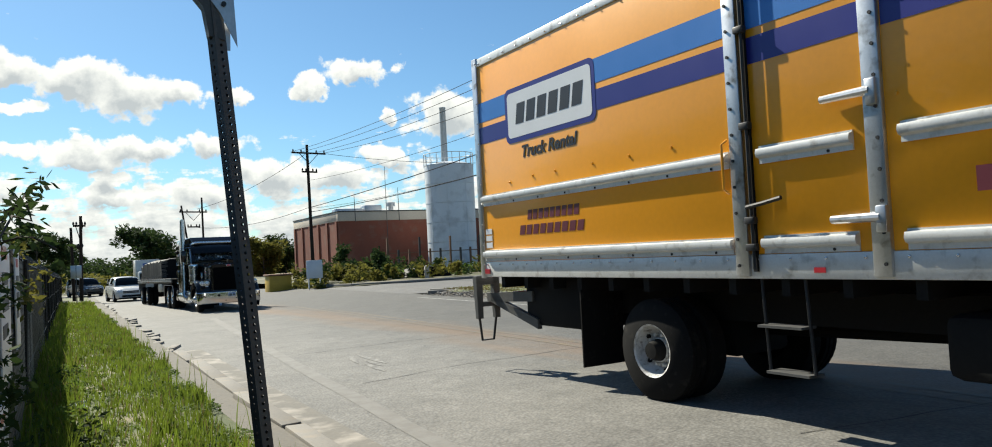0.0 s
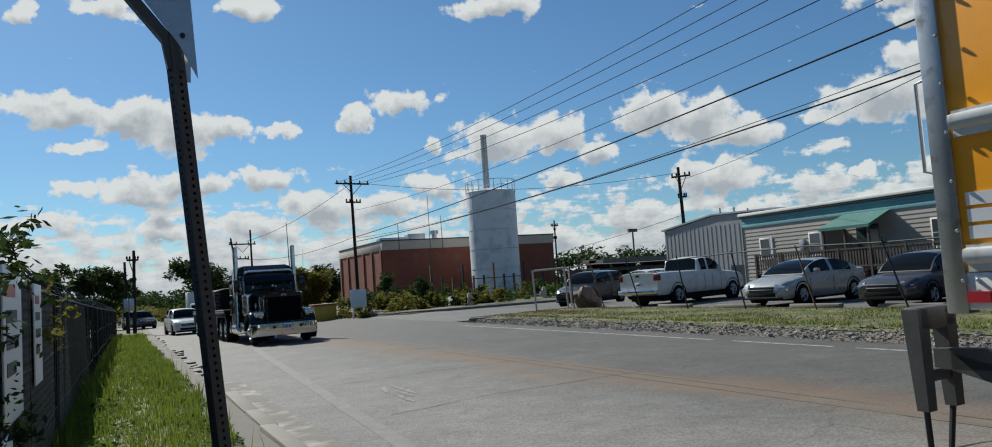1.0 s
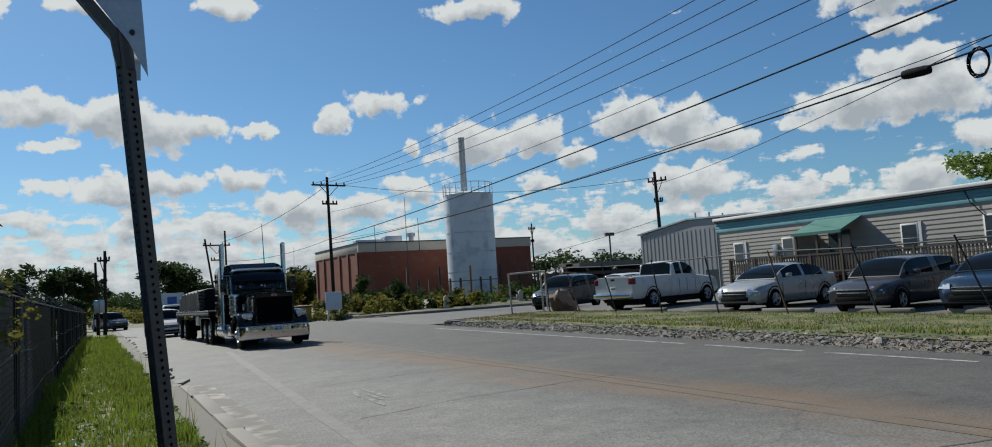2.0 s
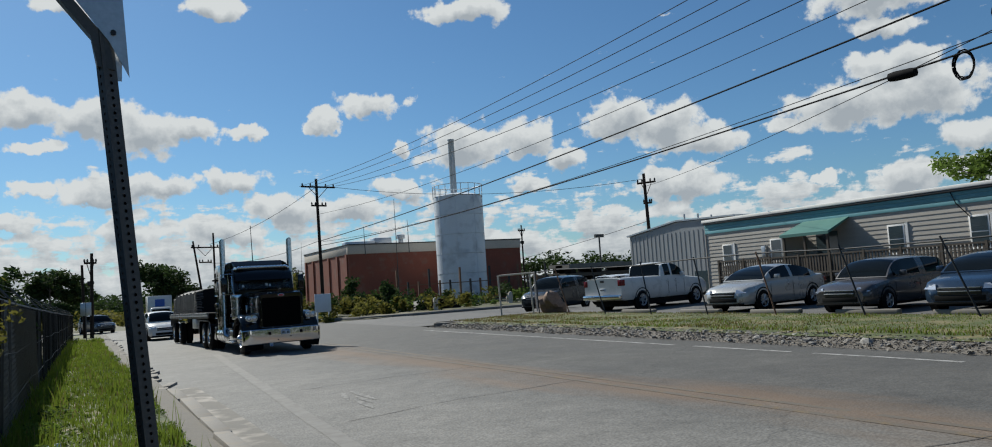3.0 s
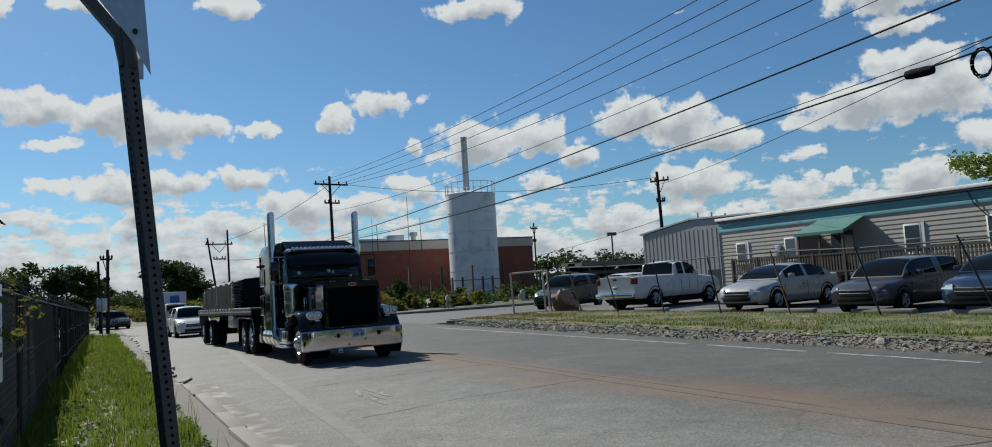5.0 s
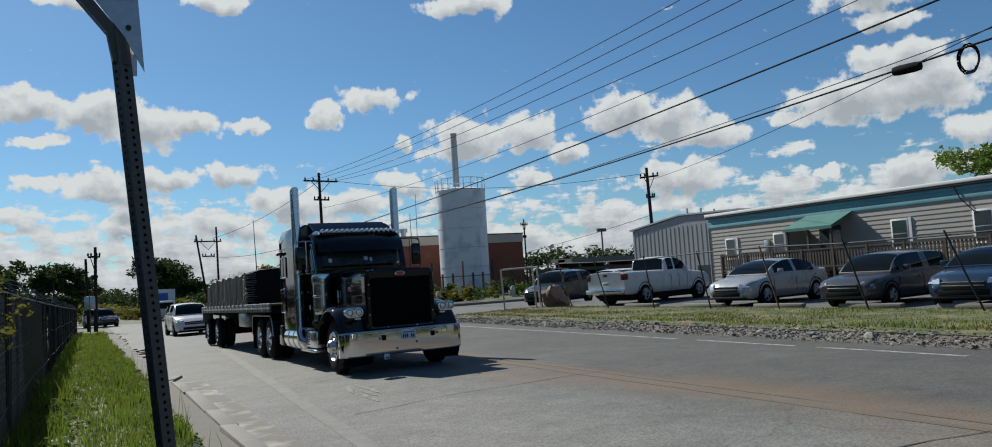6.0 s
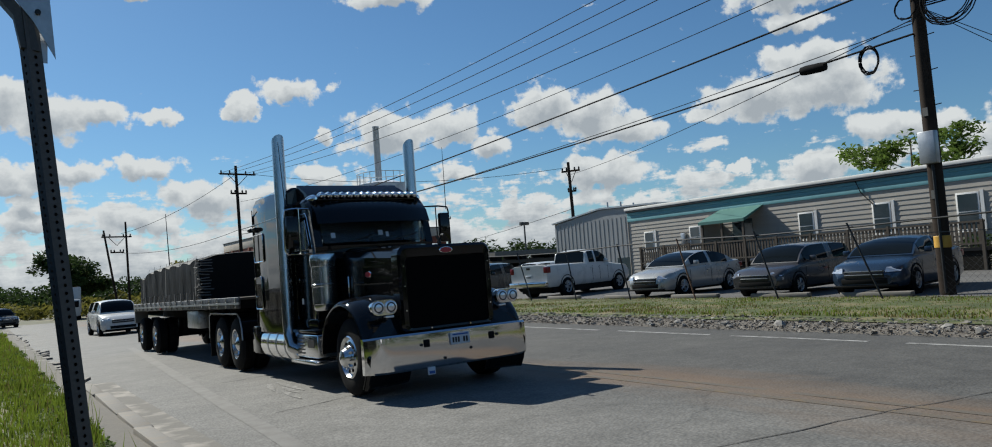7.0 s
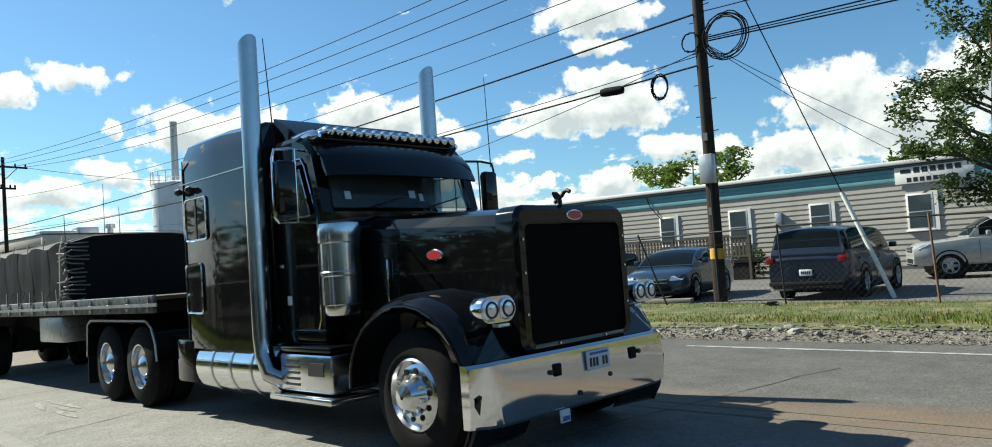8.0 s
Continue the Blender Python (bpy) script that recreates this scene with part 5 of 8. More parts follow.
    part("side_marker", box_bm(X - 0.012, X, -5.27, -5.17, 1.29, 1.33), M_RED, t)
    part("side_marker", box_bm(X - 0.02, X, -0.22, -0.1, 1.28, 1.34), M_RED, t)
    # rear frame, door and tail lift
    part("rear_door", box_bm(-1.1, 1.1, -0.04, 0.0, 1.30, 3.95), M_SIGNWHITE, t, "white roller door")
    part("rear_header", box_bm(-1.2, 1.2, -0.05, 0.03, 3.95, 4.18, 0.01), M_DULL_ALU, t)
    bm = bmesh.new()
    bm_path(bm, [(X + 0.06, 0.02, 2.55), (X + 0.06, 0.10, 2.53), (X + 0.06, 0.10, 2.02), (X + 0.06, 0.02, 2.0)], 0.012, 8)
    part("grab_handle", bm, M_DULL_ALU, t)
    for s in (-1, 1):
        bm = bmesh.new()
        for x in (s * 1.17, s * 0.90):
            bm_loft(bm, [[(x - 0.05, 0.20, 1.24), (x + 0.05, 0.20, 1.24), (x + 0.05, 0.30, 1.24), (x - 0.05, 0.30, 1.24)], [(x - 0.04, 0.20, 0.66), (x + 0.04, 0.20, 0.66), (x + 0.04, 0.27, 0.66), (x - 0.04, 0.27, 0.66)]])
        bm_box(bm, min(s * 1.2, s * 0.86), max(s * 1.2, s * 0.86), 0.20, 0.30, 1.12, 1.25, 0.01)
        bm_box(bm, min(s * 1.2, s * 0.86), max(s * 1.2, s * 0.86), 0.21, 0.26, 0.82, 0.89, 0.01)
        part("tail_step", bm, M_POST, t, "grey steel step frame under the tail")
        bm = bmesh.new()
        bm_path(bm, [(s * 1.17, 0.24, 0.66), (s * 1.13, 0.26, 0.36), (s * 0.95, 0.26, 0.36), (s * 0.91, 0.24, 0.66)], 0.018, 6)
        part("step_loop", bm, M_BLACKMETAL, t)
        bm = bmesh.new()
        bm_loft(bm, [[(s * 1.0 - 0.03, 0.25, 1.0), (s * 1.0 + 0.03, 0.25, 1.0), (s * 1.0 + 0.03, 0.25, 0.88), (s * 1.0 - 0.03, 0.25, 0.88)], [(s * 1.0 - 0.03, -0.9, 1.05), (s * 1.0 + 0.03, -0.9, 1.05), (s * 1.0 + 0.03, -0.9, 0.92), (s * 1.0 - 0.03, -0.9, 0.92)]])
        bm_loft(bm, [[(s * 1.0 - 0.03, 0.15, 0.98), (s * 1.0 + 0.03, 0.15, 0.98), (s * 1.0 + 0.03, 0.15, 0.88), (s * 1.0 - 0.03, 0.15, 0.88)], [(s * 1.0 - 0.03, -1.0, 0.70), (s * 1.0 + 0.03, -1.0, 0.70), (s * 1.0 + 0.03, -1.0, 0.58), (s * 1.0 - 0.03, -1.0, 0.58)]])
        part("lift_arm", bm, M_POST, t)
        part("tail_lamp", box_bm(*sorted((s * 0.75, s * 0.95)), -0.35, -0.30, 0.95, 1.03), M_RED, t)
        part("mud_flap", box_bm(*sorted((s * 0.6, s * 1.18)), -2.12, -2.10, 0.24, 1.15), M_TYRE, t)
        spin.append((wheel(t, s * 1.12, -3.16, 0.51, s, "truck"), 0.51))
        spin.append((wheel(t, s * 1.05, -9.2, 0.51, s, "truck"), 0.51))
        part("frame_rail", box_bm(*sorted((s * 0.38, s * 0.48)), -10.0, -0.3, 0.78, 1.08), M_BLACK_MATT, t)
    bm = box_bm(-1.0, 1.0, -1.9, -0.7, 0.62, 1.22, 0.04)
    part("lift_box", bm, M_BLACK_MATT, t)
    bm = bmesh.new()
    bm_tube(bm, (-1.0, -3.16, 0.51), (1.0, -3.16, 0.51), 0.1)
    bm_box(bm, -0.4, 0.4, -3.6, -2.9, 0.4, 0.8, 0.08)
    bm_tube(bm, (-0.9, -9.2, 0.51), (0.9, -9.2, 0.51), 0.07)
    cm = mesh_of("crossmember", box_bm(-1.18, 1.18, -0.04, 0.04, 1.1, 1.25), M_BLACK_MATT)
    for i in range(14):
        share("crossmember", cm, t, pose(0, -0.46 - i * 0.55, 0))
    bm_tube(bm, (0.1, -3.2, 0.62), (0.1, -8, 0.75), 0.05)
    part("running_gear", bm, M_BLACK_MATT, t)
    bm = bmesh.new()
    for y in (-4.62, -5.04):
        bm_tube(bm, (X + 0.05, y, 1.25), (X - 0.0, y - 0.08, 0.5), 0.015, n=6)
    part("side_steps", bm, M_BLACKMETAL, t)
    part("step_tread", box_bm(X - 0.06, X + 0.12, -5.06, -4.64, 0.85, 0.87), M_POST, t)
    part("step_tread", box_bm(X - 0.08, X + 0.10, -5.12, -4.72, 0.49, 0.51), M_POST, t)
    part("fuel_tank", box_bm(-1.05, -0.55, -7.3, -6.0, 0.55, 1.0, 0.08), M_BLACK_MATT, t)
    # cab
    bm = bmesh.new()
    side = [(-8.05, 0.6), (-8.05, 2.55), (-8.2, 2.68), (-9.1, 2.64), (-9.35, 2.5), (-9.75, 1.75), (-10.7, 1.5), (-10.85, 1.3), (-10.85, 0.6)]
    bm_loft(bm, [[(x, y, z) for y, z in side] for x in (-1.05, -1.0, 1.0, 1.05)])
    part("cab", bm, M_YELLOW, t, "yellow cab")
    for s in (-1, 1):
        bm = bmesh.new()
        bm_prism(bm, [(-8.3, 1.7), (-9.55, 1.7), (-9.25, 2.42), (-8.3, 2.45)], "x", s * 1.045, s * 1.056)
        part("door_glass", bm, M_DARKGLASS, t)
    part("bumper", box_bm(-1.15, 1.15, -11.0, -10.85, 0.45, 0.75, 0.03), M_DULL_ALU, t)
    return t, spin


TRACTOR, TRACTOR_WHEELS = build_tractor()
TRAILER, LOAD, TRAILER_WHEELS = build_trailer()
BOX_TRUCK, BOX_WHEELS = build_box_truck()


# ---------------------------------------------------------------- long low office building
def build_office():
    b = thing("office_building", "long low beige vinyl-sided office with a teal band", "building")
    x0, y0, y1 = 31.6, -26.0, 32.3
    part("wall", box_bm(x0, x0 + 0.2, y0, y1, LOT_Z - 0.05, 4.2), M_SIDING, b)
    part("end_wall", box_bm(x0 + 0.2, x0 + 12, y1 - 0.2, y1, LOT_Z - 0.05, 4.3), M_SIDING, b)
    part("end_wall", box_bm(x0 + 0.2, x0 + 12, y0, y0 + 0.2, LOT_Z - 0.05, 4.3), M_SIDING, b)
    part("back_wall", box_bm(x0 + 12, x0 + 12.2, y0, y1, LOT_Z - 0.05, 4.3), M_SIDING, b)
    part("roof", box_bm(x0 - 0.18, x0 + 12.4, y0 - 0.2, y1 + 0.15, 4.2, 4.36, 0.03), M_ROOF, b, "pale low-slope roof edge")
    h = 0.205
    bm = bmesh.new()
    bm_prism(bm, [(0, 0), (-0.035, 0), (-0.012, h), (0, h)], "y", y0, y1)
    board = mesh_of("siding_board", bm, M_SIDING)
    for i in range(16):
        share("siding_board", board, b, pose(x0, 0, LOT_Z + 0.25 + i * h))
    for z0, z1, m in ((3.56, 3.74, M_TEAL), (3.745, 3.93, M_TEAL), (3.935, 4.08, M_TEAL)):
        part("fascia_band", box_bm(x0 - 0.06 - (0.015 if z0 > 3.8 else 0), x0, y0, y1 + 0.03, z0, z1, 0.01), m, b, "faded teal fascia board")
    part("gutter_edge", box_bm(x0 - 0.16, x0, y0, y1 + 0.05, 4.09, 4.2, 0.02), M_BLACKMETAL, b)
    part("corner_board", box_bm(x0 - 0.07, x0 + 0.1, y1, y1 + 0.05, LOT_Z, 3.56), M_SIDING, b)

    def window(y, w, z0, z1):
        fr = part("window", box_bm(x0 - 0.075, x0 - 0.02, y - w / 2, y + w / 2, z0, z1, 0.01), M_WHITE, b, "white-framed sash window")
        zm = (z0 + z1) / 2
        for a, c in ((z0 + 0.07, zm - 0.02), (zm + 0.02, z1 - 0.07)):
            part("pane", box_bm(x0 - 0.082, x0 - 0.07, y - w / 2 + 0.07, y + w / 2 - 0.07, a, c), M_PANE, fr)
        part("sill", box_bm(x0 - 0.13, x0 - 0.03, y - w / 2 - 0.05, y + w / 2 + 0.05, z0 - 0.06, z0, 0.01), M_WHITE, fr)
        part("shutter_trim", box_bm(x0 - 0.07, x0 - 0.02, y - w / 2 - 0.16, y - w / 2 - 0.03, z0 - 0.04, z1 + 0.04), M_WHITE, fr)
    for y, w, z0, z1 in ((30.7, 0.75, 1.75, 2.88), (27.35, 0.75, 1.75, 2.92), (20.75, 0.8, 1.72, 3.0), (17.2, 0.8, 1.72, 3.06), (13.8, 0.85, 1.6, 3.08), (10.35, 0.85, 2.0, 3.05), (6.75, 0.9, 1.72, 3.08),
                         (2.6, 0.9, 1.72, 3.08), (-2.5, 0.9, 1.72, 3.08), (-8, 0.9, 1.72, 3.08), (-15, 0.9, 1.72, 3.08)):
        window(y, w, z0, z1)
    for y, z in ((12.0, 2.55), (28.1, 2.35)):
        part("meter_box", box_bm(x0 - 0.2, x0 - 0.02, y - 0.14, y + 0.14, z - 0.35, z + 0.25, 0.02), M_GALV, b)
    bm = bmesh.new()
    bm_path(bm, [(x0 - 0.1, 18.2, 4.1), (x0 - 0.12, 18.0, 3.6), (x0 - 0.12, 17.7, 3.25), (x0 - 0.1, 17.5, 3.0)], 0.02, 6)
    part("cable", bm, M_WIRE, b)
    # porch with a green awning roof
    p = thing("porch", "timber entrance porch under a green pitched awning", "porch")
    bm = bmesh.new()
    yl, yr = 25.55, 23.0
    bm_loft(bm, [[(x0 - 0.03, yl, 3.62), (x0 - 0.03, yr, 3.62), (x0 - 0.03, yr, 3.56), (x0 - 0.03, yl, 3.56)], [(x0 - 1.75, yl + 0.1, 2.98), (x0 - 1.75, yr - 0.1, 2.98), (x0 - 1.75, yr - 0.1, 2.84), (x0 - 1.75, yl + 0.1, 2.84)]])
    part("awning", bm, M_AWNING, p, "faded green sheet awning")
    part("doorway", box_bm(x0 - 0.06, x0 - 0.03, 23.7, 24.9, 1.05, 3.0), M_PANE, p, "dark entrance door")
    for y in (25.5, 24.3, 23.05):
        part("porch_post", box_bm(x0 - 1.68, x0 - 1.58, y - 0.05, y + 0.05, LOT_Z, 2.88), M_DECK, p)
    part("side_panel", box_bm(x0 - 1.64, x0 - 0.04, yl, yl + 0.05, 1.05, 2.9), M_SIDING, p)
    part("porch_floor", box_bm(x0 - 1.9, x0 - 0.04, 22.6, 26.0, 0.92, 1.04), M_DECK, p)
    # ramp with railing along the wall
    r = thing("ramp", "weathered timber wheelchair ramp with a slatted railing", "ramp")
    part("ramp_deck", box_bm(x0 - 1.9, x0 - 0.3, 12.5, 22.55, 0.86, 0.98), M_DECK, r)
    part("ramp_deck", box_bm(x0 - 1.9, x0 - 0.3, 26.05, 29.6, 0.86, 0.98), M_DECK, r)
    for z in (1.12, 1.92):
        part("rail", box_bm(x0 - 1.96, x0 - 1.88, 12.5, 29.6, z - 0.035, z + 0.035), M_DECK, r)
    sl = mesh_of("baluster", box_bm(-0.02, 0.02, -0.04, 0.04, 1.0, 1.92), M_DECK)
    for i in range(110):
        share("baluster", sl, r, pose(x0 - 1.92, 12.55 + i * 0.155, 0))
    ps = mesh_of("ramp_post", box_bm(-0.05, 0.05, -0.05, 0.05, LOT_Z, 2.0), M_DECK)
    for i in range(11):
        share("ramp_post", ps, r, pose(x0 - 1.92, 12.6 + i * 1.7, 0))
    part("skirt", box_bm(x0 - 1.85, x0 - 1.8, 12.5, 29.6, LOT_Z, 0.86), M_DARKWOOD, r)
    # wall sign
    sg = thing("wall_sign", "white company sign with dark print on the wall", "sign")
    part("sign_board", box_bm(x0 - 0.11, x0 - 0.07, 4.9, 7.5, 3.46, 4.16, 0.01), M_WHITE, sg)
    part("emblem", box_bm(x0 - 0.116, x0 - 0.108, 6.95, 7.3, 3.86, 4.0), M_INK, sg)
    for i in range(6):
        part("print", box_bm(x0 - 0.116, x0 - 0.108, 6.65 - i * 0.27, 6.85 - i * 0.27, 3.85, 4.05), M_INK, sg)
    for i in range(8):
        part("print", box_bm(x0 - 0.116, x0 - 0.108, 6.95 - i * 0.22, 7.1 - i * 0.22, 3.52, 3.68), M_INK, sg)
    # grey metal shed behind its far end
    g = thing("metal_shed", "grey ribbed sheet-metal shed with a low gable", "building")
    xs = 34.2
    bm = bmesh.new()
    bm_prism(bm, [(32.5, LOT_Z), (42.4, LOT_Z), (42.4, 4.15), (37.5, 4.75), (32.5, 4.6)], "x", xs, xs + 10)
    part("shell", bm, M_GREYSHEET, g)
    rib = mesh_of("rib", box_bm(-0.025, 0, -0.03, 0.03, LOT_Z, 4.1), M_GREYSHEET)
    for i in range(24):
        share("rib", rib, g, pose(xs, 32.8 + i * 0.41, 0))
    bm = bmesh.new()
    bm_prism(bm, [(32.4, 4.62), (37.5, 4.78), (42.6, 4.17), (42.6, 4.27), (37.5, 4.88), (32.4, 4.72)], "x", xs - 0.12, xs + 10.1)
    part("roof", bm, M_GALV, g)
    part("shed_door", box_bm(xs - 0.03, xs, 33.4, 36.2, LOT_Z, 1.5), M_PANE, g)
    for y, z in ((37.6, 5.3), (36.4, 5.1), (38.9, 5.4)):
        bm = bmesh.new()
        bm_tube(bm, (xs + 2, y, 4.6), (xs + 2, y, z), 0.06, n=8)
        part("vent_pipe", bm, M_GALV, g)


build_office()


# ---------------------------------------------------------------- brick works building, tank and stack
def build_works():
    b = thing("brick_building", "flat-roofed red brick building with a pale parapet", "building")
    x0, x1, y0, y1 = 22.05, 40.6, 68.5, 84.0
    zb, zt = -0.9, 5.1
    for nm, bx in (("wall", (x0, x1, y0, y0 + 0.3)), ("wall", (x0, x0 + 0.3, y0 + 0.3, y1)), ("wall", (x1 - 0.3, x1, y0 + 0.3, y1)), ("wall", (x0 + 0.3, x1 - 0.3, y1 - 0.3, y1))):
        part(nm, box_bm(*bx, zb, zt), M_BRICK, b, "weathered red brick wall")
    for bx in ((x0 - 0.06, x1 + 0.06, y0 - 0.06, y0 + 0.36), (x0 - 0.06, x0 + 0.36, y0 + 0.36, y1), (x1 - 0.36, x1 + 0.06, y0 + 0.36, y1)):
        part("parapet", box_bm(*bx, zt, 5.95, 0.02), M_PARAPET, b, "pale painted parapet band")
        part("coping", box_bm(bx[0] - 0.05, bx[1] + 0.05, bx[2] - 0.05, bx[3] + 0.05, 5.95, 6.05), M_BLACKMETAL, b)
    part("roof", box_bm(x0 + 0.3, x1 - 0.3, y0 + 0.3, y1 - 0.3, 5.3, 5.4), M_ROOF, b)
    for i in range(6):
        part("pilaster", box_bm(x0 - 0.12, x0, y0 + 0.3 + i * 2.9, y0 + 0.8 + i * 2.9, zb, zt), M_BRICK, b)
    for x, w, h in ((26.2, 0.9, 0.75), (28.2, 0.35, 1.0), (24.0, 1.6, 0.45), (34.5, 0.35, 1.1)):
        bm = bmesh.new()
        if w < 0.6:
            bm_lathe(bm, [(5.4, 0.25), (5.95 + h * 0.6, 0.25), (5.95 + h * 0.62, 0.42), (5.95 + h, 0.42), (6.0 + h, 0.2)], "z", 14, (x, y0 + 2.2, 0))
        else:
            bm_box(bm, x - w, x + w, y0 + 1.8, y0 + 3.0, 5.4, 5.95 + h, 0.08)
        part("roof_vent", bm, M_GALV, b, "grey metal roof vent")
    for x, z in ((26.65, 10.2), (27.9, 8.2), (23.5, 7.6)):
        bm = bmesh.new()
        bm_tube(bm, (x, y0 - 0.6, zb if x > 26 and x < 27 else 5), (x - 0.05, y0 - 0.6, z), 0.045, 0.02, 6)
        part("mast", bm, M_POST, b, "thin radio mast")
    t = thing("storage_tank", "tall white cylindrical storage tank with a stained base", "tank")
    cx, cy, r, zt = 30.9, 62.8, 2.24, 9.72
    for i in range(6):
        z0, z1 = -0.9 + i * (zt + 0.9) / 6, -0.9 + (i + 1) * (zt + 0.9) / 6
        bm = bmesh.new()
        bm_lathe(bm, [(z0 + 0.02, r), (z1 - 0.015, r), (z1 - 0.01, r + 0.02), (z1, r + 0.02)], "z", 48, (cx, cy, 0), caps=False)
        part("shell_ring", bm, M_TANK, t)
    bm = bmesh.new()
    bm_lathe(bm, [(zt, r + 0.02), (zt + 0.25, r * 0.6), (zt + 0.35, 0.05)], "z", 48, (cx, cy, 0))
    part("roof", bm, M_TANK, t)
    for k in range(8):
        a = 2 * math.pi * (k + 0.3) / 8
        part("seam", box_bm(cx + math.cos(a) * (r + 0.005) - 0.02, cx + math.cos(a) * (r + 0.005) + 0.02, cy + math.sin(a) * (r + 0.005) - 0.02, cy + math.sin(a) * (r + 0.005) + 0.02, -0.9, zt), M_TANK, t)
    rail = part("guard_rail", (lambda q: (bm_path(q, [(cx + math.cos(2 * math.pi * i / 32) * (r + 0.05), cy + math.sin(2 * math.pi * i / 32) * (r + 0.05), zt + 1.0) for i in range(33)], 0.035, 6), q)[1])(bmesh.new()), M_WHITE, t, "white tubular guard rail")
    for k in range(20):
        a = 2 * math.pi * k / 20
        bm = bmesh.new()
        bm_tube(bm, (cx + math.cos(a) * (r + 0.05), cy + math.sin(a) * (r + 0.05), zt - 0.15), (cx + math.cos(a) * (r + 0.05), cy + math.sin(a) * (r + 0.05), zt + 1.0), 0.03, n=6)
        part("stanchion", bm, M_WHITE, rail)
    bm = bmesh.new()
    bm_lathe(bm, [(9.4, 0.33), (15.6, 0.30), (15.7, 0.33), (15.78, 0.33), (15.78, 0.25)], "z", 18, (32.1, 66.0, 0))
    bm_lathe(bm, [(-0.9, 0.36), (9.4, 0.33)], "z", 18, (32.1, 66.0, 0))
    solid("flue", bm, M_GALV, "slim grey steel flue standing behind the tank", "chimney")
    f = thing("yard_fence", "dark steel yard fence in front of the tank", "fence")
    fz = -0.3
    for i in range(16):
        x = 22.6 + i * 0.95
        tall = 2.4 if i % 3 else 3.4
        part("fence_post", box_bm(x - 0.07, x + 0.07, 57.9, 58.04, fz - 0.5, fz + tall), M_BLACKMETAL if i % 2 else M_RUST, f)
    for z in (0.7, 2.1):
        part("fence_rail", box_bm(22.5, 37.0, 57.95, 58.0, fz + z, fz + z + 0.07), M_RUST, f)
    for x in (21.0, 23.8, 28.4, 29.9):
        bm = bmesh.new()
        bm_lathe(bm, [(-0.6, 0.17), (0.75, 0.17), (0.85, 0.1), (0.87, 0.02)], "z", 12, (x, 47 + (x % 3) * 2, 0))
        solid("bollard", bm, M_PARAPET, "pale concrete-filled bollard on the waste ground", "bollard", group="bollards in the yard")


build_works()


# ---------------------------------------------------------------- poles, cables
def pole(x, y, top, base, lean=(0, 0), arm=0.0, arm_yaw=0.0, label="dark creosoted timber utility pole", r=0.16):
    p = thing("utility_pole", label, "pole")
    bm = bmesh.new()
    bm_tube(bm, (x, y, base), (x + lean[0], y + lean[1], top), r, r * 0.7, 14)
    part("shaft", bm, M_WOODPOLE, p, "", 60)
    if arm:
        c, s = math.cos(radians(arm_yaw)), math.sin(radians(arm_yaw))
        for z, hl in ((top - 0.7, arm), (top - 2.3, arm * 0.45)):
            bm = bmesh.new()
            bm_tube(bm, (x - c * hl, y - s * hl, z), (x + c * hl, y + s * hl, z), 0.075, n=6)
            cross = part("crossarm", bm, M_WOODPOLE, p)
            for k in (-0.92, -0.45, 0.45, 0.92):
                bm = bmesh.new()
                bm_lathe(bm, [(z + 0.05, 0.03), (z + 0.12, 0.07), (z + 0.2, 0.07), (z + 0.3, 0.03)], "z", 8, (x + c * hl * k, y + s * hl * k, 0))
                part("insulator", bm, M_BLACKMETAL, cross)
        for k in (-1, 1):
            bm = bmesh.new()
            bm_tube(bm, (x, y, top - 1.6), (x + c * k * arm * 0.55, y + s * k * arm * 0.55, top - 0.75), 0.03, n=6)
            part("brace", bm, M_WOODPOLE, p)
    return p


pole(18.07, 63.5, 11.4, -0.9, (-0.15, 0), 1.55, 10)
pole(38.9, 45.7, 9.3, LOT_Z, (-0.2, 0), 0.75, -60)
pole(12.0, 86.5, 8.1, -0.9, (-1.2, 0), 1.5, 15, "leaning grey timber pole with a crossarm", 0.13)
pole(12.9, 86.0, 8.9, -0.9, (-0.1, 0), 0.0, 0, "plain slim timber pole", 0.13)
pole(0.78, 62, 5.6, -0.9, (0.1, 0), 0.4, 0, "slim far timber pole", 0.14)
pole(0.35, 62.5, 4.8, -0.9, (-0.1, 0), 0, 0, "slim far timber pole with a lamp arm", 0.12)
pole(49.0, 82, 8.6, -0.5, (0, 0), 0.5, 0, "far timber pole behind the works", 0.12)
bm = bmesh.new()
bm_tube(bm, (17.4, 88, -0.9), (17.1, 88, 9.8), 0.09, 0.03, 6)
solid("radio_mast", bm, M_POST, "thin grey radio mast against the sky", "mast")
bm = bmesh.new()
bm_tube(bm, (71.6, 96.3, -0.9), (71.6, 96.3, 7.7), 0.16, 0.12, 8)
bm_box(bm, 70.8, 72.4, 96.1, 96.5, 7.6, 8.1)
solid("flood_lamp", bm, M_POST, "far floodlight mast over the trees", "lamp")

MP = (18.6, 8.78)


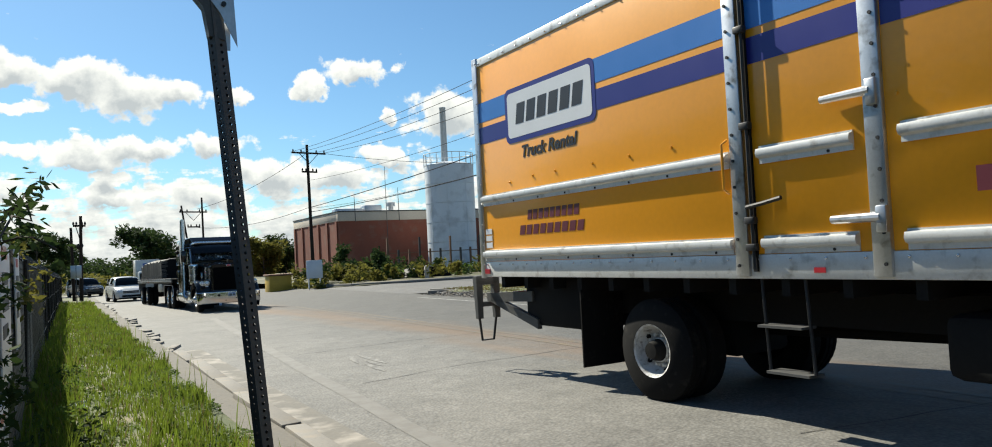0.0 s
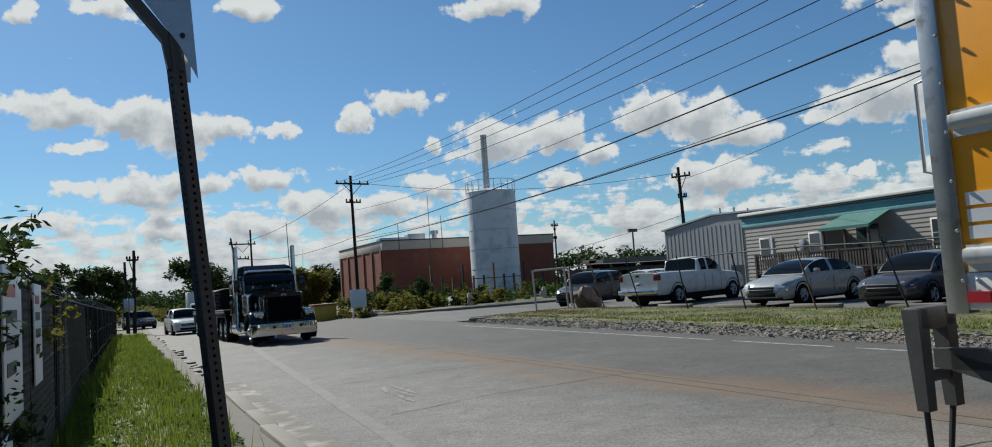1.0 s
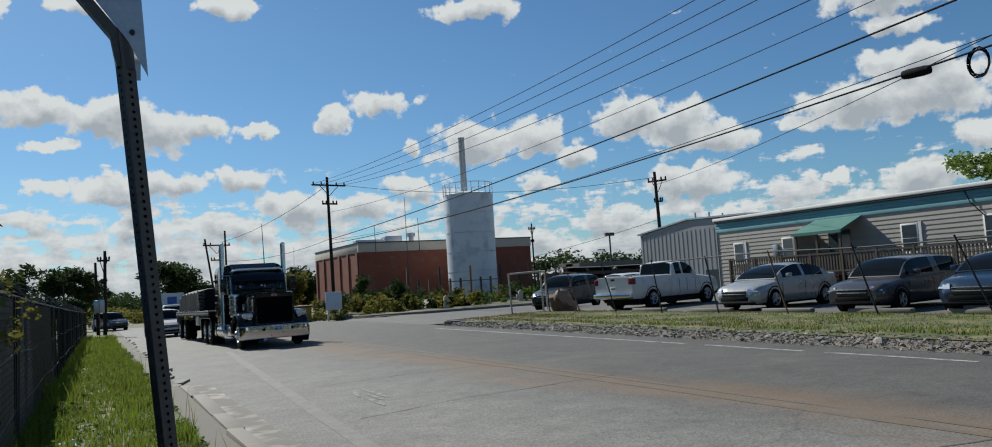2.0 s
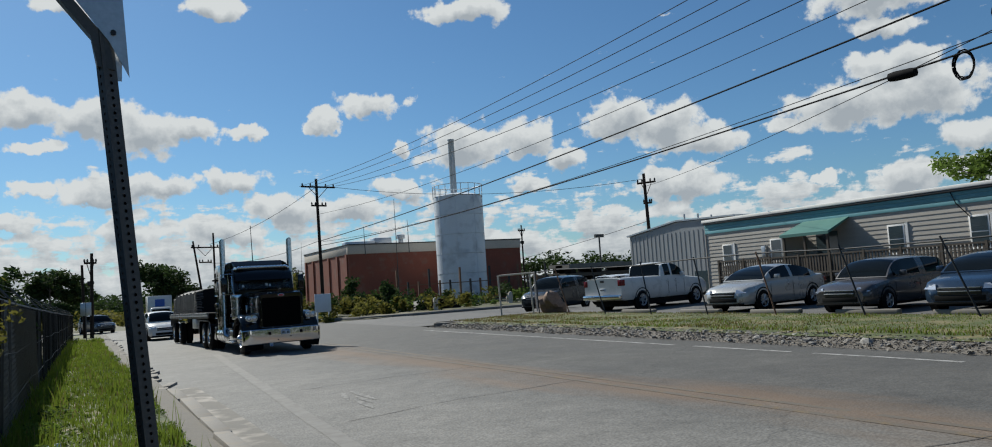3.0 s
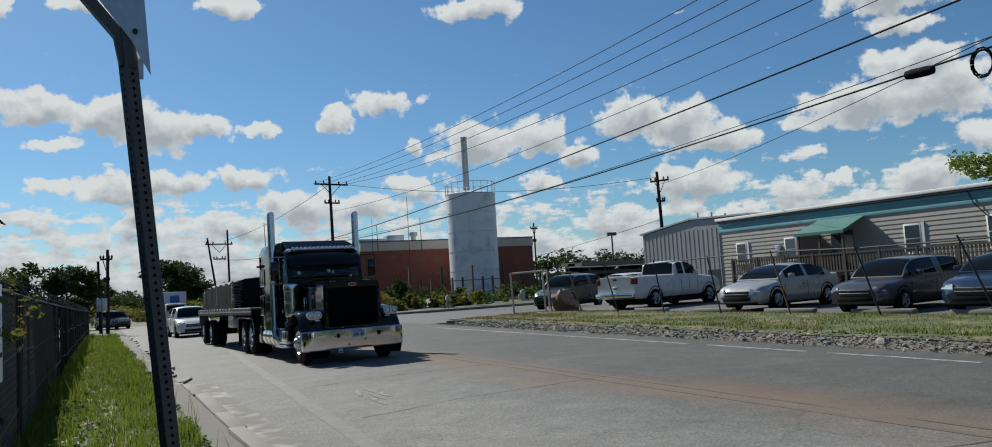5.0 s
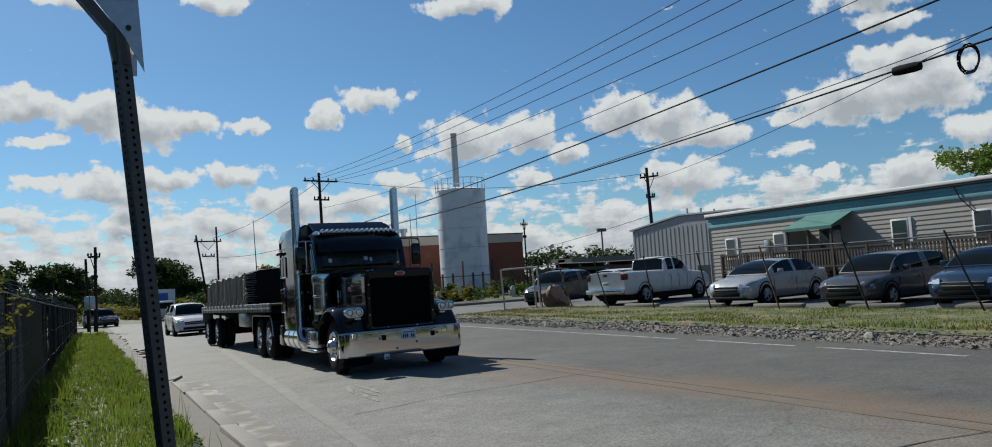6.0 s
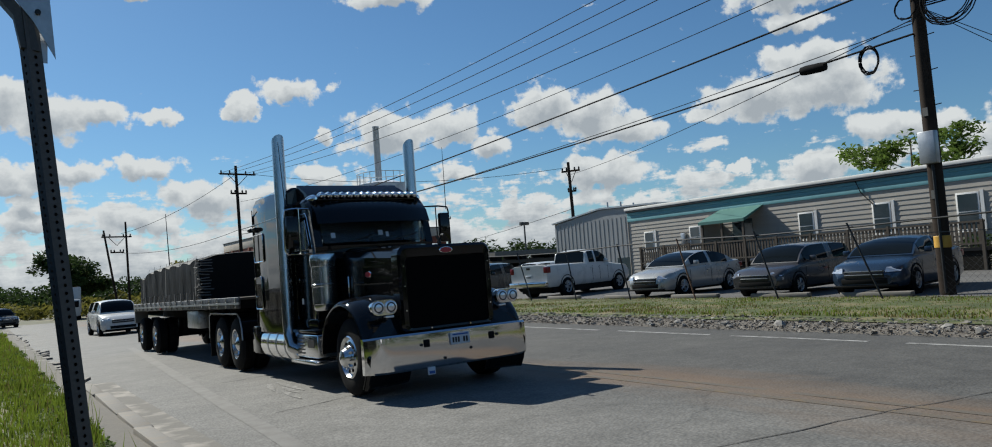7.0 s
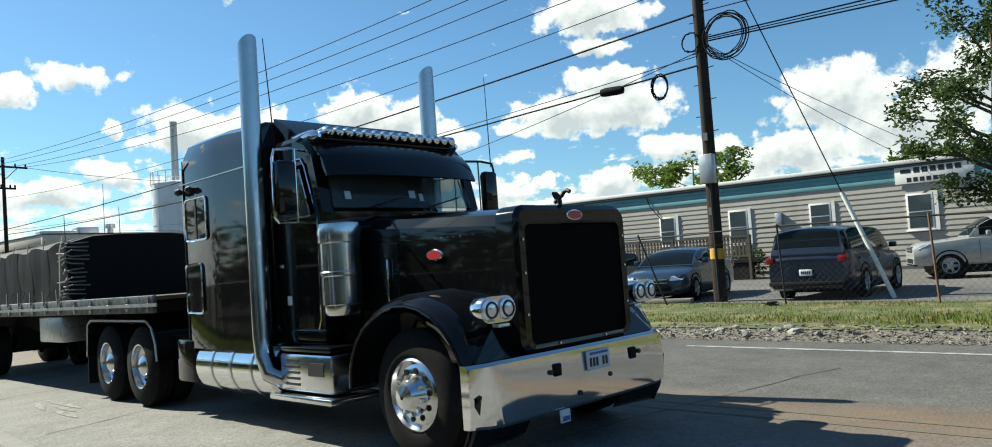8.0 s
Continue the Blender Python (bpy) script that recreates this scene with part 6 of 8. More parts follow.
def near_pole():
    p = pole(*MP, 12.6, LOT_Z, (-0.05, 0.0), 0, 0, "tall dark timber utility pole with cable coils and a grey box", 0.175)
    part("junction_box", box_bm(MP[0] - 0.36, MP[0] - 0.15, MP[1] - 0.22, MP[1] + 0.16, 3.22, 3.98, 0.02), M_GALV, p, "grey metal box strapped to the pole")
    part("conduit", (lambda q: (bm_tube(q, (MP[0] - 0.18, MP[1] - 0.05, 0.2), (MP[0] - 0.2, MP[1] - 0.05, 3.3), 0.035, n=8), q)[1])(bmesh.new()), M_BLACKMETAL, p)
    bm = bmesh.new()
    bm_lathe(bm, [(1.25, 0.178), (1.26, 0.186), (1.52, 0.184), (1.53, 0.176)], "z", 16, (MP[0], MP[1], 0), caps=False)
    part("reflector_band", bm, mat("amber_band", (0.50, 0.28, 0.04), 0.5), p, "amber marker band")
    for z in (2.4, 4.35):
        part("tag", box_bm(MP[0] - 0.19, MP[0] - 0.165, MP[1] - 0.06, MP[1] + 0.06, z, z + 0.2), M_STRAP, p)
    for i in range(12):
        bm = bmesh.new()
        k = 1 if i % 2 else -1
        z = 4.6 + i * 0.42
        bm_tube(bm, (MP[0], MP[1] + k * 0.12, z), (MP[0], MP[1] + k * 0.30, z + 0.01), 0.012, n=6)
        part("step_bolt", bm, M_BLACKMETAL, p)

    def coil(c, r, turns, name, squash=1.0):
        bm = bmesh.new()
        rng = random.Random(int(r * 100))
        for k in range(turns):
            rr, o = r * (1 - 0.06 * k), rng.uniform(-0.04, 0.04)
            pts = [(c[0] + o, c[1] + math.cos(2 * math.pi * i / 28) * rr * squash, c[2] + math.sin(2 * math.pi * i / 28) * rr + rng.uniform(-.02, .02)) for i in range(29)]
            bm_path(bm, pts, 0.016, 6)
        solid(name, bm, M_WIRE, "loose black coil of spare cable hung on the line", "cable coil")
    coil((MP[0] - 0.2, MP[1] - 0.75, 6.95), 0.62, 5, "cable_coil")
    coil((MP[0] - 0.15, MP[1] + 0.22, 7.0), 0.26, 2, "cable_coil")
    coil((MP[0] - 0.1, MP[1] + 1.25, 6.02), 0.36, 4, "cable_coil", 0.72)
    # splice case on the strand
    bm = bmesh.new()
    bm_lathe(bm, [(-0.36, 0.02), (-0.35, 0.11), (-0.2, 0.13), (0.2, 0.13), (0.35, 0.11), (0.36, 0.02)], "y", 12)
    ob = solid("splice_case", bm, M_WIRE, "black cable splice case hung on the strand", "cable box")
    ob.matrix_basis = pose(18.5, 11.55, 6.2, 3, 0, 0)
    # guy wire with a pale guard, and the small stub post beside it
    g = thing("guy_wire", "steel guy wire with a pale plastic guard", "cable")
    foot, head = Vector((19.0, 4.75, 0.15)), Vector((18.65, 8.7, 10.9))
    bm = bmesh.new()
    bm_tube(bm, foot, head, 0.014, n=6)
    part("strand", bm, M_WIRE, g)
    bm = bmesh.new()
    bm_tube(bm, foot, foot + (head - foot).normalized() * 2.7, 0.055, n=10)
    part("guard", bm, M_WHITE, g, "pale plastic guy guard")
    bm = bmesh.new()
    bm_tube(bm, head + (foot - head).normalized() * 3.1, head + (foot - head).normalized() * 3.3, 0.05, n=8)
    part("strain_insulator", bm, M_BLACKMETAL, g)


near_pole()


def wire(a, b, sag, r=0.012, label="black overhead cable slung between poles"):
    a, b = Vector(a), Vector(b)
    bm = bmesh.new()
    n = 26
    pts = []
    for i in range(n + 1):
        f = i / n
        p = a.lerp(b, f)
        p.z -= sag * 4 * f * (1 - f)
        pts.append(p)
    bm_path(bm, pts, r, 5)
    solid("overhead_cable", bm, M_WIRE, label, "cable", group="overhead cables")


P1X, P1Y = 17.95, 63.5
for zp, dx, z1, r, sag in ((11.2, -1.45, 10.75, 0.016, 0.85), (10.65, -0.65, 10.75, 0.016, 0.85), (10.15, 0.65, 10.75, 0.016, 0.85), (9.35, 1.45, 10.75, 0.016, 0.9), (8.6, 0.2, 8.4, 0.013, 0.8), (7.72, 0.15, 6.1, 0.028, 0.35), (6.35, 0.1, 5.7, 0.026, 0.5), (6.6, 0.1, 6.0, 0.012, 0.75)):
    wire((MP[0] - 0.15, MP[1] + 0.1, zp), (P1X + dx, P1Y, z1), sag, r)
for z0, z1, r in ((8.05, 8.1, 0.03), (7.75, 8.3, 0.014), (7.05, 7.9, 0.02), (7.0, 7.4, 0.014), (6.95, 6.95, 0.02), (10.2, 10.8, 0.014), (9.3, 10.0, 0.014)):
    wire((MP[0] - 0.1, MP[1] - 0.15, z0), (18.8, -46, z1), 0.5, r)
for y, z in ((11.0, 4.36), (9.8, 4.36)):
    wire((MP[0], MP[1], 7.0), (32.4, y - 4, z), 0.15, 0.010, "thin service cable running to the office roof")
for z0, z1 in ((10.75, 8.0), (10.75, 8.0), (6.1, 6.0)):
    wire((P1X, P1Y, z0), (12.4, 86.3, z1 - 0.3), 0.6, 0.02)
wire((38.8, 45.7, 8.9), (P1X + 1.4, P1Y, 10.7), 0.9, 0.018)
wire((38.8, 45.7, 8.3), (18.6, 8.9, 6.75), 0.3, 0.014)
wire((38.8, 45.7, 5.6), (60, 120, 4.5), 0.6, 0.02)


# ---------------------------------------------------------------- car park fence with leaning posts
def build_lot_fence():
    f = thing("car_park_fence", "old chain-link fence with leaning rusty posts and a top rail", "fence")
    xf = 17.3
    rng = random.Random(8)
    ys = [27.9, 25.6, 23.2, 20.6, 17.9, 15.2, 12.4, 9.6, 6.6, 3.5, 0.4, -3, -7, -11, -16]
    for i, y in enumerate(ys):
        ln = rng.uniform(0.35, 0.75) if 0 < i < 8 else 0.05
        bm = bmesh.new()
        bm_tube(bm, (xf, y, 0.1), (xf + rng.uniform(-0.1, 0.05), y + ln, 2.0), 0.024, n=8)
        part("fence_post", bm, M_RUST if i % 4 == 1 else M_BLACKMETAL, f)
    bm = bmesh.new()
    bm_path(bm, [(xf - 0.03, y + (0.45 if 0 < i < 8 else 0.05), 1.92 + 0.05 * math.sin(i * 1.7)) for i, y in enumerate(ys)], 0.021, 8)
    part("top_rail", bm, M_BLACKMETAL, f)
    bm = bmesh.new()
    bm_path(bm, [(xf + 0.06, y + 0.2, 1.62 + 0.04 * math.sin(i * 2.1)) for i, y in enumerate(ys) if y < 14], 0.008, 5)
    part("strand", bm, M_POST, f)
    # mesh that still hangs on the last bays
    bm = bmesh.new()
    for k in range(120):
        y = 8.4 - k * 0.14
        for dy in (0.9, -0.9):
            bm_tube(bm, (xf + 0.03, y, 0.2), (xf + 0.03, y + dy, 1.1), 0.0022, n=3, caps=False)
    tagged(part("chain_link", bm, M_POST, f), kind="stuff")
    g = thing("fence_gate", "open rusty pipe gate frame beside the entrance", "gate")
    for a, b in (((16.0, 28.9, 0.1), (15.95, 28.95, 1.9)), ((17.0, 27.9, 0.1), (16.95, 27.95, 1.95)), ((16.0, 28.9, 1.88), (17.0, 27.9, 1.92)), ((18.8, 30.5, 0.0), (18.75, 30.5, 2.0)), ((17.0, 27.95, 1.9), (18.8, 30.5, 1.95))):
        bm = bmesh.new()
        bm_tube(bm, a, b, 0.04, n=8)
        part("pipe", bm, M_PARAPET, g)
    for y in (22.2, 19.0, 15.9, 12.9, 10.2):
        bm = box_bm(-0.1, 0.1, -0.9, 0.9, 0, 0.13, 0.03)
        for v in bm.verts:
            v.co += Vector((noise.noise(v.co * 3), 0, noise.noise(v.co * 5))) * 0.02
        ob = solid("wheel_stop", bm, M_CONCRETE, "worn concrete wheel stop at a parking bay", "wheel stop", group="wheel stops")
        ob.matrix_basis = pose(18.05, y, LOT_Z)
    bm = bmesh.new()
    bmesh.ops.create_icosphere(bm, subdivisions=3, radius=0.55)
    for v in bm.verts:
        n = noise.noise(v.co * 2.2) * 0.6 + noise.noise(v.co * 6) * 0.2
        v.co *= 1 + n
        v.co.z = max(v.co.z * 0.95, -0.55)
    ob = solid("boulder", bm, mat("boulder_stone", (0.19, 0.13, 0.095), 0.9, var=0.35, scale=2, fine=12, bump=0.02), "rough brown boulder beside the gate", "rock")
    ob.matrix_basis = pose(18.0, 27.9, LOT_Z + 0.38)


build_lot_fence()


# ---------------------------------------------------------------- left fence, road sign
def build_left_fence():
    f = thing("slatted_fence", "dark chain-link fence with privacy slats and barbed wire", "fence")

    def line(y):
        return -0.74 + max(0.0, y - 12) * 0.013
    slat = mesh_of("slat", box_bm(-0.006, 0.006, -0.068, 0.068, 0.12, 1.83), M_DARKWOOD)
    n = 290
    for i in range(n):
        y = 1.6 + i * 0.155
        k = 0.03 * noise.noise((y * 0.8, 0, 0))
        x, yy, z = fall(line(y) + k, y)
        share("slat", slat, f, pose(x, yy, z, 3 * noise.noise((y, 3, 0)), 2 * noise.noise((y, 5, 0)), 12 * noise.noise((y * 3, 1, 0))))
    bm = bmesh.new()
    for i in range(46):
        y = -8 + i * 0.21
        bm_box(bm, -0.75, -0.738, y, y + 0.14, 0.12, 1.83)
    tagged(part("slats_rest", bm, M_DARKWOOD, f), kind="stuff")
    for i in range(20):
        y = -8 + i * 2.9
        x, yy, z = fall(line(y), y)
        bm = bmesh.new()
        bm_tube(bm, (x - 0.05, yy, z), (x - 0.05, yy, z + 1.9), 0.035, n=8)
        bm_tube(bm, (x - 0.05, yy, z + 1.88), (x - 0.32, yy, z + 2.22), 0.02, n=6)
        part("fence_post", bm, M_POST, f)
    for dz, dx, r in ((1.86, -0.05, 0.024), (1.98, -0.13, 0.005), (2.09, -0.22, 0.005), (2.2, -0.31, 0.005), (1.2, 0.015, 0.006), (0.6, 0.015, 0.006)):
        bm = bmesh.new()
        pts = []
        for i in range(40):
            y = -8 + i * 1.42
            x, yy, z = fall(line(y), y)
            pts.append((x + dx, yy, z + dz - (0.03 * math.sin(i * 1.9) if r < 0.02 else 0)))
        bm_path(bm, pts, r, 6 if r > 0.02 else 4)
        part("top_rail" if r > 0.02 else "strand", bm, M_POST, f)
    bm = bmesh.new()
    for i in range(200):                         # woven wire over the slats, near bays
        y = 2.5 + i * 0.07
        x = line(y) + 0.012
        for dy in (0.85, -0.85):
            a, b = fall(x, y, 0.15), fall(x, y + dy, 1.8)
            bm_tube(bm, a, b, 0.003, n=3, caps=False)
    tagged(part("chain_link", bm, M_MESH, f), kind="stuff")
    for y, w, z0, z1 in ((7.22, 0.6, 1.05, 1.86), (5.6, 0.9, 0.95, 1.9), (5.1, 0.7, 0.4, 0.9)):
        s = thing("fence_sign", "weathered white notice board wired to the fence", "sign", group="fence notices")
        x, yy, z = fall(line(y) + 0.03, y)
        part("board", box_bm(x, x + 0.012, yy - w / 2, yy + w / 2, z + z0, z + z1, 0.003), M_SIGNWHITE, s)
        for k in range(4):
            h = (z1 - z0) / 6
            part("print", box_bm(x + 0.012, x + 0.016, yy - w * 0.38, yy + w * (0.1 + 0.08 * (k % 3)), z + z1 - h * (k + 1.2), z + z1 - h * (k + 0.7)), M_RED if k == 0 else M_POST, s)
    # small sign at the far end of the fence
    s = thing("road_sign", "pale roadside sign on a thin post, seen from behind", "sign")
    x, y, z = fall(0.28, 40)
    bm = bmesh.new()
    bm_tube(bm, (x, y, z), (x, y, z + 2.6), 0.03, n=6)
    part("post", bm, M_POST, s)
    part("plate", box_bm(x - 0.3, x + 0.3, y - 0.02, y, z + 1.75, z + 2.55, 0.005), M_GALV, s)


build_left_fence()


def build_sign_post():
    s = thing("sign_post", "perforated square steel sign post leaning beside the kerb", "sign")
    # square tube in short lengths with round holes on the two near faces
    w, h, pitch = 0.0225, 0.0254, 0.0254
    bm = bmesh.new()
    nseg = 95
    top = 0.08 + nseg * pitch
    for k in range(nseg):
        z0 = 0.08 + k * pitch
        for face in range(4):
            c, sn = ((0, -1), (1, 0), (0, 1), (-1, 0))[face], None
            u = (-c[1], c[0])
            n = 8
            o, i_ = [], []
            for q in range(n):
                a = 2 * math.pi * q / n
                ca, sa = math.cos(a), math.sin(a)
                m = max(abs(ca), abs(sa))
                for lst, (pu, pz) in ((o, (ca / m * w, sa / m * pitch / 2)), (i_, (ca * 0.0058, sa * 0.0058))):
                    lst.append(bm.verts.new((c[0] * w + u[0] * pu, c[1] * w + u[1] * pu, z0 + pitch / 2 + pz)))
            for q in range(n):
                r = (q + 1) % n
                bm.faces.new((o[q], o[r], i_[r], i_[q]))
    bmesh.ops.remove_doubles(bm, verts=bm.verts[:], dist=0.0004)
    post = part("post", bm, M_POST, s, "perforated galvanised square tube", None)
    bm = box_bm(-0.027, 0.027, -0.027, 0.027, -0.15, 0.12)
    part("anchor_sleeve", bm, M_POST, s)
    s.matrix_basis = Matrix.Translation((0.275, 2.8, 0.05)) @ pose(0, 0, 0, 0, -4.35, 0)
    post.matrix_basis = pose(0, 0, 0, 0, 0, 24)
    # bent-over head of the post with a crumpled blade still bolted on
    h = thing("bent_sign", "bent bare-aluminium sign blade on the kinked post head", "sign")
    bm = bmesh.new()
    bm_loft(bm, [[(x - 0.03, y, z) for y in (2.775, 2.825)] + [(x + 0.022, y, z - 0.01) for y in (2.825, 2.775)] for x, z in ((0.098, 2.40), (0.082, 2.50), (-0.02, 2.63), (-0.30, 2.98))])
    part("post_head", bm, M_POST, h)
    bm = bmesh.new()
    out = [(0.105, 2.485), (0.165, 2.372), (0.150, 2.62), (0.12, 3.0), (-0.27, 3.0)]
    bm_loft(bm, [[(x, 2.768 + (0.02 if i == 1 else 0), z) for i, (x, z) in enumerate(out)], [(x, 2.772 + (0.02 if i == 1 else 0), z) for i, (x, z) in enumerate(out)]])
    part("sign_blade", bm, M_GALV, h, "bare aluminium back of the sign")
    bm = bmesh.new()
    bm_loft(bm, [[(0.122, 2.80, 2.36), (0.142, 2.80, 2.36), (0.145, 2.80, 2.46), (0.118, 2.80, 2.46)], [(0.122, 2.803, 2.36), (0.142, 2.803, 2.36), (0.145, 2.803, 2.46), (0.118, 2.803, 2.46)]])
    part("lower_plate", bm, M_GALV, h)
    bm = bmesh.new()
    bm_tube(bm, (0.118, 2.76, 2.515), (0.118, 2.775, 2.515), 0.009, n=8)
    part("bolt", bm, M_BLACKMETAL, h)


build_sign_post()


# ---------------------------------------------------------------- parked cars (nose towards -y, middle of the wheelbase at the origin)
def paint(name, col, metal=0.35):
    return mat(name, col, 0.28, metal=metal, var=0.06, scale=2, fine=40, coat=0.5)


M_CAR_WHITE = paint("white_car_paint", (0.62, 0.62, 0.60), 0.0)
M_CAR_SILVER = paint("silver_car_paint", (0.40, 0.40, 0.385))
M_CAR_GREY = paint("warm_grey_car_paint", (0.075, 0.072, 0.074))
M_CAR_BLUE = paint("slate_blue_car_paint", (0.022, 0.042, 0.075))
M_CAR_NAVY = paint("navy_car_paint", (0.012, 0.018, 0.035))
M_CAR_DARK = paint("dark_grey_car_paint", (0.045, 0.05, 0.052))
M_CARGLASS = mat("car_glass", (0.006, 0.008, 0.009), 0.03, var=0.2, scale=1, spec=0.16)
M_TAIL = mat("tail_lens", (0.16, 0.008, 0.01), 0.2, var=0.1)


def lerp_rows(rows, y):
    for a, b in zip(rows, rows[1:]):
        if a[0] <= y <= b[0]:
            k = (y - a[0]) / (b[0] - a[0])
            return [p + (q - p) * k for p, q in zip(a[1:], b[1:])]
    return rows[-1][1:] if y > rows[-1][0] else rows[0][1:]


def car(name, label, material, W, top, cabin, wb, r, bottom=0.24, bed=None, grille=M_BLACKMETAL, group="cars in the car park"):
    """top: rows of (y, height, half width share); cabin: belt rows (y0, y1, z) and roof rows (y0, y1, z, share)."""
    t = thing(name, label, "car", group=group)
    hw = W / 2
    y0, y1 = top[0][0], top[-1][0]
    bm = bmesh.new()
    rings = []
    n = 26
    for i in range(n + 1):
        y = y0 + (y1 - y0) * i / n
        z, s = lerp_rows(top, y)
        w = hw * s
        zb = bottom + (0.06 if i in (0, n) else 0)
        half = [(-w * 0.90, zb), (-w * 0.985, zb + 0.10), (-w, zb + (z - zb) * 0.45), (-w * 0.985, zb + (z - zb) * 0.74), (-w * 0.94, z - 0.05), (-w * 0.84, z - 0.008), (-w * 0.4, z + 0.014)]
        ring = [(x, y, q) for x, q in half] + [(-x, y, q) for x, q in half[::-1]]
        rings.append(ring)
    bm_loft(bm, rings)
    body = part("body", bm, material, t, "", 38)
    (b0, b1, bz), (r0, r1, rz, rs) = cabin
    wb_, wr = hw * 0.93, hw * rs
    ctrl = [(b0, bz), ((b0 + r0) / 2 - 0.05, bz + (rz - bz) * 0.56), (r0 + 0.05, rz - 0.045), ((r0 + r1) / 2, rz), (r1, rz - 0.05), (r1 + (b1 - r1) * 0.58, bz + (rz - bz) * 0.56), (b1, bz)]
    line = []
    for i in range(6):
        p = [Vector(ctrl[max(0, min(6, i + k))]) for k in (-1, 0, 1, 2)]
        for k in range(6):
            f = k / 6
            line.append(0.5 * (2 * p[1] + (p[2] - p[0]) * f + (2 * p[0] - 5 * p[1] + 4 * p[2] - p[3]) * f * f + (3 * p[1] - p[0] - 3 * p[2] + p[3]) * f ** 3))
    line.append(Vector(ctrl[-1]))

    def section(y, h):
        """Half section of the cabin at y, from the belt up to the middle of the roof, then mirrored."""
        h = max(h, bz + 0.004)
        taper = 1 - 0.10 * max(0.0, (y - r1) / max(b1 - r1, 0.1)) - 0.05 * max(0.0, (r0 - y) / (r0 - b0))

        def wide(z):
            return (wb_ - (wb_ - wr) * max(0.0, (z - bz) / (rz - bz)) ** 1.3) * taper
        half = []
        for f in (0.0, 0.10, 0.36, 0.62, 0.86):
            z = bz + (h - bz) * f
            half.append(Vector((-wide(z), y, z)))
        xs, zs = half[-1].x, half[-1].z
        for f in (0.93, 0.76, 0.42):
            half.append(Vector((xs * f, y, zs + (h - zs) * (1 - f ** 3))))
        half.append(Vector((0, y, h)))
        return half + [Vector((-p.x, p.y, p.z)) for p in half[-2::-1]]
    grid = [section(p.x, p.y) for p in line]
    bm = bmesh.new()
    bm_loft(bm, [[(v.x, v.y, v.z - (0.08 if j in (0, 16) else 0)) for j, v in enumerate(row)] for row in grid])
    cab = part("cabin", bm, material, t, "", 50)

    def pane(nm, i0, i1, j0, j1):
        """Glass that follows the cabin's skin over stations i0..i1 and section points j0..j1."""
        bm = bmesh.new()
        rows = []
        for i in range(i0, i1 + 1):
            row = []
            for j in range(j0, j1 + 1):
                u = grid[min(i + 1, 36)][j] - grid[max(i - 1, 0)][j]
                v = grid[i][min(j + 1, 16)] - grid[i][max(j - 1, 0)]
                n = v.cross(u)
                n = n.normalized() if n.length > 1e-9 else Vector((0, 0, 1))
                if n.dot(grid[i][j] - Vector((0, (r0 + r1) / 2, bz - 0.3))) < 0:
                    n = -n
                row.append((bm.verts.new(grid[i][j] + n * 0.009), bm.verts.new(grid[i][j] - n * 0.006)))
            rows.append(row)
        ni, nj = i1 - i0, j1 - j0
        for i in range(ni):
            for j in range(nj):
                bm.faces.new((rows[i][j][0], rows[i + 1][j][0], rows[i + 1][j + 1][0], rows[i][j + 1][0]))
        rim = [(0, j) for j in range(nj)] + [(i, nj) for i in range(ni)] + [(ni, j) for j in range(nj, 0, -1)] + [(i, 0) for i in range(ni, 0, -1)]
        for (a, b), (c, d) in zip(rim, rim[1:] + rim[:1]):
            bm.faces.new((rows[a][b][0], rows[c][d][0], rows[c][d][1], rows[a][b][1]))
        bmesh.ops.recalc_face_normals(bm, faces=bm.faces)
        part(nm, bm, M_CARGLASS, cab, "", 50)
    pane("windscreen", 1, 11, 5, 11)
    pane("rear_window", 25, 33 if not bed else 35, 5, 11)
    cuts = ((6, 17), (19, 29)) if not bed else ((6, 16), (18, 23))
    for i0, i1 in cuts:
        pane("side_window", i0, i1, 1, 4)
        pane("side_window", i0, i1, 12, 15)
    for s in (-1, 1):
        for k in (0.0, 0.42, 0.80):
            y = b0 + 0.25 + (b1 - b0 - 0.3) * k
            z, sh = lerp_rows(top, y)
            part("door_seam", box_bm(s * hw * 1.0 - 0.004, s * hw * 1.0 + 0.003, y - 0.006, y + 0.006, bottom + 0.14, z - 0.12), M_BLACKMETAL, body)
            if k < 0.8:
                part("door_handle", box_bm(s * hw - 0.02, s * hw + 0.02, y + (b1 - b0) * 0.3, y + (b1 - b0) * 0.3 + 0.16, z - 0.20, z - 0.165, 0.008), material, body)
        bm = bmesh.new()
        bm_box(bm, s * (hw + 0.09) - 0.09, s * (hw + 0.09) + 0.09, b0 + 0.42, b0 + 0.54, bz + 0.03, bz + 0.17, 0.03)
        part("mirror", bm, material, t)
        zl, sl = lerp_rows(top, y0 + 0.22)
        bm = bmesh.new()
        bm_loft(bm, [[(s * hw * sl * 0.60, y0 + 0.0, zl - 0.17), (s * hw * sl * 0.97, y0 + 0.12, zl - 0.16), (s * hw * sl * 1.0, y0 + 0.42, zl - 0.03), (s * hw * sl * 0.62, y0 + 0.06, zl - 0.05)],
                     [(s * hw * sl * 0.60, y0 + 0.2, zl - 0.17), (s * hw * sl * 0.93, y0 + 0.3, zl - 0.16), (s * hw * sl * 0.95, y0 + 0.5, zl - 0.05), (s * hw * sl * 0.62, y0 + 0.25, zl - 0.06)]])
        part("headlight", bm, M_LENS, t)
        zr, sr = lerp_rows(top, y1 - 0.1)
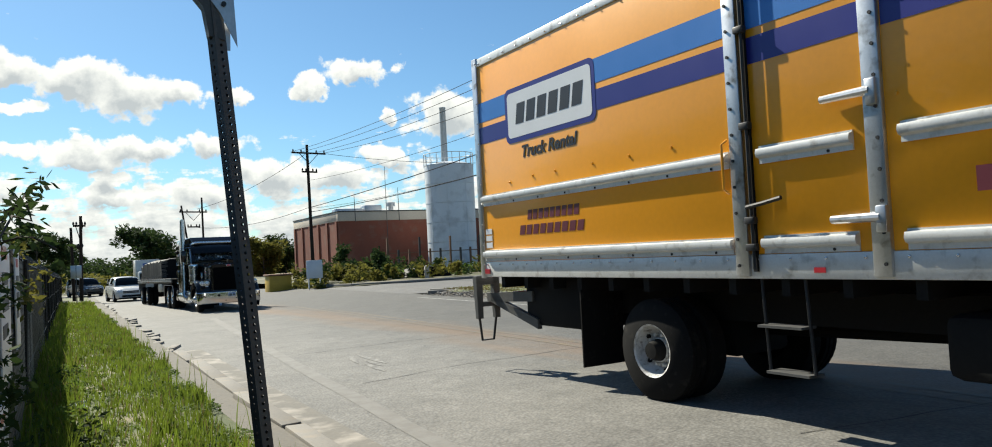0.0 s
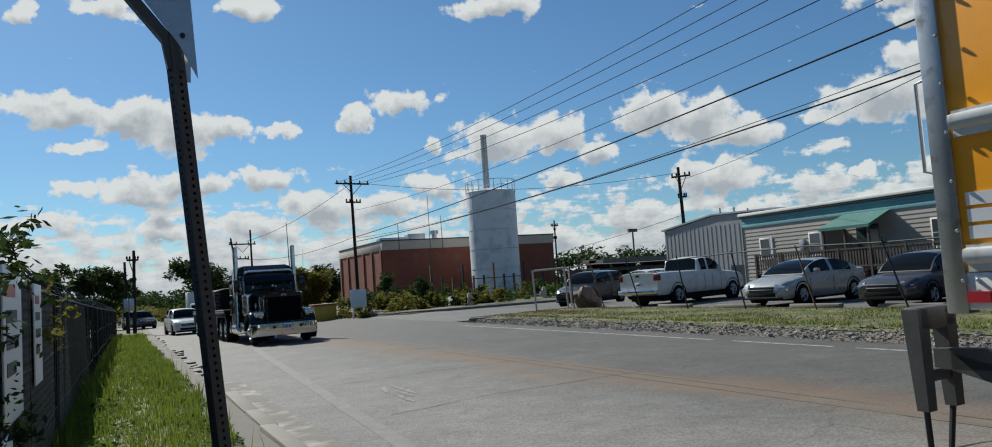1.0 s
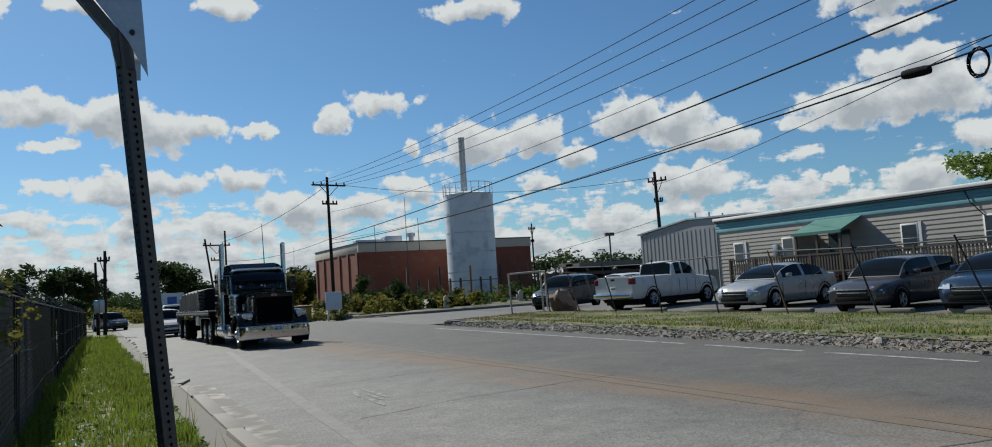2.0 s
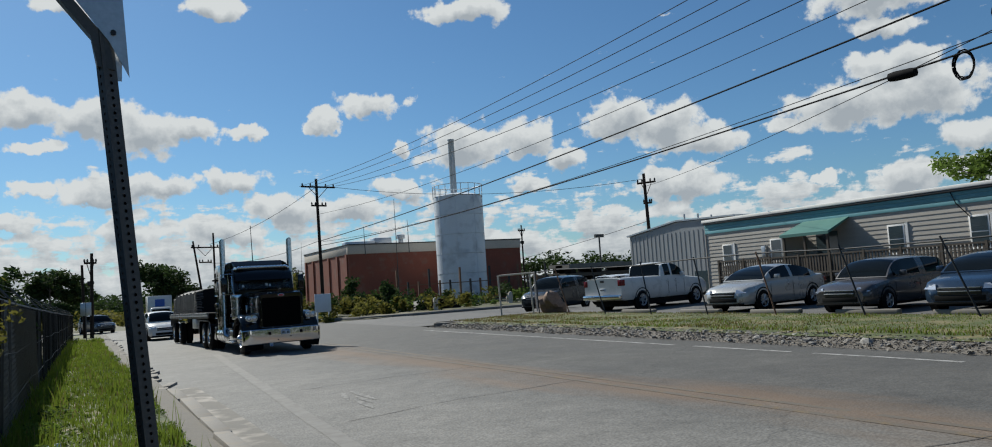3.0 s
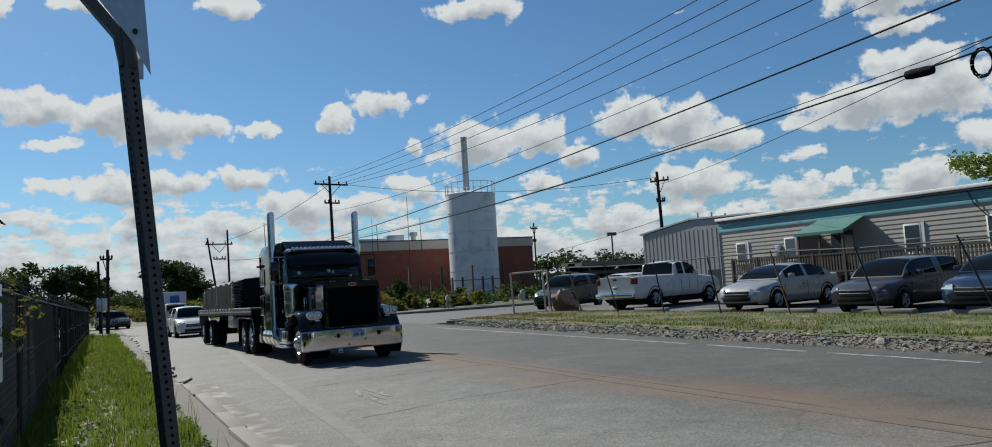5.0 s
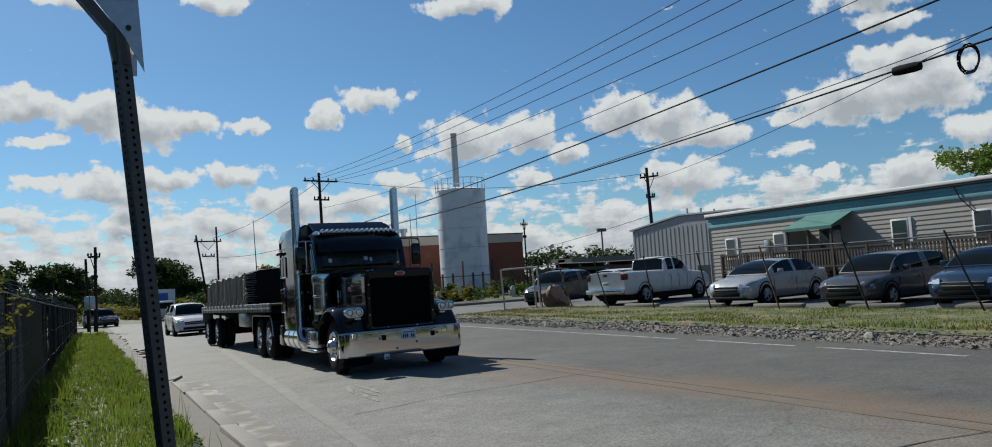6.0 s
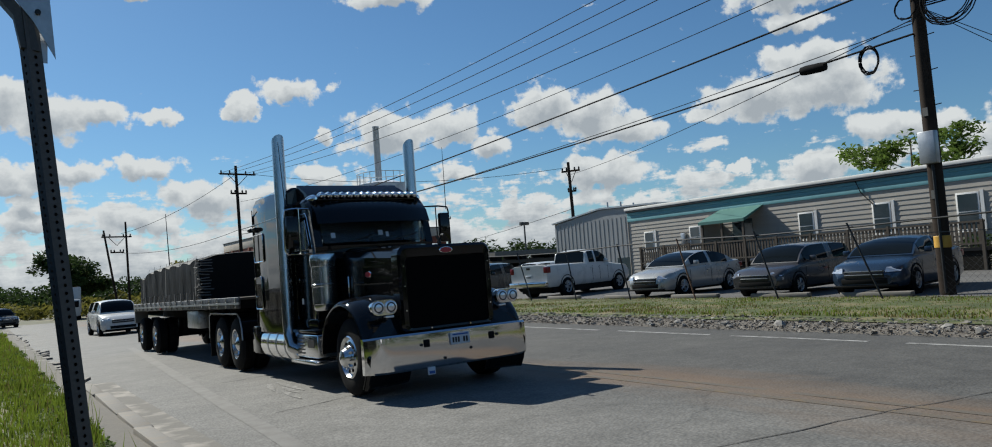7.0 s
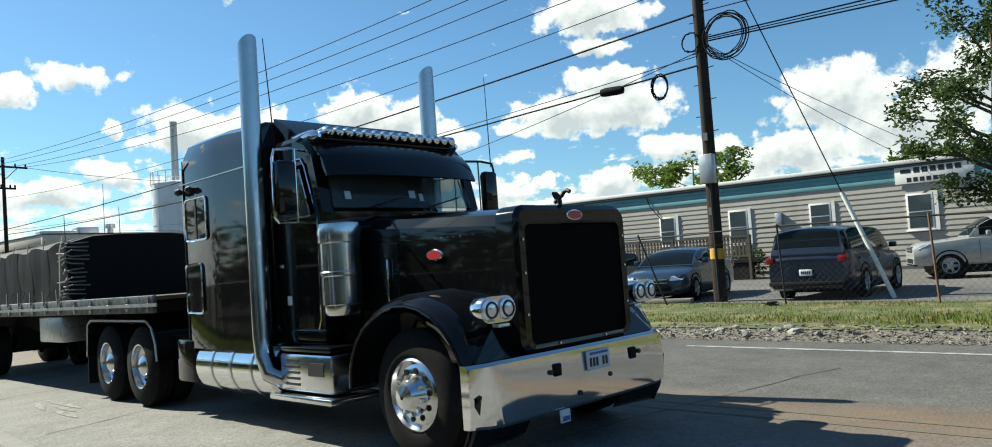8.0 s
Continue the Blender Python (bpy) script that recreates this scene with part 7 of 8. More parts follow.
        part("tail_light", box_bm(*sorted((s * hw * sr * 0.80, s * hw * sr * 1.005)), y1 - 0.22, y1 + 0.015, zr - (0.34 if bed else 0.26), zr - 0.10, 0.02), M_TAIL, t)
        for y in (-wb / 2, wb / 2):
            bm = bmesh.new()
            bm_lathe(bm, [(s * (hw - 0.16), r * 1.17), (s * (hw + 0.004), r * 1.17), (s * (hw + 0.006), r * 1.10), (s * (hw - 0.1), r * 0.9)], "x", 24, (0, y, r + 0.015))
            part("wheel_arch", bm, M_BLACK_MATT, body)
            wheel(t, s * (hw + 0.012), y, r, s, "car")
    zl, sl = lerp_rows(top, y0 + 0.1)
    gr = part("grille", box_bm(-hw * 0.52, hw * 0.52, y0 - 0.02, y0 + 0.1, zl - 0.24, zl - 0.06, 0.02), grille, t)
    for o in (-0.17, -0.085):
        part("grille_bar", box_bm(-hw * 0.5, hw * 0.5, y0 - 0.03, y0 + 0.02, zl + o, zl + o + 0.02, 0.006), M_DULL_ALU, gr)
    part("lower_grille", box_bm(-hw * 0.6, hw * 0.6, y0 - 0.015, y0 + 0.1, bottom + 0.08, bottom + 0.22, 0.02), M_BLACK_MATT, t)
    part("bumper_lip", box_bm(-hw * 0.82, hw * 0.82, y0 - 0.012, y0 + 0.1, bottom + 0.0, bottom + 0.05, 0.01), M_BLACK_MATT, t)
    pl = part("number_plate", box_bm(-0.15, 0.15, y1 + 0.0, y1 + 0.022, bottom + 0.36, bottom + 0.51, 0.004), M_PLATE, t)
    for i in range(5):
        part("print", box_bm(-0.11 + i * 0.048, -0.08 + i * 0.048, y1 + 0.02, y1 + 0.026, bottom + 0.40, bottom + 0.47), M_INK, pl)
    part("underbody", box_bm(-hw * 0.85, hw * 0.85, y0 + 0.5, y1 - 0.5, 0.17, bottom + 0.05), M_BLACK_MATT, t)
    if bed:
        part("bed_liner", box_bm(-hw * 0.82, hw * 0.82, bed[0], bed[1], bed[2] - 0.1, bed[2] + 0.006), M_BLACK_MATT, t)
        part("rear_bumper", box_bm(-hw * 0.97, hw * 0.97, y1 - 0.02, y1 + 0.16, 0.48, 0.66, 0.03), M_CHROME, t)
        part("tailgate_handle", box_bm(-0.10, 0.10, y1 + 0.01, y1 + 0.03, bed[2] - 0.18, bed[2] - 0.09, 0.01), M_BLACKMETAL, t)
    else:
        part("rear_bumper", box_bm(-hw * 0.9, hw * 0.9, y1 - 0.06, y1 + 0.03, bottom + 0.12, bottom + 0.22, 0.02), M_BLACK_MATT, t)
    return t


def sedan(name, label, m, L=4.6, W=1.8, H=1.48, wb=2.7, r=0.345, **kw):
    f, b = -wb / 2 - 0.92, wb / 2 + (L - wb - 0.92)
    top = [(f, 0.58, 0.70), (f + 0.06, 0.68, 0.80), (f + 0.16, 0.75, 0.90), (f + 0.35, 0.81, 0.97), (f + 0.7, 0.88, 0.99), (f + 1.2, 0.96, 1.0), (f + 1.6, 0.97, 1.0), (b - 1.1, 1.01, 1.0), (b - 0.6, 1.06, 0.98), (b - 0.2, 1.07, 0.94), (b - 0.06, 1.03, 0.90), (b, 0.88, 0.82)]
    return car(name, label, m, W, top, ((f + 1.08, b - 0.36, 0.97), (f + 2.0, b - 1.45, H, 0.68)), wb, r, **kw)


def hatch(name, label, m, L=4.75, W=1.9, H=1.72, wb=2.8, r=0.36, **kw):
    f, b = -wb / 2 - 0.9, wb / 2 + (L - wb - 0.9)
    top = [(f, 0.72, 0.80), (f + 0.12, 0.84, 0.92), (f + 0.35, 0.93, 0.98), (f + 1.05, 1.05, 1.0), (f + 1.4, 1.08, 1.0), (b - 0.4, 1.14, 1.0), (b - 0.08, 1.12, 0.94), (b, 0.95, 0.88)]
    k = H / 1.72
    top = [(y, z * k, s) for y, z, s in top]
    return car(name, label, m, W, top, ((f + 1.05, b - 0.06, 1.07 * k), (f + 1.75, b - 0.42, H, 0.72)), wb, r, **kw)


def pickup(name, label, m, L=5.85, W=2.0, H=1.88, wb=3.65, r=0.40, **kw):
    f, b = -wb / 2 - 0.95, wb / 2 + (L - wb - 0.95)
    top = [(f, 0.98, 0.90), (f + 0.1, 1.08, 0.95), (f + 0.4, 1.14, 0.99), (f + 1.3, 1.22, 1.0), (f + 1.45, 1.25, 1.0), (b - 2.65, 1.28, 1.0), (b - 2.55, 1.33, 1.0), (b - 0.04, 1.34, 0.99), (b, 1.30, 0.97)]
    return car(name, label, m, W, top, ((f + 1.50, b - 2.66, 1.24), (f + 2.15, b - 2.82, H, 0.78)), wb, r, bottom=0.42, bed=(b - 2.5, b - 0.1, 1.34), **kw)


def park(ob, x, y, turn, z=LOT_Z):
    ob.matrix_basis = pose(x, y, z, 0, 0, turn)


park(sedan("silver_sedan", "silver four-door saloon parked nose to the fence", M_CAR_SILVER), 20.45, 18.35, -84)
park(hatch("grey_hatchback", "warm grey small hatchback parked behind the fence", M_CAR_GREY, L=4.3, W=1.72, H=1.47, wb=2.57, r=0.31), 20.1, 13.75, -86)
park(sedan("blue_sedan", "slate blue saloon parked behind the fence", M_CAR_BLUE, L=4.85, W=1.85, H=1.46, wb=2.75), 20.25, 10.75, -82)
park(pickup("white_pickup", "white pickup truck parked tail to the road", M_CAR_WHITE), 21.4, 25.4, 102)
park(hatch("navy_suv", "dark navy sport utility car parked tail to the fence", M_CAR_NAVY, L=5.0, W=2.0, H=1.78, wb=2.86, r=0.38), 21.1, 6.5, 90)
park(pickup("silver_pickup", "silver pickup truck parked along the office wall", M_CAR_SILVER), 27.8, 3.55, -160)
park(hatch("dark_suv", "dark grey sport utility car beside the gate", M_CAR_DARK, L=4.6), 21.6, 33.0, -62, 0.02)
park(hatch("white_hatchback", "white estate car parked by the sheds", M_CAR_WHITE, L=4.5, H=1.6), 27.0, 34.2, 100, 0.02)
WHITE_SUV = hatch("white_suv", "white sport utility car following the tractor", M_CAR_WHITE, group="")
SUV_WHEELS = [(w, 0.36) for w in WHITE_SUV.children if w.name.startswith("wheel") and not w.name.startswith("wheel_arch")]
fc = hatch("far_car", "dark car waiting on the far bend", M_CAR_DARK, group="")
park(fc, *fall(1.0, 56)[:2], 18, fall(1.0, 50)[2])


def far_box_truck():
    t = thing("far_box_truck", "white box truck standing beyond the bend", "truck")
    part("cargo_box", box_bm(-1.25, 1.25, -2.0, 4.0, 0.9, 3.6, 0.03), M_CAR_WHITE, t)
    part("cab", box_bm(-1.05, 1.05, -3.9, -2.05, 0.5, 2.3, 0.15), M_CAR_WHITE, t)
    part("windscreen", box_bm(-0.9, 0.9, -3.93, -3.88, 1.45, 2.1), M_CARGLASS, t)
    part("emblem", box_bm(-0.5, 0.5, 4.0, 4.02, 1.6, 2.6), M_PLATE_BLUE, t)
    part("emblem", box_bm(-0.5, 0.5, -2.03, -2.0, 2.4, 3.2), M_PLATE_BLUE, t)
    for s in (-1, 1):
        for y in (-3.1, 2.6):
            wheel(t, s * 1.1, y, 0.48, s, "truck")
    t.matrix_basis = pose(8.1, 96, -1.0, 0, 0, -2)


far_box_truck()


# ---------------------------------------------------------------- vegetation
def leaf_clumps(bm, centres, per, size, rng, flat=1.0):
    """Many small leaves round each centre (x, y, z, radius)."""
    for cx, cy, cz, cr in centres:
        for _ in range(per):
            d = Vector((rng.gauss(0, 1), rng.gauss(0, 1), rng.gauss(0, 1)))
            d = d.normalized() * cr * rng.random() ** 0.45
            p = Vector((cx + d.x, cy + d.y, cz + d.z * flat))
            s = size * rng.uniform(0.6, 1.4)
            u = Vector((rng.gauss(0, 1), rng.gauss(0, 1), rng.gauss(0, 0.6))).normalized() * s
            v = u.orthogonal().normalized()
            v.rotate(Matrix.Rotation(rng.uniform(0, 6.28), 3, u))
            v *= s * 0.42
            bm.faces.new([bm.verts.new(p - u), bm.verts.new(p + v), bm.verts.new(p + u), bm.verts.new(p - v)])


def tree(x, y, base, height, spread, leaf, seed, label, per=110, size=0.12, limbs=9, clump=0.9, trunk_share=0.35, name="tree"):
    t = thing(name, label, "tree")
    rng = random.Random(seed)
    bm = bmesh.new()
    r = height * 0.022
    tip = Vector((x + rng.uniform(-.3, .3), y, base + height * 0.85))
    pts = [Vector((x, y, base)).lerp(tip, k / 6) + Vector((rng.uniform(-1, 1), rng.uniform(-1, 1), 0)) * height * 0.012 for k in range(7)]
    for k, (a, b) in enumerate(zip(pts, pts[1:])):
        bm_tube(bm, a, b, r * (1 - k / 7), r * (1 - (k + 1) / 7) + 0.01, 8)
    cs = []
    for k in range(limbs):
        f = trunk_share + (0.92 - trunk_share) * k / limbs
        p = Vector((x, y, base)).lerp(tip, f)
        a = rng.uniform(0, 6.28)
        ln = spread * (1.05 - 0.55 * abs(f - 0.55)) * rng.uniform(0.6, 1.0)
        q = p + Vector((math.cos(a) * ln, math.sin(a) * ln, ln * rng.uniform(0.15, 0.7)))
        m = p.lerp(q, 0.5) + Vector((0, 0, ln * 0.08))
        bm_tube(bm, p, m, r * 0.45 * (1 - f) + 0.02, r * 0.25 * (1 - f) + 0.015, 6)
        bm_tube(bm, m, q, r * 0.25 * (1 - f) + 0.015, 0.008, 6)
        for e, sc in ((q, 1.0), (m, 0.8), (p.lerp(q, 0.78), 0.9)):
            for _ in range(2):
                o = Vector((rng.uniform(-1, 1), rng.uniform(-1, 1), rng.uniform(-0.5, 0.8))) * clump * 0.7
                bm_tube(bm, e, e + o, 0.012, 0.004, 4)
                cs.append((*(e + o), clump * sc * rng.uniform(0.55, 1.0)))
    cs.append((*tip, clump))
    part("trunk", bm, M_BARK, t)
    bm = bmesh.new()
    leaf_clumps(bm, cs, per, size, rng, 0.8)
    part("crown", bm, leaf, t, "", None)
    return t


tree(42.8, 21.2, LOT_Z, 7.9, 3.6, M_LEAF, 3, "open yellow-green tree standing behind the office", per=70, size=0.16, limbs=10, clump=0.8, trunk_share=0.45)
tree(22.6, 2.9, LOT_Z, 7.9, 2.5, M_LEAF_MID, 5, "dark open-branched tree in the car park", per=90, size=0.07, limbs=26, clump=0.6, trunk_share=0.3)
tree(53.5, 11.2, LOT_Z, 7.4, 3.2, M_LEAF, 9, "green tree behind the office roof", per=90, size=0.18, limbs=9, clump=0.95)
tree(11.2, 118, -0.9, 8.2, 4.4, M_LEAF_DARK, 11, "broad dark tree on the far bend", per=110, size=0.3, limbs=14, clump=1.5, trunk_share=0.25)
tree(-2.4, 84, -0.9, 6.6, 3.0, M_LEAF_DARK, 12, "dark tree beyond the fence end", per=90, size=0.24, limbs=10, clump=1.2, trunk_share=0.25)
tree(20.5, 92, -0.9, 5.6, 2.6, M_LEAF_OLIVE, 14, "yellow-green bushy tree beside the works", per=110, size=0.22, limbs=10, clump=1.1, trunk_share=0.15)
tree(24.5, 98, -0.9, 5.4, 2.8, M_LEAF_DARK, 15, "low dark tree behind the works", per=90, size=0.24, limbs=9, clump=1.2, trunk_share=0.15)


def far_woods():
    rng = random.Random(21)
    bm = bmesh.new()
    cs = []
    for i in range(150):                          # left horizon
        a = radians(-12 + 36 * i / 150 + rng.uniform(-.3, .3))
        d = rng.uniform(150, 190)
        h = 3.2 + 2.2 * noise.noise((i * 0.17, 0, 0)) + rng.uniform(0, 1.3)
        for k in range(2):
            cs.append((math.sin(a) * d, math.cos(a) * d, -0.9 + h * (0.3 + 0.55 * k), rng.uniform(1.8, 3.0)))
    for i in range(190):                          # behind the car park and round to the right
        a = radians(25 + 68 * i / 190 + rng.uniform(-.3, .3))
        d = rng.uniform(125, 160)
        h = 4.6 + 1.8 * noise.noise((i * 0.2, 7, 0)) + rng.uniform(0, 1.6)
        for k in range(2):
            cs.append((math.sin(a) * d, math.cos(a) * d, -0.9 + h * (0.3 + 0.6 * k), rng.uniform(1.8, 2.8)))
    leaf_clumps(bm, cs, 100, 0.42, rng, 0.75)
    tagged(solid("far_woods", bm, M_LEAF_DARK, "dark line of distant woods along the horizon", "woods", kind="stuff", smooth=None))
    bm = bmesh.new()
    cs = []
    for i in range(120):                          # olive scrub on the far bend
        a = radians(-6 + 26 * i / 120 + rng.uniform(-.5, .5))
        d = rng.uniform(98, 135)
        cs.append((math.sin(a) * d, math.cos(a) * d, -0.7 + rng.uniform(0, 1.5), rng.uniform(0.9, 1.8)))
    leaf_clumps(bm, cs, 60, 0.4, rng, 0.7)
    solid("scrub", bm, M_LEAF_OLIVE, "olive scrub along the far side of the bend", "scrub", kind="stuff", smooth=None)
    # woods across the verge, behind the fence, seen only in paintwork and chrome
    bm = bmesh.new()
    cs = []
    for i in range(60):
        y = -60 + i * 2.0
        cs.append((-16 + rng.uniform(-3, 3), y, rng.uniform(0.5, 2.5), 2.2))
        for z in (3.4, 5.6):
            cs.append((-17 + rng.uniform(-3, 3), y + rng.uniform(-1, 1), z + 1.6 * noise.noise((i * 0.3, z, 0)), 2.4))
    # unseen row added behind the viewer to darken what paint and chrome reflect
    for i in range(40):
        for z in (1.5, 4.0, 6.5, 8.5):
            cs.append((-14 + i * 2.0, -62 + rng.uniform(-3, 3), z + rng.uniform(-1, 1) + 1.5 * noise.noise((i * 0.3, 5, 0)), 2.8))
    leaf_clumps(bm, cs, 90, 0.5, rng, 0.9)
    solid("reflection_trees", bm, M_LEAF_DARK, "dark trees behind the slatted fence, and an added row behind the viewer", "woods", kind="stuff", smooth=None)


far_woods()


def blades(bm, x, y, z, h, w, rng, lean=0.4):
    a = rng.uniform(0, 6.28)
    c, s = math.cos(a) * w, math.sin(a) * w
    l = rng.uniform(0.1, lean) * h
    b = rng.uniform(0, 6.28)
    ox, oy = math.cos(b) * l, math.sin(b) * l
    v = [bm.verts.new(p) for p in ((x - c, y - s, z), (x + c, y + s, z), (x + ox * 0.4 + c * 0.7, y + oy * 0.4 + s * 0.7, z + h * 0.6), (x + ox * 0.4 - c * 0.7, y + oy * 0.4 - s * 0.7, z + h * 0.6), (x + ox, y + oy, z + h))]
    bm.faces.new(v[:4]), bm.faces.new((v[3], v[2], v[4]))


def grass():
    rng = random.Random(31)
    bm, bd = bmesh.new(), bmesh.new()
    for i in range(44000):
        y = 1.8 + 40 * rng.random() ** 2.0
        x = rng.uniform(-0.95, 0.98)
        n = noise.noise((x * 1.3, y * 0.7, 4))
        if x > 0.88 + 0.2 * n:
            continue
        tuft = noise.noise((x * 4.1, y * 2.6, 11))
        if tuft < -0.18 and rng.random() < 0.7:
            continue
        h = (0.06 + 0.07 * rng.random()) * (1.0 + 0.8 * max(0, n)) * (1.0 + 1.6 * max(0, tuft)) * (1.9 if x < -0.25 + 0.3 * n else 1.0)
        q = fall(x, y, 0.13)
        blades(bd if rng.random() < 0.10 else bm, *q, h, 0.004 + 0.0011 * y * 0.35, rng)
    for i in range(420):                          # tall stalks
        y = 3 + 22 * rng.random() ** 1.5
        x = rng.choice((rng.uniform(-0.7, -0.2), rng.uniform(0.2, 1.0)))
        blades(bm, *fall(x, y, 0.12), rng.uniform(0.25, 0.5), 0.006, rng, 0.3)
    bc = bmesh.new()
    for i in range(26000):                        # low broad-leaved ground cover between the blades
        y = 2.2 + 24 * rng.random() ** 1.8
        x = rng.uniform(-0.75, 0.99)
        if noise.noise((x * 1.6, y * 1.1, 21)) < -0.12:
            continue
        q = Vector(fall(x, y, 0.14 + 0.05 * rng.random() + 0.03 * noise.noise((x * 3, y * 3, 1))))
        r = (0.010 + 0.0012 * y) * rng.uniform(0.7, 1.4)
        u = Vector((rng.uniform(-1, 1), rng.uniform(-1, 1), rng.uniform(-0.5, 0.5))).normalized()
        v = Vector((-u.y, u.x, rng.uniform(-0.5, 0.5))).normalized()
        bc.faces.new([bc.verts.new(q + d * r) for d in (u, v, -u, -v)])
    solid("ground_cover", bc, M_CLOVER, "low clover and weeds matted through the grass", "grass", kind="stuff", smooth=None)
    solid("verge_blades", bm, M_GRASS, "bright uncut grass on the bank", "grass", kind="stuff", smooth=None)
    solid("dry_blades", bd, M_STRAW, "dry straw among the grass", "grass", kind="stuff", smooth=None)
    bm, bd = bmesh.new(), bmesh.new()
    for i in range(38000):
        y = rng.uniform(-6, 29)
        x = rng.uniform(13.2, 18.0)
        n = noise.noise((x * 0.8, y * 0.5, 9))
        if x < 13.6 + 0.4 * n:
            continue
        h = 0.03 + 0.05 * rng.random() + 0.07 * max(0, n)
        if n < -0.3 and rng.random() < 0.6:
            continue
        blades(bd if rng.random() < 0.34 + 0.7 * max(0, noise.noise((x * 0.5, y * 0.25, 2))) + 0.5 * min(1, max(0, (y - 16) / 8)) else bm, *fall(x, y, 0.13), h, 0.013, rng)
    solid("far_verge_blades", bm, M_GRASS, "short mown grass before the fence", "grass", kind="stuff", smooth=None)
    solid("far_dry_blades", bd, M_STRAW, "dry patches in the mown grass", "grass", kind="stuff", smooth=None)


grass()


def rubble():
    rng = random.Random(41)
    shapes = []
    for k in range(5):
        bm = bmesh.new()
        bmesh.ops.create_icosphere(bm, subdivisions=1, radius=1)
        for v in bm.verts:
            v.co *= 1 + 0.35 * noise.noise(v.co * 2 + Vector((k * 9, 0, 0)))
            v.co.z *= 0.6
        shapes.append(mesh_of("stone", bm, mat("gravel_%s" % "abcde"[k], (0.145 + 0.026 * k, 0.137 + 0.025 * k, 0.125 + 0.023 * k), 0.9, var=0.25, scale=2, fine=9, rand=0.3)))
    bed = thing("gravel", "loose pale gravel stones along the shoulder", "gravel", kind="structure")
    for i in range(290):
        y = 4 + 24 * rng.random()
        x = 12.25 + 1.15 * rng.random()
        q = fall(x, y, 0.03 + (x - 12.2) * 0.06)
        s = rng.uniform(0.03, 0.075) if rng.random() < 0.92 else rng.uniform(0.08, 0.14)
        share("stone", rng.choice(shapes), bed, pose(*q, rng.uniform(-20, 20), rng.uniform(-20, 20), rng.uniform(0, 360)) @ Matrix.Diagonal((s, s, s, 1)))
    bm = bmesh.new()
    for i in range(15000):
        y = -8 + 36 * rng.random()
        x = 12.05 + 1.45 * rng.random() ** 0.9
        q = Vector(fall(x, y, 0.015 + max(0, x - 12.2) * 0.07))
        s = rng.uniform(0.018, 0.045) if rng.random() < 0.88 else rng.uniform(0.045, 0.075)
        vs = [bm.verts.new(q + Vector((rng.uniform(-1, 1), rng.uniform(-1, 1), rng.uniform(-0.2, 0.9))) * s) for _ in range(4)]
        for f in ((0, 1, 2), (0, 3, 1), (1, 3, 2), (0, 2, 3)):
            bm.faces.new([vs[k] for k in f])
    ob = part("small_stones", bm, M_STONE, bed, "", None)
    tagged(ob, kind="stuff")
    for x, y, w in ((12.9, 27.9, 0.55), (13.4, 28.9, 0.5)):
        bm = box_bm(-w, w, -0.12, 0.12, -0.05, 0.13, 0.04)
        ob = solid("broken_kerb", bm, M_CONCRETE, "broken piece of kerb at the corner", "kerb")
        ob.matrix_basis = Matrix.Translation(fall(x, y, 0.03)) @ pose(0, 0, 0, 0, 0, -35)
    bm = box_bm(-0.5, 0.5, -0.12, 0.12, 0, 0.05, 0.02)
    ob = solid("timber_offcut", bm, M_DECK, "grey timber offcut lying on the grass", "debris")
    ob.matrix_basis = pose(17.3, 7.0, 0.2, 0, 3, 30)
    # litter in the grass
    for x, y in ((-0.33, 6.2), (-0.28, 6.6)):
        bm = bmesh.new()
        bmesh.ops.create_icosphere(bm, subdivisions=2, radius=0.09)
        for v in bm.verts:
            v.co *= 1 + 0.5 * noise.noise(v.co * 14 + Vector((x, y, 0)))
            v.co.z *= 0.5
        ob = solid("litter", bm, M_SIGNWHITE, "crumpled white litter lying in the grass", "litter")
        ob.matrix_basis = pose(x, y, 0.22)


rubble()


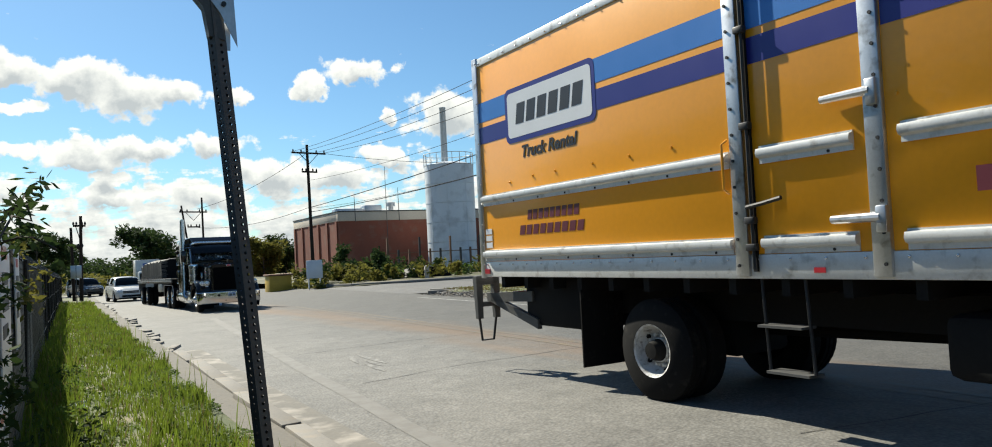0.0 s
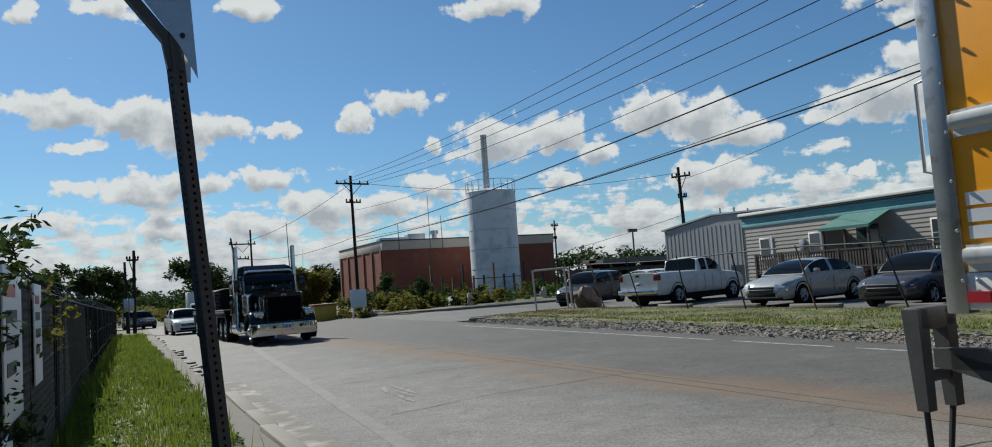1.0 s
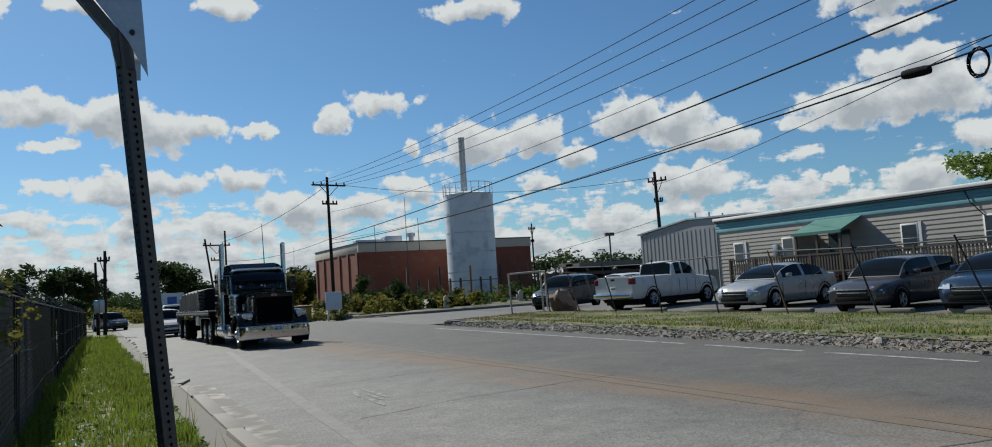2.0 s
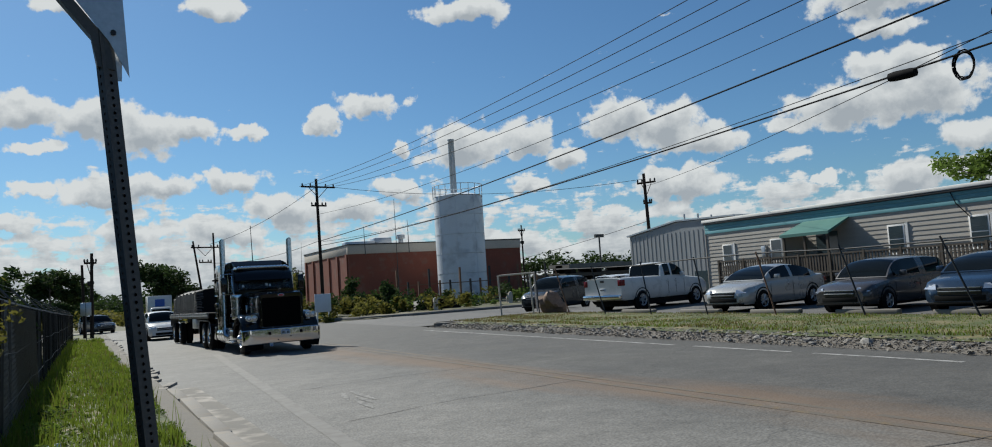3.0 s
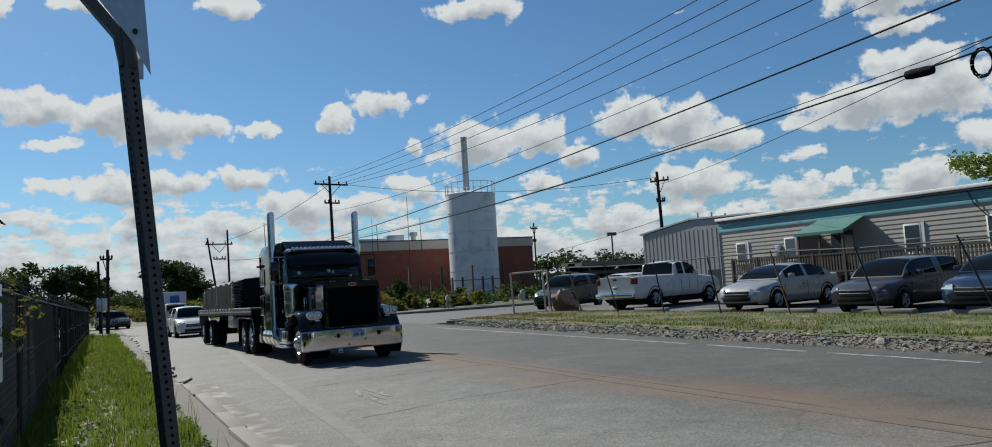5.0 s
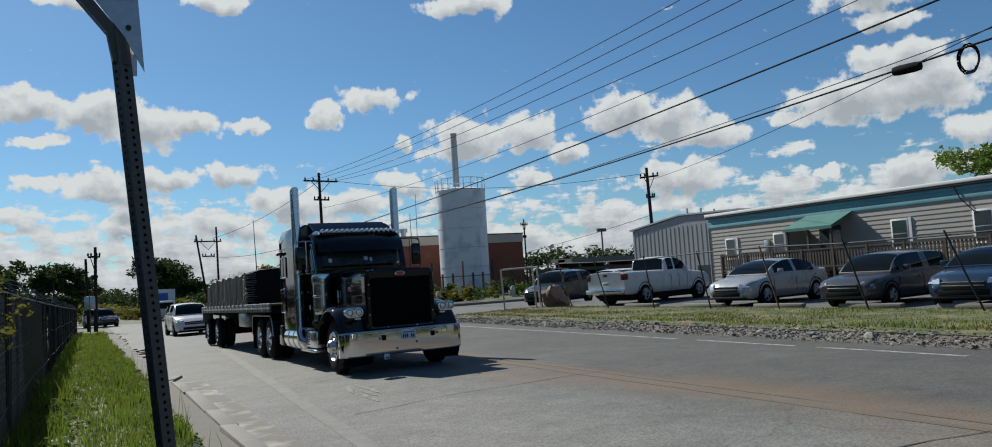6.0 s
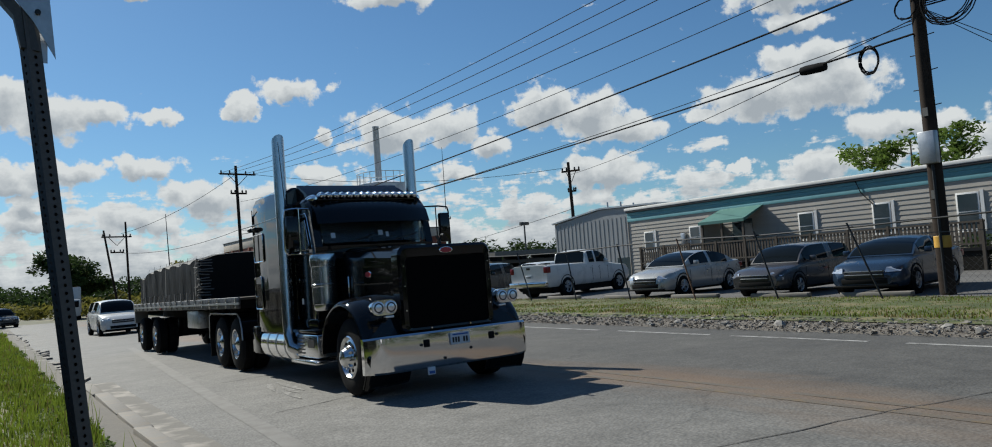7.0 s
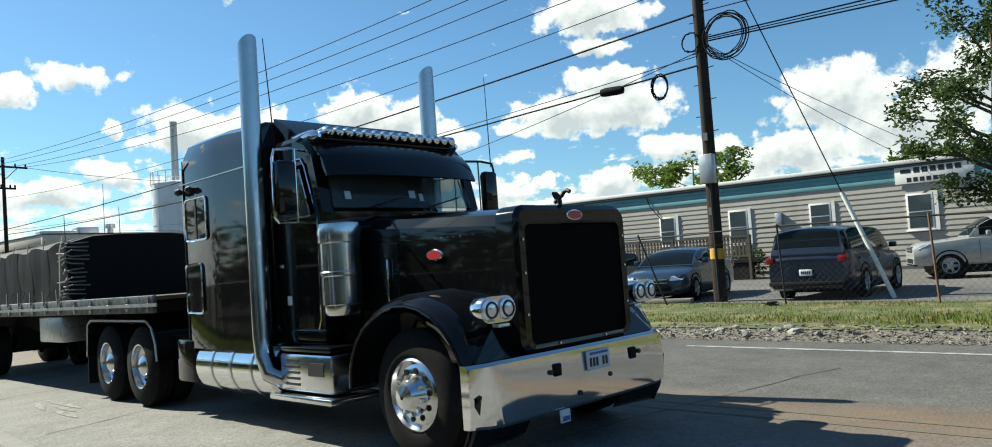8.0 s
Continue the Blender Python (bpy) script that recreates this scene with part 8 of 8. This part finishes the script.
def weeds():
    rng = random.Random(51)
    # crumpled litter in the grass
    bm = bmesh.new()
    bmesh.ops.create_icosphere(bm, subdivisions=2, radius=0.11)
    for q in bm.verts:
        q.co *= 1 + 0.5 * noise.noise(q.co * 14)
        q.co.z *= 0.5
    lit = solid("plastic_bag", bm, M_WHITE, "crumpled white plastic bag in the grass", "litter", smooth=None)
    lit.matrix_basis = pose(*fall(-0.26, 9.2, 0.20))
    # broad-leaved weeds along the foot of the fence
    for i in range(9):
        y = 3.2 + i * 1.25 + rng.uniform(-0.4, 0.4)
        bm = bmesh.new()
        cs = [(*fall(-0.52 + rng.uniform(-0.12, 0.35), y + rng.uniform(-0.45, 0.45), rng.uniform(0.12, 0.42)), rng.uniform(0.08, 0.16)) for _ in range(7)]
        leaf_clumps(bm, cs, 26, 0.035, rng)
        solid("fence_weed", bm, M_LEAF if i % 3 else M_LEAF_DARK, "leafy weed at the foot of the fence", "plant", kind="stuff", smooth=None)
    # climbers on the near fence
    v = thing("fence_climber", "dark leafy climber grown over the fence", "plant")
    bm, st = bmesh.new(), bmesh.new()
    cs = []
    for i in range(34):
        y = 2.6 + 3.4 * rng.random()
        z = rng.uniform(0.2, 1.1) if rng.random() < 0.7 else rng.uniform(1.1, 1.6)
        cs.append((-0.70 + rng.uniform(-0.05, 0.05), y, z, rng.uniform(0.06, 0.17)))
    leaf_clumps(bm, cs, 34, 0.03, rng)
    for i in range(4):
        y = 3.3 + 1.1 * rng.random()
        p = Vector((-0.7, y, 1.6))
        run = [p]
        for k in range(5):
            run.append(run[-1] + Vector((rng.uniform(-0.02, 0.12), rng.uniform(-0.12, 0.2), rng.uniform(0.05, 0.2) - 0.03 * k)))
        bm_path(st, run, 0.006, 4)
        leaf_clumps(bm, [(*q, 0.09) for q in run[1:]], 9, 0.032, rng)
    part("leaves", bm, M_LEAF_DARK, v, "", None)
    tagged(part("stem", st, M_BARK, v), kind="stuff")
    for y0, n in ((7.6, 10),):
        bm = bmesh.new()
        leaf_clumps(bm, [(*fall(-0.62 + rng.uniform(-.1, .1), y0 + rng.uniform(-1.2, 1.2), rng.uniform(1.3, 2.0)), 0.13) for _ in range(n // 2)], 26, 0.035, rng)
        solid("fence_weed", bm, M_LEAF_OLIVE, "yellowing creeper on the fence top", "plant", kind="stuff", smooth=None)
    # weeds in front of the works
    for nm, lf, n, x0, x1, y0, y1, h, lab in (("weed_thicket", M_LEAF_OLIVE, 90, 13.5, 25, 46, 56, 1.3, "rank yellowing weeds on the waste ground"), ("bramble_thicket", M_LEAF_DARK, 70, 14, 30, 48, 58, 1.5, "dark brambles on the waste ground"), ("weed_thicket", M_LEAF, 60, 18, 38, 50, 57, 1.0, "green weeds before the tank yard")):
        bm = bmesh.new()
        leaf_clumps(bm, [(rng.uniform(x0, x1), rng.uniform(y0, y1), -0.3 + rng.random() * h, rng.uniform(0.3, 0.65)) for _ in range(n)], 60, 0.16, rng)
        solid(nm, bm, lf, lab, "weeds", kind="stuff", smooth=None)
    tree(-2.1, 17.5, -0.2, 2.9, 1.0, M_LEAF_DARK, 77, "dark leafy shrub growing behind the slatted fence", per=60, size=0.07, limbs=10, clump=0.35, trunk_share=0.3, name="shrub")
    for x, y, s in ((16.9, 52, 1.5), (19.2, 51, 1.3)):
        t = tree(x, y, -0.4, 2.9 * s / 1.3, 0.9, M_LEAF_DARK, int(x * 10), "thin dark shrub on the waste ground", per=40, size=0.12, limbs=6, clump=0.4, trunk_share=0.3, name="shrub")
    bm = bmesh.new()
    leaf_clumps(bm, [(30.4 + rng.uniform(-.4, .4), y + rng.uniform(-.5, .5), LOT_Z + rng.uniform(0.3, 1.1), 0.5) for y in (15.2, 15.2, 15.3, 15.0, 14.9, 15.4)], 200, 0.07, rng)
    solid("shrub", bm, M_LEAF_OLIVE, "round yellow-green shrub against the office wall", "shrub", smooth=None)
    bm = bmesh.new()
    leaf_clumps(bm, [(30.5 + rng.uniform(-.4, .4), y + rng.uniform(-.7, .7), LOT_Z + rng.uniform(0.2, 0.9), 0.5) for y in (13.2, 13.2, 13.0, 12.8, 13.4, 12.6)], 200, 0.07, rng)
    solid("shrub", bm, M_LEAF_DARK, "dark clipped shrub against the office wall", "shrub", smooth=None)
    # pale site sign, yellow bin, stacked trailers and a heap in the yard
    s = thing("site_sign", "blank pale site sign on two short posts", "sign")
    part("board", box_bm(13.1, 14.15, 48.0, 48.05, 0.45, 1.6, 0.01), M_PLATE, s)
    for x in (13.25, 14.0):
        part("post", box_bm(x - 0.04, x + 0.04, 48.05, 48.12, -0.5, 1.5), M_WHITE, s)
    b = thing("yellow_skip", "faded yellow skip half hidden in weeds", "skip")
    part("body", box_bm(11.7, 13.2, 52, 53.4, -0.6, 0.7, 0.06), mat("skip_yellow", (0.42, 0.28, 0.03), 0.6, var=0.2), b)
    part("rim", box_bm(11.62, 13.28, 51.92, 53.48, 0.66, 0.78, 0.02), M_RUST, b)
    bm = bmesh.new()
    bm_prism(bm, [(20.5, -0.3), (24.3, -0.3), (24.1, 0.2), (23.0, 0.75), (21.2, 0.7), (20.6, 0.2)], "y", 49.5, 51.5)
    bmesh.ops.bevel(bm, geom=bm.edges[:], offset=0.12, segments=2, affect="EDGES")
    h = solid("covered_heap", bm, M_TARP, "low heap under a dark cover", "heap")
    for y, z0 in ((62.0, 0.6), (60.8, 0.5)):
        t = thing("yard_trailer", "long pale empty flatbed trailer in the yard", "trailer", group="yard trailers")
        part("deck", box_bm(41.0, 49.5, y, y + 2.4, z0 + 1.2, z0 + 1.5), M_DECK, t)
        part("deck", box_bm(41.4, 49.0, y, y + 2.4, z0 + 2.0, z0 + 2.35), M_STRAP, t)
        for x in (42, 45, 48.6):
            part("bogie", box_bm(x - 0.3, x + 0.3, y + 0.2, y + 2.2, -0.9, z0 + 2.0), M_BLACK_MATT, t)
    w = thing("yard_wall", "long low weathered wall of stacked panels", "wall")
    for i in range(14):
        part("panel", box_bm(52 + i * 3.0, 54.95 + i * 3.0, 84 - i * 1.2, 84.3 - i * 1.2, -0.9, 2.2), M_RUST if i % 3 else M_DECK, w)


weeds()


# ---------------------------------------------------------------- marks on the road
def road_marks():
    rng = random.Random(61)
    m_seam = mat("tar_seam", (0.04, 0.037, 0.034), 0.8, var=0.3)
    m_chalk = worn_paint("chalk_scuff", (0.28, 0.27, 0.25), ROAD_GREY, 0.46, 9)
    for y0, x0, x1, slope in ((4.1, 4.6, 9.6, -0.205), (9.4, 2.9, 7.0, 0.05), (13.0, 3.0, 6.4, -0.04), (17.5, 2.8, 11.2, 0.03), (23, 3, 11, 0.0)):
        bm = bmesh.new()
        n = int((x1 - x0) / 0.22)
        prev = None
        for i in range(n + 1):
            x = x0 + (x1 - x0) * i / n
            y = y0 + slope * (x - x0) + 0.10 * noise.noise((x * 1.3, y0, 0)) + 0.03 * noise.noise((x * 6, y0, 3))
            w = max(0.003, 0.008 + 0.008 * noise.noise((x * 2.2, y0, 7)))
            row = [bm.verts.new((x, y - w, 0.005)), bm.verts.new((x, y + w, 0.005))]
            if prev:
                bm.faces.new((prev[0], row[0], row[1], prev[1]))
            prev = row
        solid("road_crack", lay(bm), m_seam, "dark crack across the asphalt", "road crack", kind="structure")
    for x, y, ln, turn in ((3.54, 11.5, 0.9, -12), (3.75, 11.3, 1.3, -1), (3.49, 10.5, 1.0, -4), (3.63, 10.9, 0.8, -3)):
        bm = bmesh.new()
        prev = None
        for i in range(13):
            f = i / 12
            w = 0.04 * math.sin(math.pi * f) + 0.012
            c, s = math.cos(radians(turn)), math.sin(radians(turn))
            px_, py_ = x + s * ln * (f - 0.5), y - c * ln * (f - 0.5)
            row = [bm.verts.new((px_ - w * c, py_ - w * s, 0.006)), bm.verts.new((px_ + w * c, py_ + w * s, 0.006))]
            if prev:
                bm.faces.new((prev[0], row[0], row[1], prev[1]))
            prev = row
        solid("road_scuff", lay(bm), m_chalk, "pale chalky scuff on the asphalt", "road marking", kind="structure")


road_marks()


# ---------------------------------------------------------------- what moves
def glide(rows, t):
    """A smooth run through (time, value...) rows."""
    n = len(rows)
    i = max(j for j in range(n - 1) if rows[j][0] <= t or j == 0)
    a, b = rows[i], rows[i + 1]
    h = b[0] - a[0]
    u = min(max((t - a[0]) / h, 0.0), 1.0)
    out = []
    for k in range(1, len(a)):
        def slope(j):
            if j == 0:
                return (rows[1][k] - rows[0][k]) / (rows[1][0] - rows[0][0])
            if j == n - 1:
                return (rows[-1][k] - rows[-2][k]) / (rows[-1][0] - rows[-2][0])
            return (rows[j + 1][k] - rows[j - 1][k]) / (rows[j + 1][0] - rows[j - 1][0])
        m0, m1 = slope(i) * h, slope(i + 1) * h
        out.append((2 * u ** 3 - 3 * u ** 2 + 1) * a[k] + (u ** 3 - 2 * u ** 2 + u) * m0 + (3 * u ** 2 - 2 * u ** 3) * b[k] + (u ** 3 - u ** 2) * m1)
    return out


# time, x, y on the level plan, turn, turn of the trailer
SEMI_ROWS = [(0, 4.56, 27.6, 2.6, 2.4), (0.5, 4.57, 26.65, 2.6, 2.1), (1, 4.60, 25.75, 2.6, 1.7), (2, 4.86, 24.4, 2.3, 0.9), (3.5, 4.96, 21.2, 1.6, 1.1), (4.5, 4.93, 18.45, 1.5, 0.9),
             (6, 5.0, 13.65, 0.3, 0.5), (6.5, 5.02, 11.5, -0.2, 0.3), (7, 5.0, 9.33, -0.6, 0.0), (7.5, 4.95, 6.94, -1.5, -0.3), (8, 5.15, 4.48, -3.2, -1.6)]
KINGPIN = Vector((0, 6.2, 0))
BOX_ROWS = [(0, 5.74, 9.02, 0.5), (0.5, 5.53, 6.08, 2.0), (1.0, 5.2, 2.72, 2.4), (2.0, 5.0, -3.9, 1.5), (4.0, 5.0, -17.5, 0), (8.0, 5.0, -45.2, 0)]
SUV_ROWS = [(0, 2.5, 43.4, 6), (1, 2.7, 41.0, 5), (2, 3.0, 39.3, 4), (3.5, 3.4, 38.2, 3), (4.5, 3.55, 37.0, 3), (6, 3.9, 34.9, 2), (6.5, 4.05, 34.2, 2), (7, 4.4, 33.5, 2), (7.5, 4.8, 32.7, 2), (8, 4.9, 31.5, 1)]


def on_road(x, y, turn):
    """A pose on the falling road, nose towards -y."""
    p, q = Vector(fall(x, y)), Vector(fall(x, y + 6.0))
    d = q - p
    return pose(*p, math.degrees(math.atan2(d.z, d.y)), 0, turn)


def towed(x, y, turn, swing):
    """The trailer swings about the kingpin of its tractor."""
    m = on_road(x, y, turn)
    return m @ Matrix.Translation(KINGPIN) @ pose(0, 0, 0, 0, 0, swing - turn) @ Matrix.Translation(-KINGPIN)


def drive(ob, rows, wheels, level=False, steps=81):
    times = [8.0 * i / (steps - 1) for i in range(steps)]
    full = [(t, *glide(rows, t)) for t in times]
    at = [r[:4] for r in full]
    if len(full[0]) == 5:
        walk(ob, [(t, towed(*r)) for t, *r in full])
    else:
        walk(ob, [(t, pose(x, y, 0.025, 0, 0, w) if level else on_road(x, y, w)) for t, x, y, w in at])
    start = fall(at[0][1], at[0][2])[1]
    for wh, r in wheels:
        p = wh.matrix_basis.translation.copy()
        walk(wh, [(t, pose(p.x, p.y, p.z, math.degrees((start - fall(x, y)[1]) / r))) for t, x, y, w in at])


def motions():
    drive(TRACTOR, [r[:4] for r in SEMI_ROWS], TRACTOR_WHEELS)
    drive(TRAILER, SEMI_ROWS, TRAILER_WHEELS)
    drive(LOAD, SEMI_ROWS, [])
    drive(BOX_TRUCK, BOX_ROWS, BOX_WHEELS, True)
    drive(WHITE_SUV, SUV_ROWS, SUV_WHEELS)


motions()
